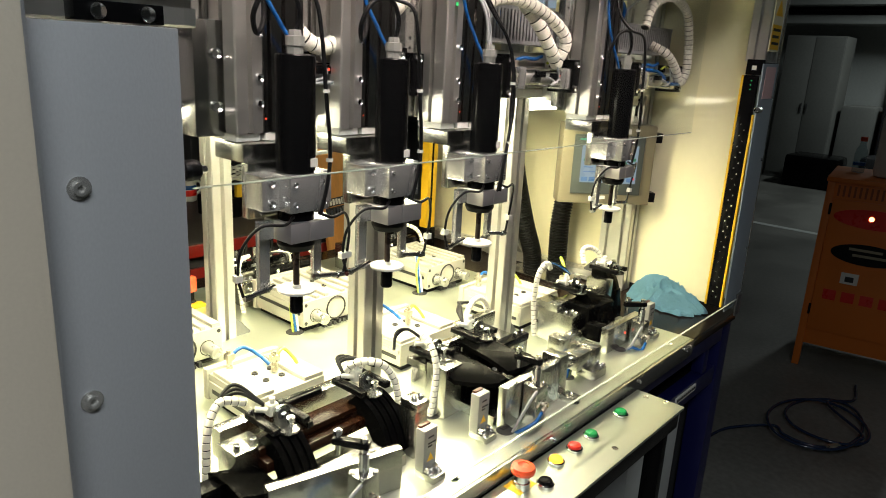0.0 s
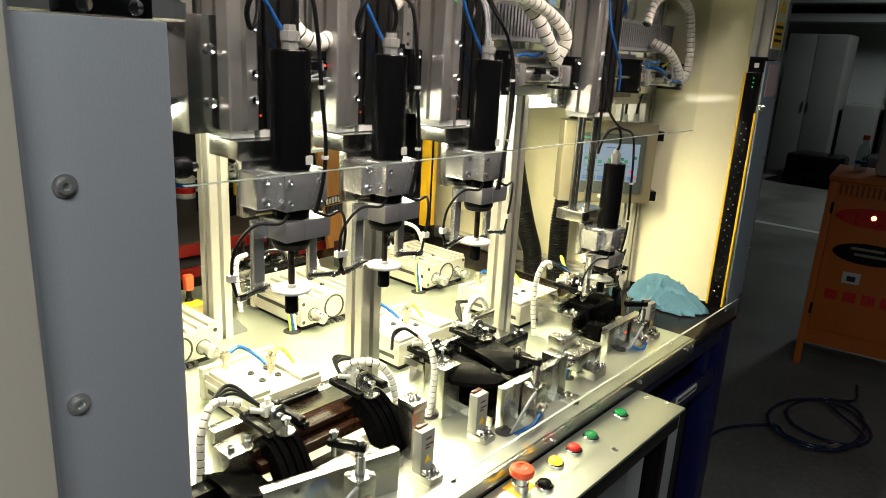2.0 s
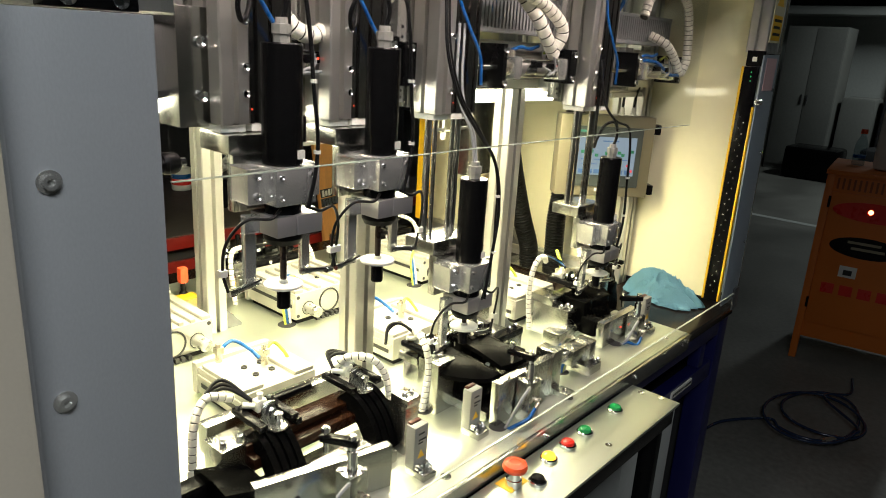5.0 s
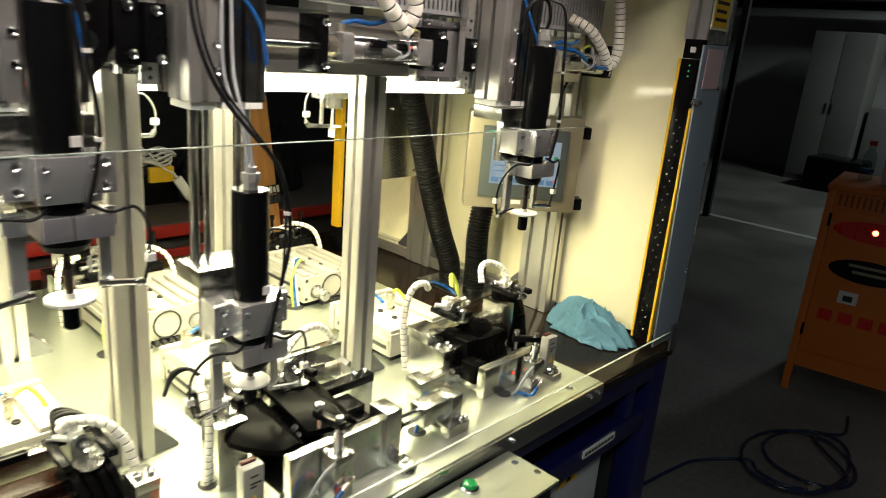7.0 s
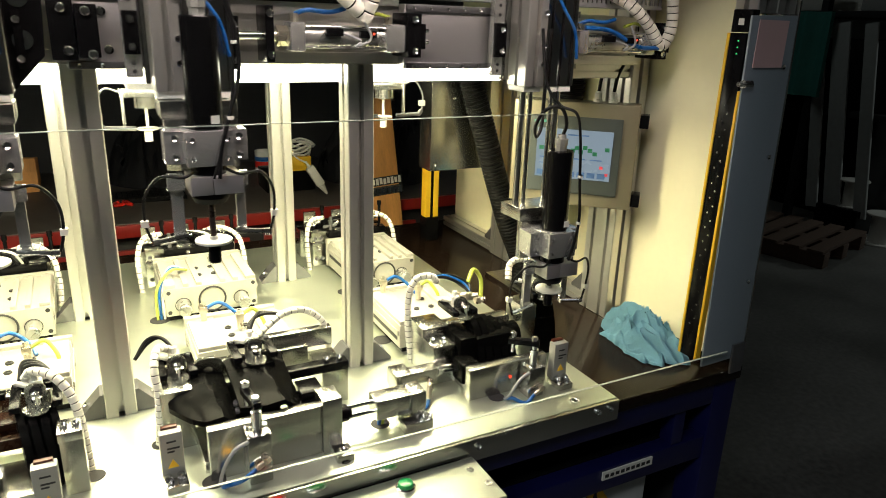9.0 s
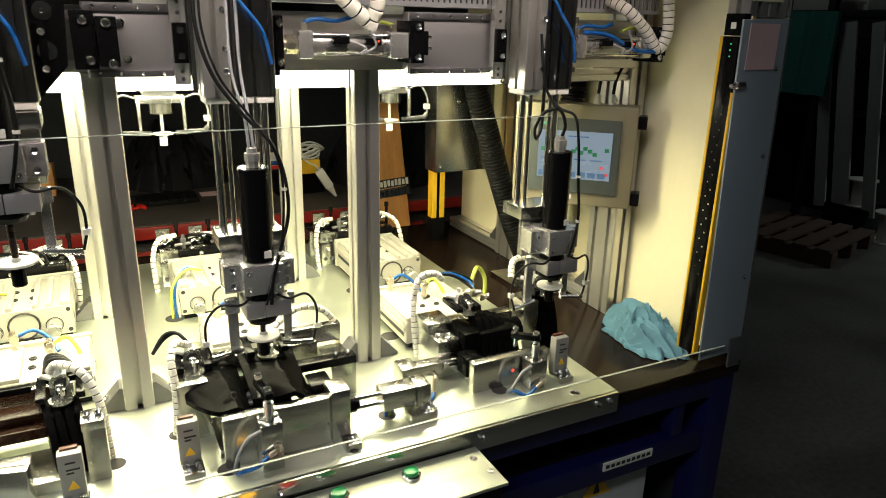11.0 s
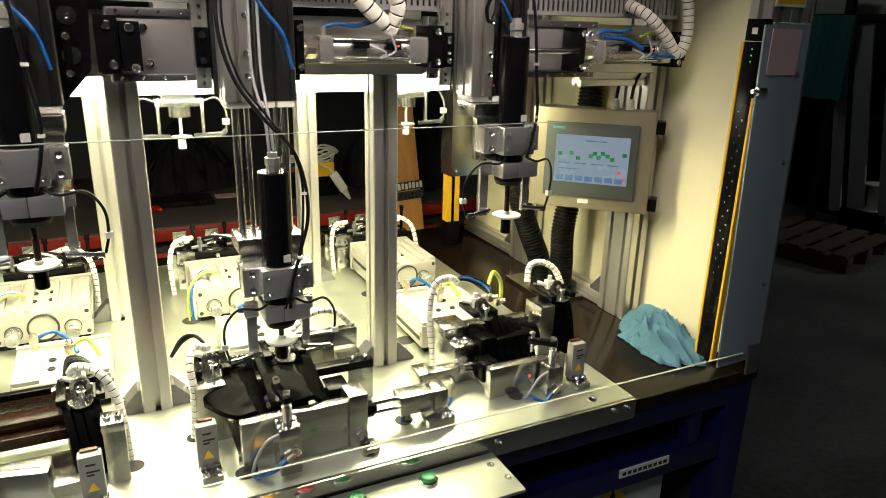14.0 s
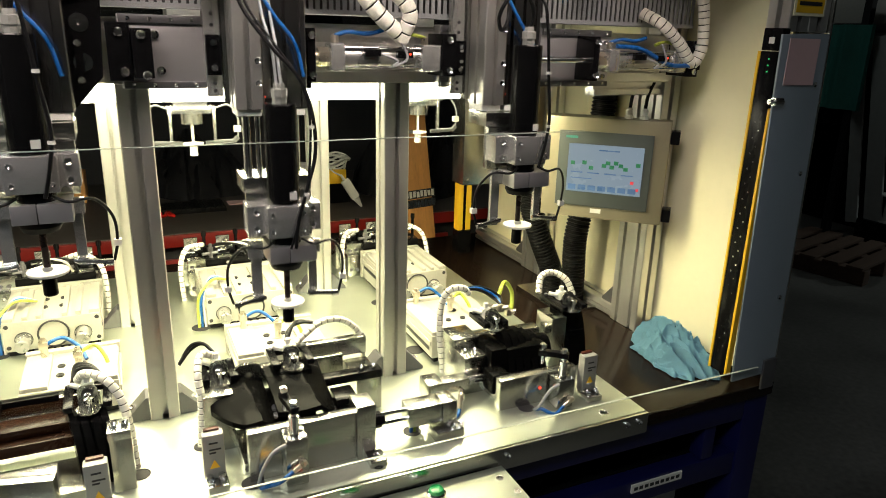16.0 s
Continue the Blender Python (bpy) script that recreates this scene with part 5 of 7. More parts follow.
plate_part("body", g4, ALU, -0.076, 0.132, 0.947, -0.046, 0.172, 0.978, bev=0.002)
plate_part("jaw", g4, ALU, -0.0455, 0.138, 0.952, 0.004, 0.162, 0.974)
plate_part("pedestal", g4, ALU, -0.075, 0.136, Z + 0.0005, -0.05, 0.168, 0.9465)
bm = BM(); cyl(bm, (0.004, 0.15, 0.966), (0.040, 0.15, 0.966), 0.004, seg=12); cyl(bm, (0.004, 0.15, 0.957), (0.04, 0.15, 0.957), 0.003, seg=12); cyl(bm, (0.008, 0.15, 0.962), (0.018, 0.15, 0.962), 0.0085, seg=6)
part("rod", bm, STEEL, g4)
bm = BM(); cyl(bm, (-0.012, 0.136, 0.955), (-0.020, 0.118, 0.948), 0.0048, seg=10); cyl(bm, (-0.020, 0.122, 0.955), (-0.026, 0.112, 0.935), 0.0046, seg=10)
part("fitting", bm, BRASS, g4)
bm = BM(); tube(bm, [(-0.026, 0.112, 0.935), (-0.036, 0.10, 0.93), (-0.052, 0.098, 0.926), (-0.07, 0.095, Z + 0.002)], 0.0034, 8)
part("air_tube", bm, AIRBLUE, g4)

# long station with two clamps
s2 = thing("clamping_station", "long aluminium clamping station with brown moulding and two black ribbed parts", "fixture", "clamping stations")
bm = BM(); box(bm, -0.20, 0.0, Z + 0.001, 0.0, 0.016, 0.992, 0.001, m=pose(-0.624, 0.062, 0, 0, 0, -14))
part("front_plate", bm, ALU, s2)
# black disc for a shaded hole in the front plate
bm = BM(); lathe(bm, [(0.005, 0), (0.005, -0.0006)], (-0.775, 0.082, 0.97), "y", 14)
part("hole", bm, INK_SHADE, s2)
plate_part("right_block", s2, ALU, -0.574, 0.118, Z + 0.001, -0.546, 0.165, 1.008)
plate_part("right_cap", s2, ALU, -0.575, 0.114, 1.0085, -0.546, 0.150, 1.022)
for x in (-0.567, -0.553):
    screw_on(s2, (x, 0.128, 1.022), r=0.005, h=0.005)
plate_part("left_block", s2, ALU, -0.835, 0.20, Z + 0.001, -0.785, 0.245, 1.008)
for x in (-0.825, -0.80):
    screw_on(s2, (x, 0.212, 1.008), r=0.0052, h=0.008)
plate_part("rear_bar", s2, ALU, -0.82, 0.262, 0.965, -0.585, 0.285, 1.012)
plate_part("bed", s2, ALU, -0.785, 0.115, Z + 0.001, -0.592, 0.20, 0.945)
plate_part("tray", s2, SATIN, -0.735, 0.118, 0.9455, -0.640, 0.146, 0.974, label="bright aluminium tray")
# black strips on the tray front for the shade in its slots
for k in range(5):
    plate_part("tray_slot_shade", s2, INK_SHADE, -0.728 + 0.018 * k, 0.1165, 0.950, -0.714 + 0.018 * k, 0.1178, 0.957, bev=0)
bm = BM(); box(bm, -0.80, 0.178, 0.975, -0.600, 0.235, 0.992, 0.003); box(bm, -0.80, 0.195, 0.992, -0.60, 0.232, 1.006, 0.003)
part("workpiece", bm, BROWN, s2, "brown plastic moulding")
for x0, x1, lean in ((-0.792, -0.740, 0.004), (-0.628, -0.576, 0.022)):
    bm = BM()
    w = (x1 - x0) / 4
    for k in range(4):
        a0 = x0 + k * w
        top = [(0.196 - 0.062 * (1 - (1 - u) ** 1.5), 1.024 - 0.006 * u - 0.082 * u ** 1.7) for u in [q / 12 for q in range(13)]]
        prism(bm, top + [(y + 0.016, z - 0.015) for y, z in top[::-1]], a0 + 0.001, a0 + w - 0.0026, "x")
    top = [(0.200 - 0.061 * (1 - (1 - u) ** 1.5), 1.019 - 0.006 * u - 0.079 * u ** 1.7) for u in [q / 12 for q in range(13)]]
    prism(bm, top + [(y + 0.016, z - 0.015) for y, z in top[::-1]], x0 + 0.002, x1 - 0.003, "x")
    for v in bm.verts:
        v.co.x += lean * (0.2 - v.co.y) / 0.1
    part("ribbed_part", bm, MOULD, s2, "black ribbed rubber-like part")
fork_clamp(s2, -0.757, 0.215, 1.026, 0.062, 0.07)
fork_clamp(s2, -0.598, 0.215, 1.026, 0.062, 0.07)
plate_part("frame_bar", s2, BLACK, -0.722, 0.19, 1.008, -0.712, 0.27, 1.018)
plate_part("frame_bar", s2, BLACK, -0.712, 0.26, 1.008, -0.640, 0.27, 1.018)
swing_clamp(s2, -0.712, 0.048, 118, 1.0)
sensor_box(-0.574, 0.062)
sensor_box(-0.429, 0.076)
wrapped_hose(s2, [(-0.545, 0.172, Z - 0.004), (-0.548, 0.178, 0.985), (-0.556, 0.185, 1.035), (-0.575, 0.20, 1.062), (-0.60, 0.225, 1.062), (-0.612, 0.24, 1.045)], 0.0062, 20)
wrapped_hose(s2, [(-0.862, 0.235, Z), (-0.855, 0.24, 0.98), (-0.845, 0.25, 1.03), (-0.82, 0.26, 1.058), (-0.785, 0.25, 1.050)], 0.0062, 18)
for k in range(3):
    bm = BM(); tube(bm, [(-0.618, 0.236, 1.045), (-0.612, 0.252 + 0.003 * k, 1.056 + 0.003 * k), (-0.592, 0.244 + 0.004 * k, 1.060), (-0.572, 0.212, 1.052)], 0.0028, 8)
    part("air_tube", bm, CABLE, s2)
    bm = BM(); tube(bm, [(-0.765, 0.235, 1.045), (-0.79, 0.262 + 0.004 * k, 1.062 + 0.005 * k), (-0.825, 0.262, 1.056), (-0.845, 0.25, 1.03)], 0.0028, 8)
    part("air_tube", bm, CABLE, s2)

for o in s2.children:
    if o.name.split(".")[0] not in ("front_plate", "hole", "swing_cylinder"):
        o.location = (0.016, -0.016, 0)

# first station, beside the grey cover
s1 = thing("clamping_station", "clamping station with a long black rail part", "fixture", "clamping stations")
plate_part("rail", s1, BLACK, -0.965, 0.17, 0.955, -0.815, 0.195, 0.985)
plate_part("rail_lower", s1, BLACK, -0.965, 0.145, 0.935, -0.825, 0.1695, 0.962)
plate_part("block", s1, ALU, -0.955, 0.10, Z + 0.0005, -0.84, 0.143, 0.953)
bm = BM(); surface(bm, -0.85, -0.785, 0.125, 0.20, 8, 8, lambda u, v: 0.99 - 0.02 * u + 0.006 * math.sin(v * 3.1), 0.025)
part("moulding", bm, MOULD, s1)

# guided cylinders, front and rear rows
for x0, x1 in ((0.005, 0.165), (-0.355, -0.19), (-0.69, -0.545)):
    u = air_unit(x0, x1, 0.30 if x0 > -0.3 else 0.335, 0.475, -1, 0.982, rods=False)
    fittings(u, x0 + 0.03, 0.455, 0.987, [(AIRBLUE, [(x0 + 0.03, 0.455, 1.01), (x0 + 0.06, 0.46, 1.018), (x0 + 0.085, 0.45, 1.0), (x0 + 0.095, 0.43, 0.985)])])
    fittings(u, x0 + 0.085, 0.40, 0.987, [(AIRGREEN, [(x0 + 0.085, 0.40, 1.01), (x0 + 0.11, 0.41, 1.018), (x0 + 0.125, 0.40, 1.0), (x0 + 0.13, 0.39, 0.982)])])
for x0, x1 in ((-0.375, -0.19), (0.03, 0.185), (-0.745, -0.575)):
    u = air_unit(x0, x1, 0.62, 0.80, -1, 0.995)
    for k, m in enumerate((AIRGREEN, AIRBLUE, WPLAST)):
        bm = BM(); tube(bm, [(x0 + 0.055, 0.70, 1.005), (x0 + 0.02, 0.67 + 0.01 * k, 1.018), (x0 - 0.012 + 0.006 * k, 0.65, 0.985), (x0 - 0.016 + 0.007 * k, 0.635, Z - 0.004)], 0.0027, 8)
        part("air_tube", bm, m, u)
    # black disc for the shaded hole that the tubes enter
    bm = BM(); lathe(bm, [(0.02, 0.0004), (0.02, 0.001), (0.018, 0.001)], (x0 - 0.012, 0.635, Z), seg=24)
    part("cable_hole_shade", bm, INK_SHADE, u)

# rear stations, facing the other side
def rear_station(x, k):
    t = thing("rear_station", "aluminium rear clamping station with small clamps and sensors", "fixture", "rear stations")
    plate_part("bar", t, ALU, x - 0.10, 0.84, 0.985, x + 0.10, 0.865, 1.012)
    plate_part("column", t, ALU, x - 0.10, 0.83, Z + 0.001, x - 0.066, 0.87, 0.984)
    plate_part("column", t, ALU, x + 0.066, 0.83, Z + 0.001, x + 0.10, 0.87, 0.984)
    plate_part("rail", t, BLACK, x - 0.06, 0.822, 0.998, x + 0.095, 0.8395, 1.014)
    for sx in (-0.085, -0.01, 0.075):
        plate_part("clamp_plate", t, ALU, x + sx - 0.016, 0.90, 1.0, x + sx + 0.016, 0.906, 1.05)
        bm = BM(); cyl(bm, (x + sx, 0.898, 1.03), (x + sx, 0.868, 1.026), 0.006, seg=12); cyl(bm, (x + sx - 0.012, 0.885, 1.016), (x + sx + 0.02, 0.875, 1.03), 0.0045, seg=10)
        part("plunger", bm, STEEL, t)
        bm = BM(); cyl(bm, (x + sx + 0.03, 0.89, 0.99), (x + sx + 0.03, 0.89, 1.06), 0.004, seg=10); cyl(bm, (x + sx + 0.03, 0.89, 1.055), (x + sx + 0.03, 0.89, 1.066), 0.0058, seg=12)
        part("pin", bm, BLACK, t)
        screw_on(t, (x + sx, 0.83 if abs(sx) > 0.05 else 0.822, 0.972 if abs(sx) > 0.05 else 1.006), (0, -1, 0), 0.005, 0.003)
        for dx in (-0.008, 0.008):
            for z in (0.945, 0.995):
                if abs(sx) > 0.05:
                    screw_on(t, (x + (0.083 if sx > 0 else -0.083) + dx, 0.83 if z < 0.985 else 0.84, z), (0, -1, 0), 0.0048, 0.003, DKSTEEL)
        plate_part("clamp_base", t, BLACK, x + sx - 0.020, 0.871, 1.0, x + sx + 0.024, 0.897, 1.012)
    bm = BM(); tube(bm, [(x - 0.06, 0.88, 1.03), (x - 0.02, 0.855, 1.04), (x + 0.03, 0.87, 1.036), (x + 0.06, 0.885, 1.03)], 0.0022, 8)
    part("sensor_cable", bm, CABLE, t)
    for sx in (-0.045, 0.038):
        bm = BM(); cyl(bm, (x + sx, 0.852, 1.012), (x + sx, 0.852, 1.045), 0.0042, seg=10); cyl(bm, (x + sx, 0.852, 1.028), (x + sx, 0.852, 1.036), 0.0068, seg=6); cyl(bm, (x + sx - 0.02, 0.848, 1.022), (x + sx + 0.016, 0.856, 1.022), 0.0038, seg=10)
        part("valve", bm, DKSTEEL, t, "dark flow valve")
    plate_part("base_block", t, ALU, x - 0.11, 0.907, Z + 0.001, x + 0.11, 0.95, 1.0)
    wrapped_hose(t, [(x + 0.112, 0.80, Z - 0.004), (x + 0.115, 0.81, 0.98), (x + 0.105, 0.83, 1.03), (x + 0.07, 0.86, 1.046), (x + 0.03, 0.875, 1.034)], 0.0058, 16)
    wrapped_hose(t, [(x - 0.115, 0.81, Z - 0.004), (x - 0.118, 0.82, 1.0), (x - 0.10, 0.845, 1.04), (x - 0.06, 0.87, 1.040)], 0.0058, 14)
    for q in range(3):
        bm = BM(); tube(bm, [(x - 0.05 + 0.02 * q, 0.875, 1.03), (x - 0.02 + 0.02 * q, 0.85, 1.045), (x + 0.02 + 0.015 * q, 0.84, 1.04), (x + 0.04 + 0.01 * q, 0.85, 1.012)], 0.0028, 8)
        part("cable", bm, WPLAST if q % 2 else CABLE, t)
    return t
for k, x in enumerate((-0.29, 0.10, -0.68)):
    rear_station(x, k)

# rear tools hanging from the rear beam
def rear_tool(x, z0=1.385):
    t = thing("rear_tool", "rear screwdriving tool with white sensor bracket", "machine head", "rear tools")
    plate_part("crossbar", t, SATIN, x - 0.045, 0.635, z0 - 0.014, x + 0.045, 0.665, z0)
    bm = BM(); cyl(bm, (x, 0.65, z0 - 0.034), (x, 0.65, z0 - 0.0145), 0.022, seg=20)
    part("collar", bm, ALU, t)
    plate_part("hanger", t, GREYPL, x - 0.03, 0.64, z0 + 0.0005, x + 0.03, 0.741, 1.62)
    bm = BM(); cyl(bm, (x, 0.65, z0 - 0.075), (x, 0.65, z0 - 0.034), 0.003, seg=10); lathe(bm, [(0.020, z0 - 0.073), (0.020, z0 - 0.0755), (0.01, z0 - 0.078), (0.0075, z0 - 0.079), (0.0075, z0 - 0.098)], (x, 0.65, 0), seg=20)
    part("disc", bm, WPLAST, t)
    for s in (-1, 1):
        plate_part("arm", t, SATIN, x + s * 0.041 - 0.003, 0.63, z0 - 0.075, x + s * 0.041 + 0.003, 0.638, z0 - 0.004)
        bm = BM(); cyl(bm, (x + s * 0.022, 0.628, z0 - 0.07), (x + s * 0.075, 0.628, z0 - 0.068), 0.0042, seg=10); cyl(bm, (x + s * 0.075, 0.628, z0 - 0.07), (x + s * 0.084, 0.628, z0 - 0.06), 0.005, seg=10)
        part("sensor", bm, DKSTEEL, t)
        bm = BM(); tube(bm, [(x + s * 0.045, 0.64, z0 - 0.004), (x + s * 0.07, 0.635, z0 + 0.002), (x + s * 0.086, 0.63, z0 - 0.025), (x + s * 0.084, 0.628, z0 - 0.062)], 0.0019, 8)
        part("sensor_cable", bm, DUCT, t)
        plate_part("cable_tag", t, WPLAST, x + s * 0.084 - 0.007, 0.624, z0 - 0.05, x + s * 0.084 + 0.007, 0.632, z0 - 0.038)
for x, z in ((-0.372, 1.392), (0.115, 1.40), (-0.80, 1.39)):
    rear_tool(x, z)

# ---- control shelf with buttons ----
sh = thing("control_panel", "brushed aluminium push-button shelf on a black box", "control panel")
bm = BM(); box(bm, -0.66, -0.112, 0.8935, -0.012, -0.012, 0.899, 0.001)
part("top_sheet", bm, PLATE, sh)
bm = BM(); box(bm, -0.655, -0.106, 0.855, -0.020, -0.018, 0.893, 0.001)
part("housing", bm, BLACK, sh)
for x in (-0.03, -0.36, -0.60):
    bm = BM(); box(bm, x - 0.02, -0.095, 0.45, x, -0.06, 0.8545, 0.002)
    part("bracket", bm, BLACK, sh)
for x, y in ((-0.031, -0.04), (-0.022, -0.078), (-0.251, -0.088), (-0.48, -0.09)):
    bm = BM(); lathe(bm, [(0.006, 0.899), (0.006, 0.9002), (0.0035, 0.9002), (0.003, 0.8995)], (x, y, 0), seg=14)
    part("screw", bm, STEEL, sh)


def button(x, y, m, label, lamp=False):
    t = thing("push_button", label, "button", "push buttons")
    bm = BM(); lathe(bm, [(0.0145, 0.8992), (0.0145, 0.9035), (0.0125, 0.905), (0.0115, 0.9045)], (x, y, 0), seg=24)
    part("bezel", bm, STEEL, t)
    bm = BM(); lathe(bm, [(0.0112, 0.9045), (0.0112, 0.9075), (0.010, 0.9095), (0.006, 0.9105)], (x, y, 0), seg=24)
    part("cap", bm, m, t)
AMBERLIT = mat("amber_lens_lit", (0.85, 0.42, 0.01), 0.25, 0.0, 0.1, 20, emit=(1.0, 0.50, 0.04), power=1.6)
button(-0.429, -0.062, BLACK, "black push button in a steel ring")
button(-0.364, -0.040, AMBERLIT, "glowing amber push button in a steel ring")
button(-0.306, -0.040, RED, "red push button in a steel ring")
button(-0.248, -0.039, GREEN, "green push button in a steel ring")
button(-0.136, -0.038, GREEN, "green push button in a steel ring")
es = thing("emergency_stop", "orange-red emergency stop mushroom on a steel collar", "button")
bm = BM(); lathe(bm, [(0.013, 0.8992), (0.013, 0.912), (0.0115, 0.9125), (0.0115, 0.924), (0.0105, 0.9245)], (-0.462, -0.040, 0), seg=24)
part("collar", bm, STEEL, es)
bm = BM(); lathe(bm, [(0.0125, 0.925), (0.0185, 0.928), (0.0195, 0.933), (0.0175, 0.938), (0.009, 0.9405), (0.0085, 0.9395), (0.003, 0.9395)], (-0.462, -0.040, 0), seg=28)
part("mushroom", bm, ESTOP, es)
bm = BM(); box(bm, -0.480, -0.050, 0.8992, -0.436, -0.018, 0.8998)
part("yellow_plate", bm, YELLOW, es)

# ---- electrical box and clutter under the bench ----
eb = thing("electrical_box", "grey steel electrical box under the bench", "cabinet")
bm = BM(); box(bm, 0.15, 0.052, 0.30, 0.44, 0.29, 0.714, 0.004)
part("body", bm, HALLW, eb)
bm = BM(); prism(bm, [(0.272, 0.655), (0.344, 0.655), (0.308, 0.708)], 0.0505, 0.0515)
part("warning_triangle", bm, YELLOW, eb, "yellow warning triangle")
bm = BM(); prism(bm, [(0.300, 0.661), (0.316, 0.661), (0.308, 0.692)], 0.0496, 0.0504)
part("flash", bm, INK_SHADE, eb)
bm = BM(); box(bm, 0.285, 0.012, 0.743, 0.405, 0.0155, 0.760)
lb = solid("rail_label", bm, WPLAST, "white text label on the blue rail", "label")
for k in range(9):
    bm = BM(); box(bm, 0.290 + k * 0.0125, 0.0112, 0.748, 0.2985 + k * 0.0125, 0.0118, 0.755)
    part("text_bar", bm, INK_SHADE, lb)
for x0, y0, z0, w, d, hh, m, n, lab_ in ((0.10, 0.10, 0.766, 0.05, 0.12, 0.02, DKSTEEL, "tool_tray", "dark steel tool tray on the rail shelf"), (0.30, 0.10, 0.766, 0.10, 0.08, 0.012, TEAL, "folder", "dark green folder on the rail shelf")):
    bm = BM(); box(bm, x0, y0, z0, x0 + w, y0 + d, z0 + hh, 0.003)
    solid(n, bm, m, lab_, n.replace("_", " "))
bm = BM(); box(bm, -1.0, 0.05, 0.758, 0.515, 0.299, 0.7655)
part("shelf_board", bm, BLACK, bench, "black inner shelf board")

# ---- operator screen ----
hm = thing("operator_screen", "operator touch panel with lit screen in a beige housing", "touch screen", at=pose(0.470, 0.262, 1.281, 0, 0, -44))
# local x runs along the face, local -y looks at the operator
bm = BM(); box(bm, -0.224, 0.0, -0.105, 0.026, 0.055, 0.106, 0.003)
part("housing", bm, HMIBOX, hm)
bm = BM(); box(bm, -0.194, -0.004, -0.079, -0.004, -0.0005, 0.078, 0.002)
bz = part("bezel", bm, PLASTGR, hm, "dark grey-green bezel")
bm = BM(); box(bm, -0.172, -0.0052, -0.048, -0.020, -0.0042, 0.052)
sc = part("screen", bm, SCREEN, bz, "lit pale blue screen")
def scr(x0, z0, x1, z1, m):
    bm = BM(); box(bm, x0, -0.0058, z0, x1, -0.0054, z1)
    part("screen_mark", bm, m, sc)
scr(-0.110, 0.040, -0.068, 0.0425, SCRBAR)
for k in range(7):
    scr(-0.168 + k * 0.0205, -0.044, -0.152 + k * 0.0205, -0.033, SCRBAR)
for x, z in ((-0.166, 0.008), (-0.142, 0.010), (-0.128, 0.0), (-0.102, 0.006), (-0.094, 0.012), (-0.086, 0.004), (-0.078, 0.013), (-0.068, 0.008), (-0.058, 0.002), (-0.034, 0.012)):
    scr(x, z, x + 0.009, z + 0.008, SCRGRN)
for k in range(4):
    scr(-0.164 + k * 0.034, -0.008, -0.140 + k * 0.034, -0.0055, SCRBAR)
scr(-0.164, -0.020, -0.120, -0.018, SCRBAR)
scr(-0.042, -0.024, -0.035, -0.018, SCRRED)
scr(-0.030, -0.038, -0.024, -0.032, SCRRED)
bm = BM(); box(bm, -0.180, -0.0046, 0.063, -0.155, -0.0041, 0.068)
part("logo_bar", bm, TEAL, bz)
bm = BM(); box(bm, -0.118, -0.0014, -0.0925, -0.096, -0.0004, -0.0835)
part("label_tag", bm, WPLAST, hm)
for z in (0.075, -0.085):
    bm = BM(); box(bm, 0.0265, 0.004, z - 0.013, 0.044, 0.04, z + 0.013, 0.002)
    part("hinge", bm, BLACK, hm)
for x in (-0.06, -0.03):
    bm = BM(); lathe(bm, [(0.009, 0.1065), (0.009, 0.112), (0.007, 0.113), (0.007, 0.124), (0.004, 0.128)], (x, 0.025, 0), seg=10)
    g = part("cable_gland", bm, WPLAST, hm)
    bm = BM(); tube(bm, [(x, 0.025, 0.126), (x + 0.004, 0.03, 0.16), (x + 0.02, 0.04, 0.20)], 0.0035, 8)
    part("cable", bm, CABLE, g)

# crossbars between the side posts
cbx = thing("cross_rail", "aluminium cross rail behind the operator screen", "rail", kind="structure")
bm = BM(); profile45(bm, 0.335, 0.30, 1.436, 0.4995, 0.33, 1.466, "x", g=0.006, d=0.006)
part("profile", bm, PROF, cbx)

# ---- suction hoses ----
hp = thing("suction_hoses", "two black corrugated suction hoses on a metal flange", "hose")
bm = BM(); box(bm, 0.396, 0.44, 0.9145, 0.5035, 0.635, 0.921, 0.001)
part("flange", bm, ALU, hp)
for pts in ([(0.472, 0.585, 0.9215), (0.466, 0.586, 0.97), (0.430, 0.595, 1.06), (0.390, 0.605, 1.18), (0.355, 0.61, 1.29), (0.322, 0.615, 1.39), (0.30, 0.62, 1.50)],
            [(0.474, 0.500, 0.9215), (0.473, 0.500, 0.99), (0.470, 0.500, 1.08), (0.487, 0.500, 1.18), (0.505, 0.500, 1.29), (0.517, 0.500, 1.40), (0.518, 0.500, 1.52)]):
    bm = BM(); tube(bm, pts, 0.0285, 22, 8, (70, 0.0035))
    part("hose", bm, RUBBER, hp, "black corrugated hose")

jb = thing("junction_box", "plain aluminium junction box hanging under the rear beam", "box")
bm = BM(); box(bm, 0.24, 0.66, 1.19, 0.40, 0.72, 1.455, 0.002)
part("box", bm, ALU, jb)
for x, z in ((0.252, 1.205), (0.388, 1.205), (0.252, 1.43), (0.30, 1.36)):
    bm = BM(); screw(bm, (x, 0.66, z), (0, -1, 0), 0.0035, 0.002)
    part("screw", bm, STEEL, jb)

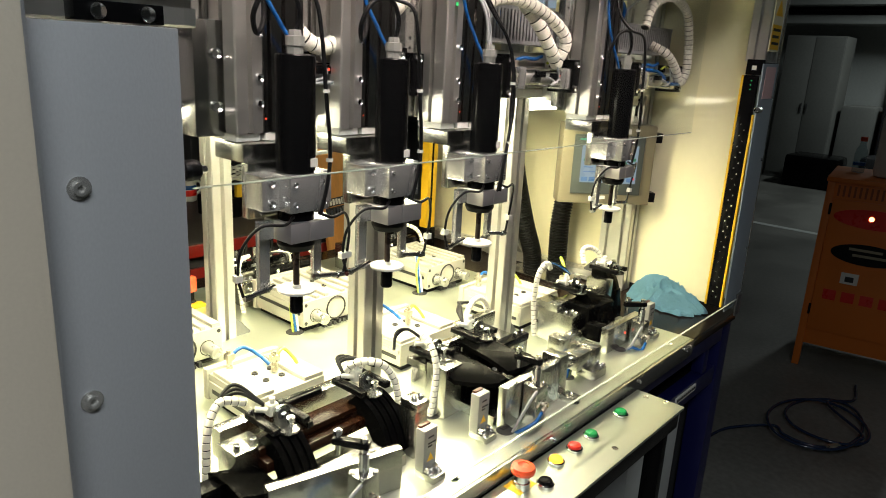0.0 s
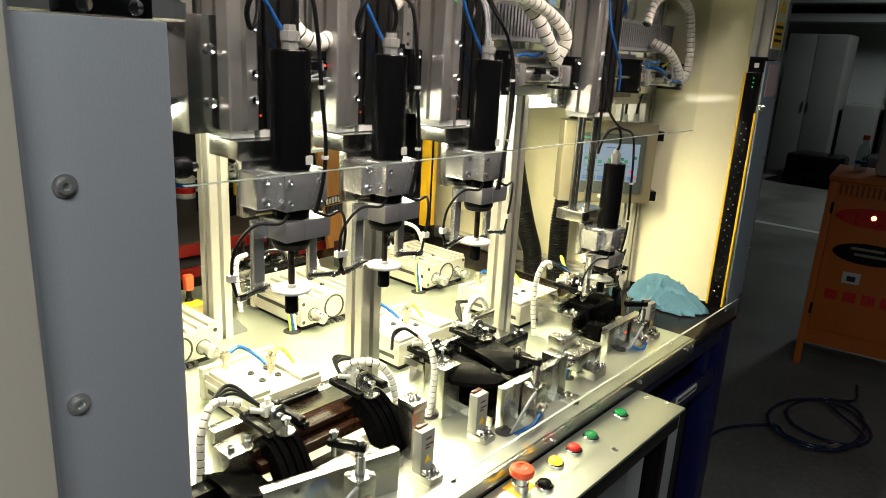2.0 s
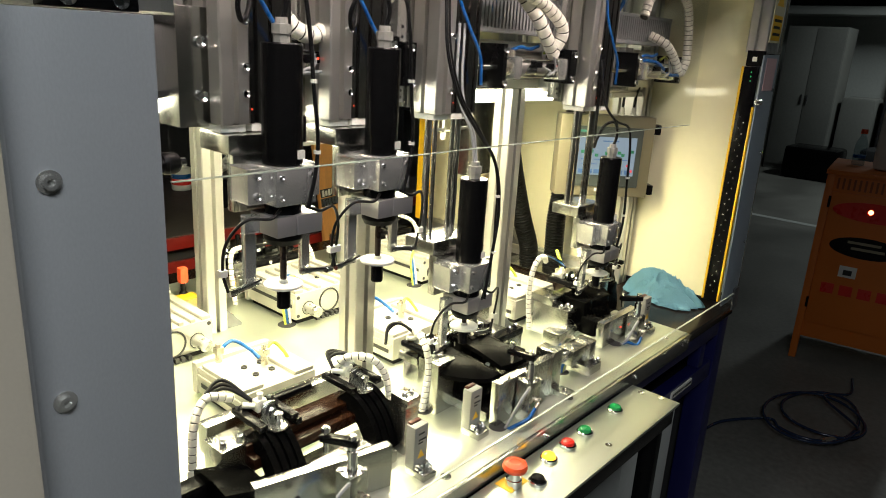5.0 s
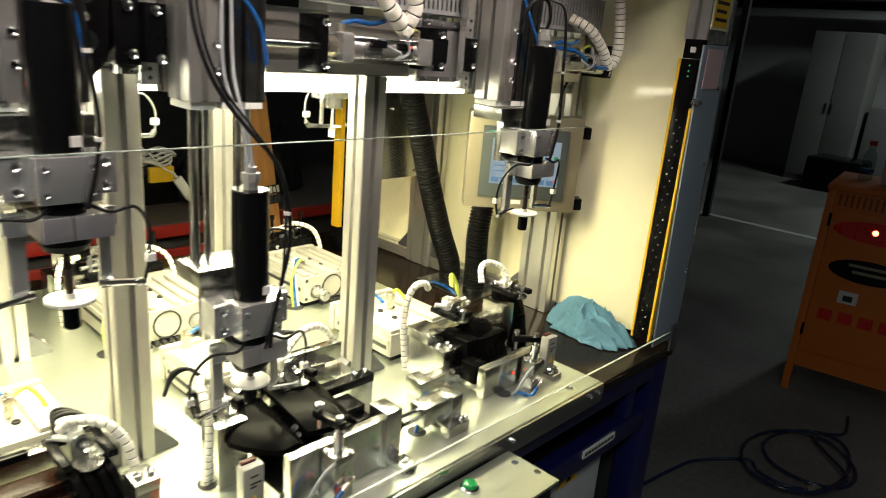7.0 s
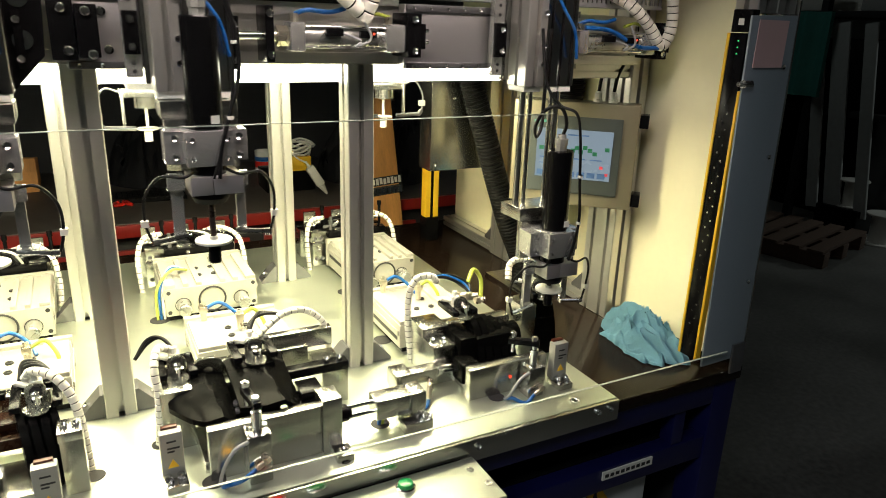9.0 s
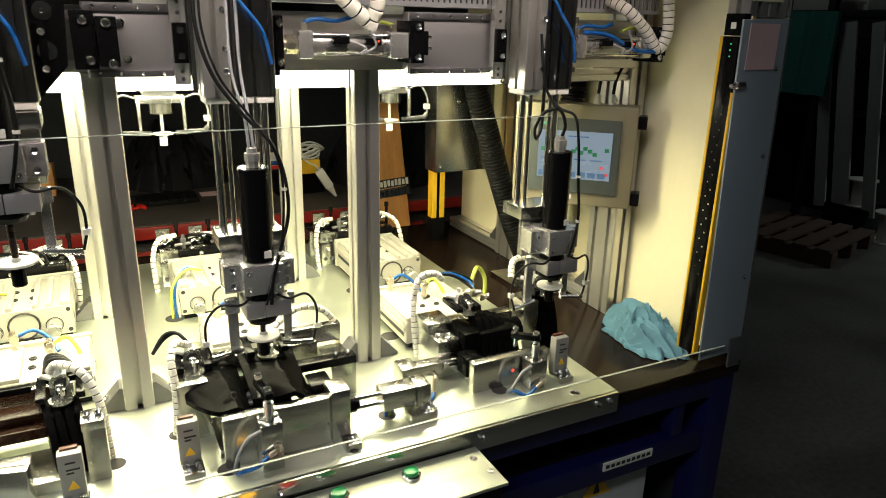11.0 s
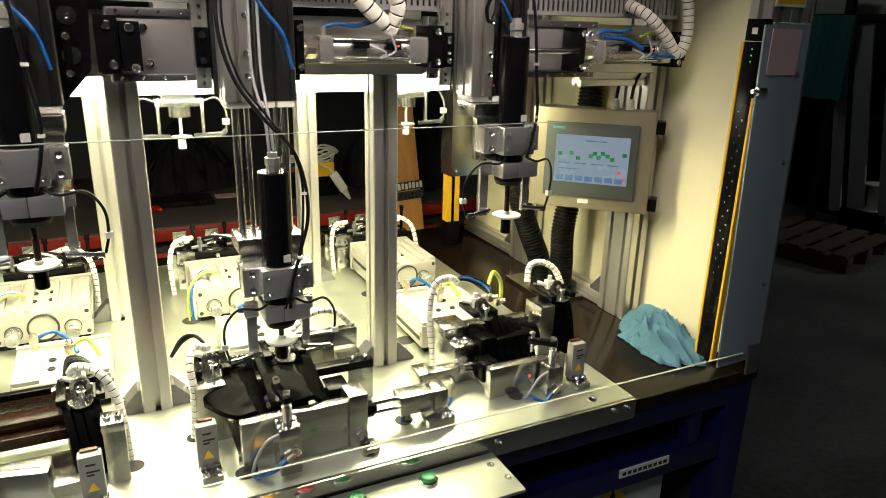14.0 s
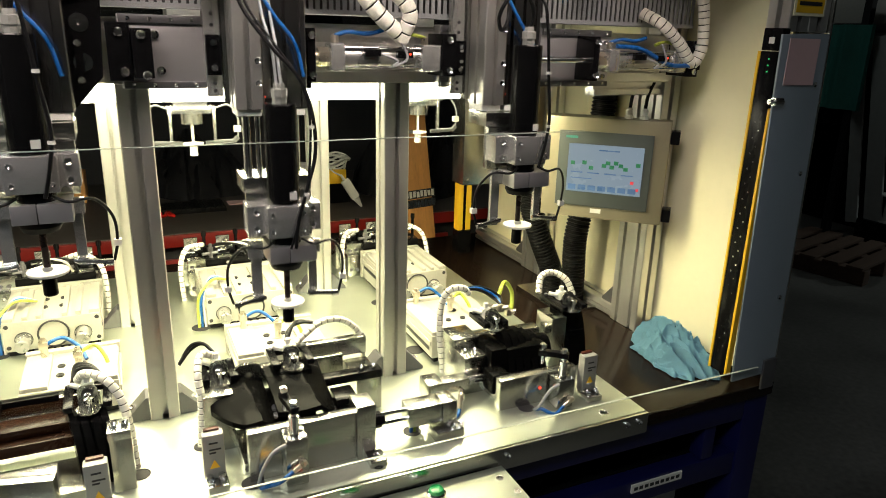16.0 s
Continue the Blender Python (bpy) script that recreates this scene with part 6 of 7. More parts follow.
# ---- cloth ----
def crumple(name, x0, x1, y0, y1, z0, h, m, label, cat, seed, n=60, fold=1.9):
    """A heaped cloth: a dome cut by sharp folds, with an uneven rim that lies down."""
    bm = BM()
    V = []
    for i in range(n + 1):
        row = []
        for j in range(n + 1):
            u, v = 2 * i / n - 1, 2 * j / n - 1
            ang = math.atan2(v, u)
            rim = 0.86 + 0.16 * noise.noise(Vector((math.cos(ang) * 1.4, math.sin(ang) * 1.4, seed)))
            r = max(abs(u), abs(v))
            L_ = math.hypot(u, v) or 1
            k = r / L_ * rim
            px, py = u * k, v * k
            d = max(0.0, 1 - (r ** 2.4))
            q = Vector((px * fold + seed, py * fold, seed * 0.7))
            warp = Vector((noise.noise(q * 0.9), noise.noise(q * 0.9 + Vector((5, 2, 1))), 0)) * 0.7
            f1 = abs(noise.noise(q * 1.25 + warp))
            f2 = abs(noise.noise(q * 2.4 + warp * 1.3 + Vector((3, 1, 0))))
            c1, c2 = max(0.0, 1 - f1 / 0.16), max(0.0, 1 - f2 / 0.14)
            low = noise.noise(q * 0.8 + Vector((9, 4, 2)))
            z = d ** 0.5 * (0.80 + 0.9 * low - 0.85 * c1 * c1 - 0.45 * c2) + 0.10 * d ** 0.4
            row.append(bm.verts.new(((x0 + x1) / 2 + px * (x1 - x0) / 2, (y0 + y1) / 2 + py * (y1 - y0) / 2, z0 + 0.0015 + max(0.0, z) * h)))
        V.append(row)
    for i in range(n):
        for j in range(n):
            bm.faces.new((V[i][j], V[i + 1][j], V[i + 1][j + 1], V[i][j + 1]))
    bmesh.ops.solidify(bm, geom=bm.faces[:], thickness=-0.0012)
    return solid(name, bm, m, label, cat)
def crumpled_cloth(x0, x1, y0, y1, z0, h, seed, n=110):
    """A cloth dropped in a long heap: ridges run along it, the rim is uneven and the near end tapers to a thin tail."""
    bm = BM()
    V = []
    for i in range(n + 1):
        row = []
        for j in range(n + 1):
            u, v = 2 * i / n - 1, 2 * j / n - 1
            r = max(abs(u), abs(v))
            k = r / (math.hypot(u, v) or 1)
            ang = math.atan2(v, u)
            rim = 0.80 + 0.28 * noise.noise(Vector((math.cos(ang) * 1.9, math.sin(ang) * 1.9, seed))) + 0.10 * noise.noise(Vector((math.cos(ang) * 6, math.sin(ang) * 6, seed)))
            px, py = u * k * rim, v * k * rim
            along = py + 0.35 * px
            heap = max(0.0, 1 - r ** 2.2) ** 0.55 * (0.72 + 0.34 * math.sin(1.9 * along + 0.7))
            q = Vector((px * 3.6 + 0.6 * py, py * 1.5, seed))
            warp = Vector((noise.noise(q * 0.8), noise.noise(q * 0.8 + Vector((7, 3, 1))), 0)) * 0.8
            ridge = 1 - abs(noise.noise(q * 1.3 + warp)) * 3.2
            fine = 1 - abs(noise.noise(q * 3.1 + warp * 1.5 + Vector((2, 5, 0)))) * 3.0
            z = heap * (0.44 + 0.56 * ridge + 0.18 * fine)
            drift = 0.05 * noise.noise(q * 1.7 + Vector((4, 4, 4)))
            row.append(bm.verts.new(((x0 + x1) / 2 + (px + drift) * (x1 - x0) / 2, (y0 + y1) / 2 + (py + drift) * (y1 - y0) / 2, z0 + 0.002 + max(0.0, z) * h)))
        V.append(row)
    for i in range(n):
        for j in range(n):
            bm.faces.new((V[i][j], V[i + 1][j], V[i + 1][j + 1], V[i][j + 1]))
    bmesh.ops.solidify(bm, geom=bm.faces[:], thickness=-0.0012)
    return solid("cloth", bm, CLOTH, "crumpled light blue cleaning cloth on the dark bench", "cloth")
crumpled_cloth(0.405, 0.550, 0.025, 0.285, 0.9145, 0.070, 3.3)

# ---- knob and bits by the left cover ----
kb = thing("knob", "black round knob with steel screw on the cover edge", "knob")
bm = BM(); lathe(bm, [(0.008, -0.007), (0.0095, -0.004), (0.0095, 0.004), (0.008, 0.007)], (-0.952, 0.02, 1.428), "x", 20)
part("grip", bm, RUBBER, kb)
bm = BM(); cyl(bm, (-0.9695, 0.02, 1.428), (-0.938, 0.02, 1.428), 0.004, seg=10)
part("screw", bm, STEEL, kb)

# ---- rear workbench ----
rb = thing("rear_workbench", "dark workbench with a red front edge behind the machine", "workbench")
bm = BM(); box(bm, -2.4, 1.555, 0.845, 1.3, 2.45, 0.88, 0.003)
part("worktop", bm, BENCHTOP, rb)
bm = BM(); box(bm, -2.4, 1.540, 0.836, 1.3, 1.5545, 0.878, 0.003)
part("edge", bm, DKRED, rb, "red front edge")
bm = BM(); box(bm, -2.4, 1.60, 0.0, 1.3, 2.25, 0.844, 0.003)
part("cabinet", bm, HALLD, rb)
for x in (-1.6, -0.95, -0.3, 0.35):
    bm = BM(); box(bm, x - 0.30, 1.584, 0.45, x + 0.30, 1.5995, 0.78, 0.004)
    part("drawer", bm, DKRED, rb, "red drawer front")
# near-black backdrop sheet that stands for the unlit hall behind
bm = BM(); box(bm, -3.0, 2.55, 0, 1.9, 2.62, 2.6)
solid("dark_backdrop", bm, HALLD, "near-black backdrop standing for the unlit space behind the workbench", "wall", kind="structure")
wp = thing("leaning_plank", "brown wooden plank with a printed band leaning against the workbench", "plank")
bm = BM(); box(bm, -0.13, -0.01, 0.0, 0.0, 0.01, 1.30, 0.003)
part("plank", bm, PLANK, wp)
for z, ink in ((0.958, WPLAST), (0.922, STEEL)):
    bm = BM(); box(bm, -0.128, -0.0135, z - 0.004, 0.013, -0.0105, z + 0.028)
    band = part("band", bm, INK_SHADE, wp, "black printed band")
    for k in range(9):
        bm = BM(); box(bm, -0.122 + 0.0148 * k, -0.0155, z + 0.002 * (k % 2), -0.112 + 0.0148 * k, -0.0137, z + 0.024 - 0.003 * (k % 3 == 1))
        part("bar", bm, ink, band)
wp.matrix_world = pose(0.617, 1.435, 0.003, -6, -4.2, 0)
mug = thing("mug", "white mug with a red and blue print on the workbench", "mug")
bm = BM(); lathe(bm, [(0.036, 0.8805), (0.040, 0.884), (0.040, 0.974), (0.037, 0.974), (0.036, 0.89)], (0.055, 1.93, 0), seg=24)
part("cup", bm, WPLAST, mug)
bm = BM(); lathe(bm, [(0.0404, 0.905), (0.0406, 0.906), (0.0406, 0.93), (0.0404, 0.931)], (0.055, 1.93, 0), seg=24)
part("print", bm, RED, mug)
bm = BM(); lathe(bm, [(0.0404, 0.932), (0.0406, 0.933), (0.0406, 0.95), (0.0404, 0.951)], (0.055, 1.93, 0), seg=24)
part("print", bm, AIRBLUE, mug)
bm = BM(); tube(bm, [(0.094, 1.93, 0.96), (0.118, 1.93, 0.955), (0.122, 1.93, 0.925), (0.094, 1.93, 0.90)], 0.005, 8)
part("handle", bm, WPLAST, mug)
mug.matrix_world = pose(0.15, 0.26, 0)
bm = BM(); box(bm, -0.150, 1.90, 0.8805, -0.060, 1.965, 0.8825)
solid("paper_slip", bm, PAPER, "pink paper slip on the dark workbench", "paper")
sc_ = thing("scissors", "red handled scissors on the workbench", "scissors")
for s in (-1, 1):
    bm = BM(); tube(bm, [(-0.47 + s * 0.004, 1.50, 0.888), (-0.48 + s * 0.022, 1.47, 0.888), (-0.475 + s * 0.025, 1.44, 0.888), (-0.47 + s * 0.006, 1.455, 0.888), (-0.47 + s * 0.004, 1.49, 0.888)], 0.006, 8)
    part("handle", bm, RED, sc_)
    bm = BM(); box(bm, -0.472 + s * 0.004, 1.50, 0.885, -0.466 + s * 0.004, 1.60, 0.888)
    part("blade", bm, STEEL, sc_)
sc_.matrix_world = pose(0.09, 0.33, 0)
kbd = thing("keyboard", "black computer keyboard on the workbench", "keyboard")
bm = BM(); box(bm, -0.45, 1.56, 0.8805, -0.20, 1.70, 0.893, 0.003)
part("base", bm, BLACK, kbd)
bm = BM()
for i in range(14):
    for j in range(5):
        box(bm, -0.445 + i * 0.0172, 1.565 + j * 0.026, 0.893, -0.431 + i * 0.0172, 1.587 + j * 0.026, 0.899)
tagged(part("keys", bm, RUBBER, kbd), kind="stuff")
kbd.matrix_world = pose(0.03, 0.25, 0)
cbd = thing("cardboard_box", "open brown cardboard box on the workbench", "box")
bm = BM(); box(bm, -0.769, 2.10, 0.8805, -0.649, 2.28, 0.979, 0.002)
part("carton", bm, PLANK, cbd)
bm = BM(); box(bm, -0.769, 2.085, 0.959, -0.649, 2.099, 1.009)
part("flap", bm, PLANK, cbd)
ph = thing("multimeter", "grey handheld meter with dark display on the workbench", "meter")
bm = BM(); box(bm, -0.72, 1.47, 0.8805, -0.66, 1.56, 0.91, 0.006)
part("case", bm, WPLAST, ph)
bm = BM(); box(bm, -0.712, 1.50, 0.9105, -0.668, 1.545, 0.912)
part("display", bm, BLACK, ph)
ph.matrix_world = pose(-0.045, 0.36, 0)
tape = thing("tape_coil", "grey cable coil with a yellow tag on the workbench", "cable coil")
bm = BM()
for k in range(6):
    tube(bm, [(0.16 + 0.06 * math.cos(a) + 0.004 * k, 1.85 + 0.03 * math.sin(a), 1.02 + 0.008 * k + 0.012 * math.sin(2 * a + k)) for a in [j * 0.7 for j in range(10)]], 0.004, 6, 4)
part("coil", bm, WPLAST, tape)
bm = BM(); box(bm, 0.12, 1.80, 0.96, 0.21, 1.82, 1.015, 0.003)
part("tag", bm, YELLOW, tape)
tape.matrix_world = pose(0.085, 0, 0)
bm = BM(); box(bm, 0.12, 1.80, 0.8805, 0.31, 1.95, 0.959, 0.004)
solid("black_case", bm, BLACK, "black equipment case on the workbench", "case")
gun = thing("cable_plug", "white plug connector hanging on a cable over the workbench", "plug")
bm = BM(); box(bm, -0.017, -0.01, -0.035, 0.017, 0.01, 0.05, 0.006); cyl(bm, (0, 0, -0.035), (0, 0, -0.078), 0.014, 0.004, seg=12); cyl(bm, (0, 0, 0.05), (0, 0, 0.075), 0.006, 0.004, seg=10)
part("body", bm, WPLAST, gun)
bm = BM(); tube(bm, [(0, 0, 0.07), (-0.02, 0.0, 0.11), (-0.02, 0.05, 0.16), (0.0, 0.20, 0.17)], 0.003, 8)
part("cable", bm, WPLAST, gun)
gun.matrix_world = pose(0.283, 1.70, 0.952, 0, -32, 0)
for x0, x1, y0, y1, h, sd in ((-0.45, 0.02, 1.97, 2.42, 0.22, 4), (0.35, 0.95, 1.70, 2.2, 0.30, 7), (-1.5, -0.95, 1.6, 2.2, 0.22, 5)):
    crumple("black_cover", x0, x1, y0, y1, 0.8805, h, FABRIC, "black fabric cover heaped on the workbench", "cover", sd, 30)
# small tools on the rear of the plate
tl = thing("screwdriver_bit_holder", "red and yellow hand tool standing on the bench", "tool")
bm = BM(); lathe(bm, [(0.010, 0.9145), (0.010, 0.935), (0.006, 0.94), (0.006, 0.96)], (-0.50, 0.93, 0), seg=14)
part("shaft", bm, RUBBER, tl)
bm = BM(); box(bm, -0.510, 0.920, 0.96, -0.490, 0.940, 0.998, 0.004)
part("head", bm, ESTOP, tl)
bm = BM(); box(bm, -0.53, 0.90, 0.9255, -0.48, 0.925, 0.934, 0.002)
part("grip", bm, YELLOW, tl)
tl.matrix_world = pose(0.03, 0, 0)
# machine in the black behind: small panel lamps on the backdrop
pn = thing("switch_panel", "dark switch panel with tiny lamps on the backdrop", "panel")
bm = BM(); box(bm, 0.05, 2.50, 1.25, 0.50, 2.549, 1.75, 0.004)
part("plate", bm, BLACK, pn)
for k in range(12):
    bm = BM(); cyl(bm, (0.08 + 0.07 * (k % 6), 2.50, 1.36 + 0.08 * (k // 6) + 0.02 * (k % 3)), (0.08 + 0.07 * (k % 6), 2.496, 1.36 + 0.08 * (k // 6) + 0.02 * (k % 3)), 0.004, seg=8)
    part("knob", bm, WPLAST if k % 4 else RED, pn)

# ---- hall on the right: charger, hose coil, pallet, spools, far shelves ----
oc = thing("charger_cabinet", "orange steel charger cabinet standing on the hall floor", "cabinet", at=pose(2.71, 0.28, 0, 0, 0, 8))
bm = BM(); box(bm, 0.0, -0.62, 0.13, 0.55, 0.0, 1.018, 0.006)
part("body", bm, ORANGE, oc)
bm = BM(); box(bm, -0.012, -0.63, 1.0185, 0.56, 0.012, 1.043, 0.004)
part("top", bm, ORANGE, oc)
for y in (-0.03, -0.62):
    bm = BM(); box(bm, -0.012, y, 0.0, 0.05, y + 0.035, 1.018, 0.003)
    part("leg", bm, ORANGE, oc)
bm = BM(); box(bm, -0.010, -0.585, 0.22, -0.0005, -0.032, 0.935, 0.004)
dr = part("door", bm, ORANGE, oc)
# raised strips in darkened orange, for the shade in the vent slots
for k in range(22):
    bm = BM(); box(bm, -0.004, -0.57 + k * 0.0245, 0.95, 0.0, -0.56 + k * 0.0245, 1.006)
    part("vent_slot_shade", bm, ORDARK, oc)
bm = BM()
def oval(bm, cy, cz, ry, rz, x0, x1):
    prism(bm, [(cy + ry * math.cos(a), cz + rz * math.sin(a)) for a in [2 * math.pi * k / 36 for k in range(36)]], x0, x1, "x")
oval(bm, -0.24, 0.85, 0.19, 0.05, -0.0125, -0.0105)
cp = part("control_field", bm, RED, dr, "reddish oval control field")
bm = BM(); oval(bm, -0.22, 0.855, 0.012, 0.012, -0.0142, -0.0128)
part("lamp", bm, mat("charger_lamp", (0.8, 0.3, 0.1), 0.3, emit=(1.0, 0.35, 0.12), power=6), cp, "glowing indicator lamp")
bm = BM(); oval(bm, -0.235, 0.665, 0.165, 0.055, -0.0122, -0.0105)
ov = part("badge", bm, BLACK, dr, "black oval badge")
for a, b, z in ((-0.30, -0.15, 0.682), (-0.32, -0.17, 0.652)):
    bm = BM(); box(bm, -0.0132, a, z, -0.0124, b, z + 0.014)
    part("text_bar", bm, HMIBOX, ov)
bm = BM(); box(bm, -0.0122, -0.22, 0.50, -0.0104, -0.14, 0.56)
pl_ = part("plug_label", bm, WPLAST, dr)
bm = BM(); box(bm, -0.0130, -0.20, 0.512, -0.0124, -0.16, 0.54)
part("pictogram", bm, INK_SHADE, pl_)
for k in range(5):
    bm = BM(); box(bm, -0.0116, -0.135 - k * 0.085, 0.40, -0.0104, -0.075 - k * 0.085, 0.455)
    part("text_bar", bm, RED, dr, "red lettering bar")
for z in (0.88, 0.33):
    bm = BM(); box(bm, -0.014, -0.034, z - 0.03, -0.004, -0.022, z + 0.03, 0.002)
    part("hinge", bm, BLACK, dr)
jc = thing("jerrycan", "translucent white plastic canister on the charger cabinet", "canister")
bm = BM(); box(bm, 2.70, -0.28, 1.1005, 2.90, 0.055, 1.44, 0.035)
part("body", bm, WPLAST, jc)
bm = BM(); cyl(bm, (2.80, -0.06, 1.438), (2.80, -0.06, 1.48), 0.03, seg=20)
part("cap", bm, BLACK, jc)
bt = thing("bottle", "clear plastic water bottle with a red cap on the charger cabinet", "bottle")
bm = BM(); lathe(bm, [(0.028, 1.1005), (0.031, 1.105), (0.031, 1.20), (0.027, 1.225), (0.015, 1.25), (0.014, 1.268)], (2.86, 0.145, 0), seg=20)
b_ = part("body", bm, clear("bottle_plastic", (0.72, 0.78, 0.80), 0.05), bt)
bm = BM(); cyl(bm, (2.86, 0.145, 1.2685), (2.86, 0.145, 1.292), 0.017, seg=16)
part("cap", bm, ESTOP, bt, "red cap")
bm = BM(); lathe(bm, [(0.0314, 1.14), (0.0316, 1.141), (0.0316, 1.155), (0.0314, 1.156)], (2.86, 0.145, 0), seg=20)
part("label_band", bm, AIRBLUE, bt)

jc.matrix_world = pose(0.19, 0.08, -0.057)
bt.matrix_world = pose(0.19, 0.08, -0.057)

# coil of air hose on the floor
co = thing("hose_coil", "dark blue air hose lying in loops on the concrete", "hose")
pts = []
cx, cy = 2.03, -0.03
for k in range(44):
    a = 0.35 * k + 2.4
    rx, ry = 0.235 + 0.035 * math.sin(k * 0.21), 0.175 + 0.02 * math.cos(k * 0.33)
    pts.append((cx + 0.05 * math.sin(k * 0.11) + rx * math.cos(a), cy + 0.03 * math.cos(k * 0.17) + ry * math.sin(a), 0.011 + 0.012 * (k / 18)))
pts = [(1.35, 0.33, 0.010), (1.55, 0.30, 0.010), (1.69, 0.262, 0.010)] + pts + [(2.25, 0.0, 0.03), (2.42, -0.08, 0.012), (2.62, -0.05, 0.010)]
bm = BM(); tube(bm, pts, 0.0065, 10, 6)
part("hose", bm, mat("dark_blue_hose", (0.012, 0.022, 0.05), 0.18, 0.0, 0.1, 30), co)
bm = BM(); cyl(bm, (1.82, -0.10, 0.016), (1.90, -0.14, 0.016), 0.012, seg=12)
part("coupling", bm, BRASS, co)

# pallet
pa = thing("pallet", "worn dark wooden pallet on the concrete floor", "pallet", at=pose(4.20, 2.38, 0, 0, 0, 14))
for k in range(5):
    bm = BM(); box(bm, -0.42, -0.36 + k * 0.155, 0.105, 0.42, -0.255 + k * 0.155, 0.127, 0.002)
    part("deck_board", bm, WOOD, pa)
for x in (-0.40, -0.05, 0.30):
    bm = BM(); box(bm, x, -0.37, 0.022, x + 0.10, 0.37, 0.1045, 0.003)
    part("bearer", bm, WOOD, pa)
    bm = BM(); box(bm, x, -0.37, 0.0, x + 0.10, 0.37, 0.0215, 0.002)
    part("bottom_board", bm, WOOD, pa)


def spool(x, y, z, r=0.11, h=0.22):
    t = thing("cable_spool", "empty cream plastic cable spool", "spool", "cable spools", at=pose(x, y, z))
    for z0 in (0.0, h - 0.012):
        bm = BM(); lathe(bm, [(r, z0), (r + 0.002, z0 + 0.006), (r, z0 + 0.012), (0.03, z0 + 0.012)], seg=28)
        part("flange", bm, WPLAST, t)
    bm = BM(); lathe(bm, [(r * 0.62, 0.0122), (r * 0.62, h - 0.0122)], seg=24)
    part("drum", bm, WPLAST, t)
spool(5.02, 2.50, 0.2005); spool(4.90, 2.15, 0.0, 0.12, 0.24)
bm = BM(); box(bm, 4.88, 2.34, 0, 5.25, 2.70, 0.20, 0.01)
solid("black_crate", bm, BLACK, "black plastic crate on the hall floor", "crate")

# dark shelving with a teal tarpaulin
rk = thing("storage_rack", "dark steel storage rack with covered goods", "rack")
for x, y in ((4.9, 2.95), (4.9, 4.2), (6.2, 2.2), (6.2, 4.2)):
    bm = BM(); box(bm, x, y, 0, x + 0.06, y + 0.06, 2.4, 0.003)
    part("upright", bm, HALLD, rk)
for z in (0.9, 1.66):
    bm = BM(); box(bm, 4.97, 2.3, z, 6.19, 4.25, z + 0.05, 0.003)
    part("shelf", bm, HALLD, rk)
bm = BM(); surface(bm, 4.86, 4.90, 2.86, 3.5, 2, 24, lambda u, v: 1.70, 0.66)
for v in bm.verts:
    v.co.x += 0.03 * math.sin(v.co.y * 28)
tp = part("tarpaulin", bm, TEAL, rk, "teal tarpaulin hanging over the front")
for k, (y, w) in enumerate(((2.30, 0.10), (2.52, 0.14), (2.72, 0.10))):
    bm = BM(); box(bm, -0.01, 0, 0, 0.01, w, 1.5, 0.002, m=pose(4.93, y, 0.15, -9, 0, 0))
    part("leaning_board", bm, HALLW, rk, "grey leaning board")
bm = BM(); box(bm, 5.3, 2.6, 0.0, 6.0, 3.9, 0.9, 0.02)
part("crate", bm, BLACK, rk)
bm = BM(); box(bm, 5.1, 2.4, 0.9505, 5.9, 3.6, 1.5, 0.02)
part("carton", bm, HALLD, rk)
for y, z, w, m in ((2.25, 1.711, 0.5, HALLW), (3.0, 1.711, 0.6, WPLAST), (3.7, 1.711, 0.4, HALLW)):
    bm = BM(); box(bm, 5.0, y, z, 5.6, y + w, z + 0.25, 0.01)
    part("parcel", bm, m, rk)

# far end of the hall: partition wall, lockers, door
fw = thing("far_partition", "pale grey partition wall with doors at the far end", "wall", kind="structure")
bm = BM(); box(bm, 11.2, -3.0, 0, 11.3, 5.0, 2.55)
part("wall", bm, HALLW, fw)
bm = BM(); box(bm, 10.6, -3.0, 2.30, 11.19, 5.0, 2.42, 0.01); box(bm, 10.4, -3.0, 2.55, 11.3, 5.0, 3.3, 0.01)
part("beam", bm, HALLW, fw, "pale concrete beam")
for y0, y1 in ((0.15, 1.05), (-1.2, -0.3)):
    bm = BM(); box(bm, 11.14, y0, 0, 11.198, y1, 2.05, 0.004)
    d_ = part("door", bm, WHITE, fw, "white panel door")
    bm = BM(); box(bm, 11.13, y0 - 0.06, 0, 11.199, y0 - 0.002, 2.11); box(bm, 11.13, y1 + 0.002, 0, 11.199, y1 + 0.06, 2.11)
    part("door_frame", bm, WPLAST, fw)
    bm = BM(); cyl(bm, (11.10, y1 - 0.08, 1.0), (11.14, y1 - 0.08, 1.0), 0.02, seg=12)
    part("handle", bm, DKSTEEL, d_)
bm = BM(); box(bm, 11.05, 1.32, 0, 11.19, 1.44, 2.3, 0.004)
solid("wooden_post", bm, PLANK, "brown wooden post at the far wall", "post")
lk = thing("tall_cupboard", "pale grey tall steel cupboard by the far wall", "cupboard")
bm = BM(); box(bm, 10.12, 1.95, 0.0, 10.7, 2.75, 2.10, 0.01)
part("body", bm, HALLB, lk)
for y0, y1 in ((1.96, 2.346), (2.354, 2.74)):
    bm = BM(); box(bm, 10.10, y0, 0.08, 10.1195, y1, 2.08, 0.004)
    d_ = part("door", bm, HALLB, lk)
    bm = BM(); box(bm, 10.085, (y0 + y1) / 2 + (0.15 if y0 < 2 else -0.17), 1.0, 10.0995, (y0 + y1) / 2 + (0.17 if y0 < 2 else -0.15), 1.14, 0.003)
    part("handle", bm, DKSTEEL, d_)
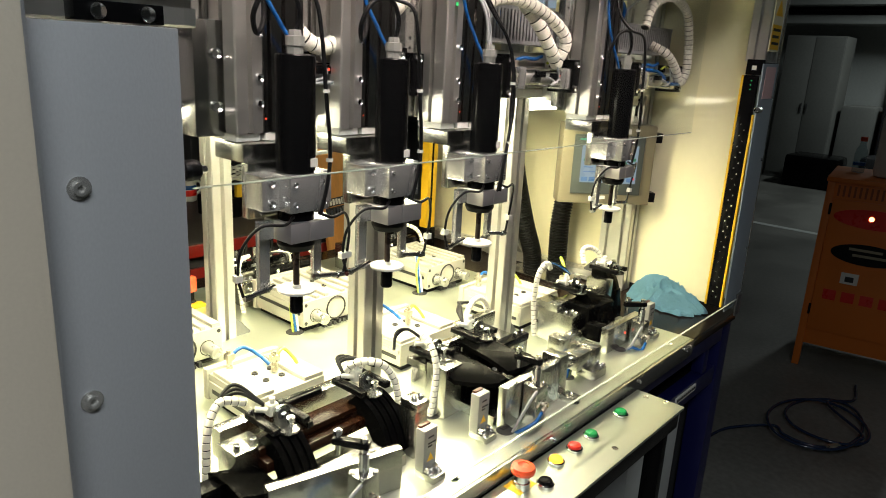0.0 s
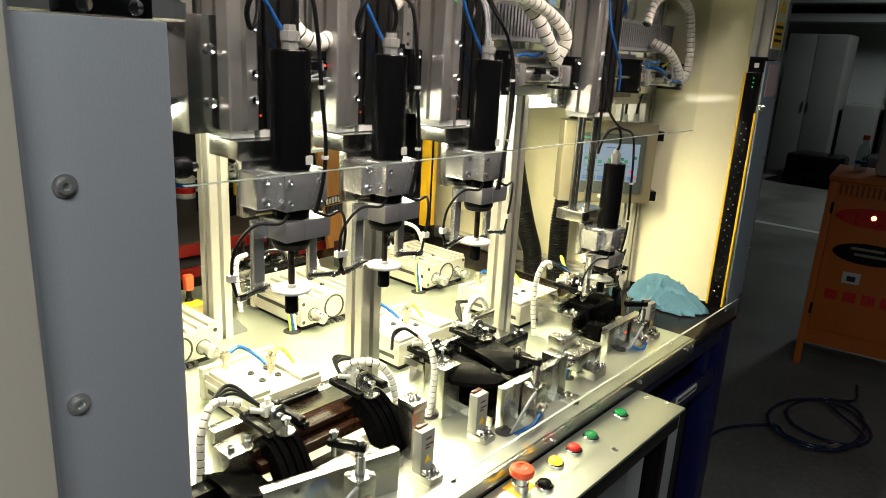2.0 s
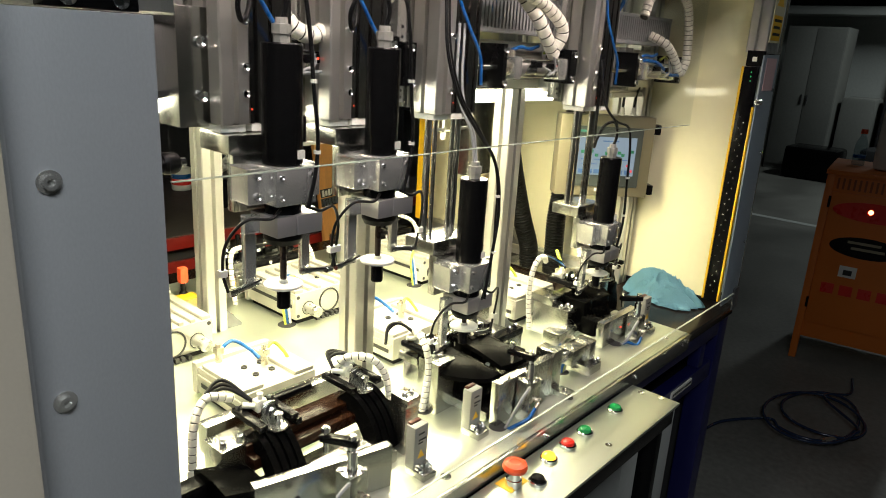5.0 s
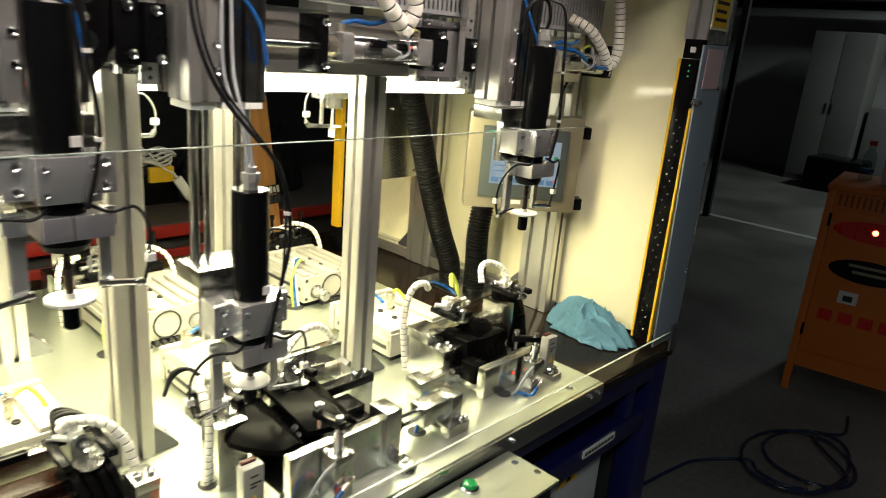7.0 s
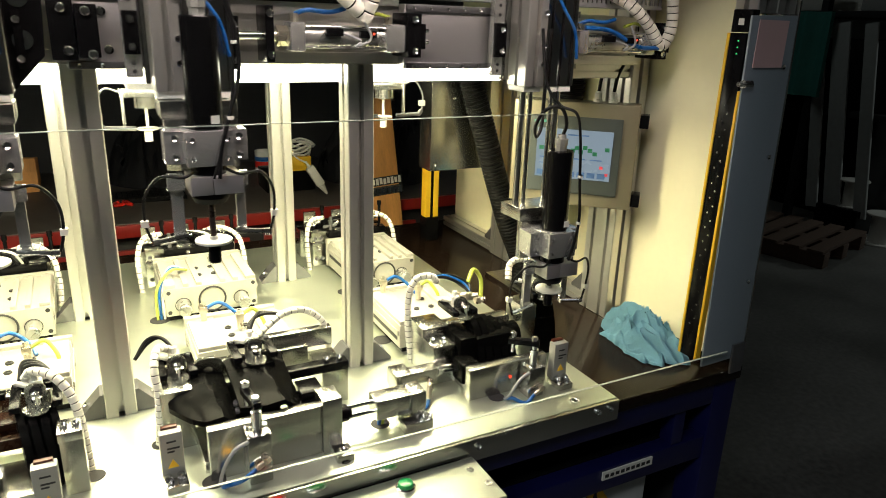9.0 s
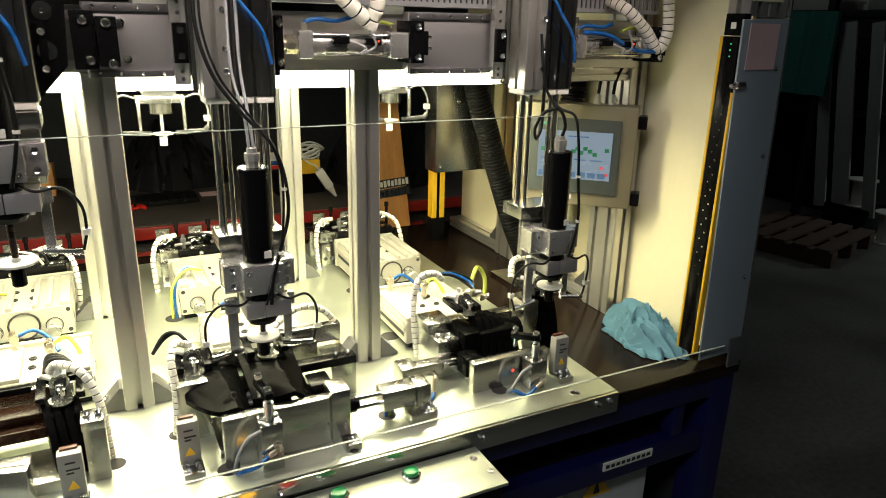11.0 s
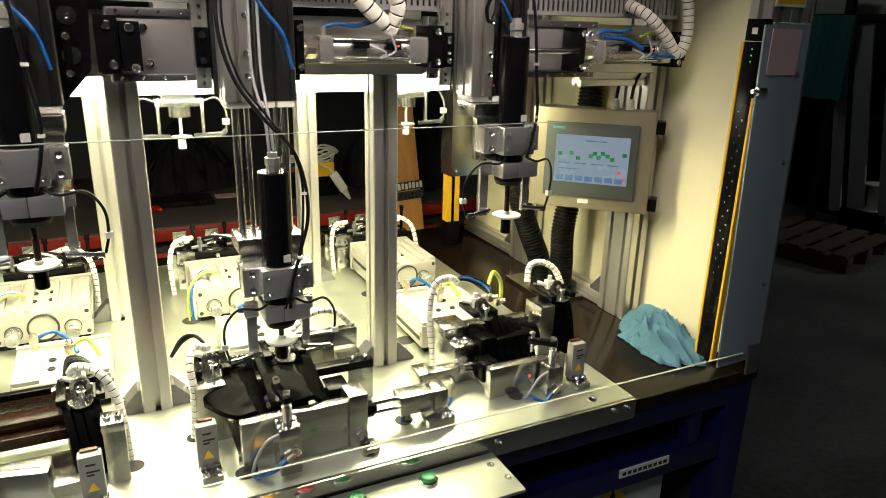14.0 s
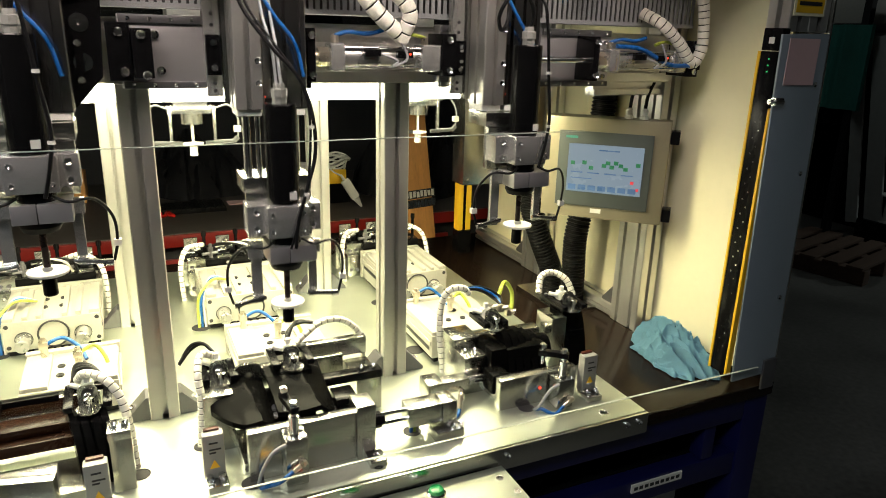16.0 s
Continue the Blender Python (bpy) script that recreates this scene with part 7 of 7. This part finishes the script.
for (x, y, w, h, m, lab_) in ((10.3, 1.45, 0.45, 1.15, HALLB, "grey covered machine by the far wall"), (10.4, 1.02, 0.36, 1.25, HALLD, "dark covered machine by the far wall"), (9.4, 1.6, 0.7, 0.45, BLACK, "black bin bags on the floor"), (9.6, 0.3, 1.1, 0.5, HALLD, "dark low crates on the floor")):
    bm = BM(); box(bm, x, y, 0, x + 0.6, y + w, h, 0.06)
    solid("covered_machine", bm, m, lab_, "goods")
# painted line on the floor
bm = BM(); box(bm, 6.3, -3, 0.0005, 6.4, 5, 0.002)
solid("floor_line", bm, HALLW, "worn pale floor line", "marking", kind="structure")

# ---- motions ----
def motions():
    def drop(thing_slide, rows):
        walk(thing_slide, [(t, pose(0, 0, z)) for t, z in rows])
        # the sprung tool gives way once its nozzle meets the part
        for tool in thing_slide.children:
            if tool.name.split(".")[0] in ("spindle", "disc", "nozzle"):
                walk(tool, [(t, pose(0, 0, max(0.0, -z - 0.156))) for t, z in rows])

    def slide_x(thing_head, rows):
        walk(thing_head, [(t, pose(x, HY, 0)) for t, x in rows])

    drop(heads[2][1], [(0, 0), (2.4, 0), (2.5, -0.006), (2.75, -0.06), (3.0, -0.137), (3.2, -0.165), (3.4, -0.185), (3.6, -0.19), (7.6, -0.19), (7.75, -0.185), (8.0, -0.142), (8.1, -0.108),
                       (8.3, -0.04), (8.5, -0.02), (8.7, -0.012), (8.9, 0), (9.6, 0), (9.8, -0.02), (10.1, -0.11), (10.4, -0.175), (10.6, -0.185), (15.35, -0.185), (15.5, -0.178), (15.75, -0.14), (16.0, -0.082)])
    slide_x(heads[2][0], [(0, -0.397), (8.45, -0.397), (8.7, -0.380), (9.0, -0.346), (9.3, -0.315), (9.5, -0.306), (9.6, -0.305), (16.0, -0.305)])
    drop(heads[3][1], [(0, 0), (0.4, -0.004), (0.5, -0.03), (0.8, -0.122), (1.0, -0.165), (1.2, -0.187), (1.4, -0.192), (5.1, -0.192), (5.3, -0.172), (5.5, -0.127), (5.75, -0.065), (6.0, -0.02), (6.2, 0), (7.55, 0),
                       (7.7, -0.03), (8.0, -0.135), (8.25, -0.185), (8.5, -0.194), (11.15, -0.194), (11.3, -0.188), (11.5, -0.176), (11.75, -0.135), (12.0, -0.088), (12.25, -0.025), (12.4, 0), (16.0, 0)])
    slide_x(heads[3][0], [(0, 0.047), (6.1, 0.047), (6.25, 0.054), (6.5, 0.076), (7.0, 0.147), (7.3, 0.186), (7.5, 0.207), (7.6, 0.215), (12.5, 0.215), (12.7, 0.202), (13.0, 0.167), (13.5, 0.116), (13.8, 0.087), (14.0, 0.077), (14.1, 0.076), (16.0, 0.076)])


motions()
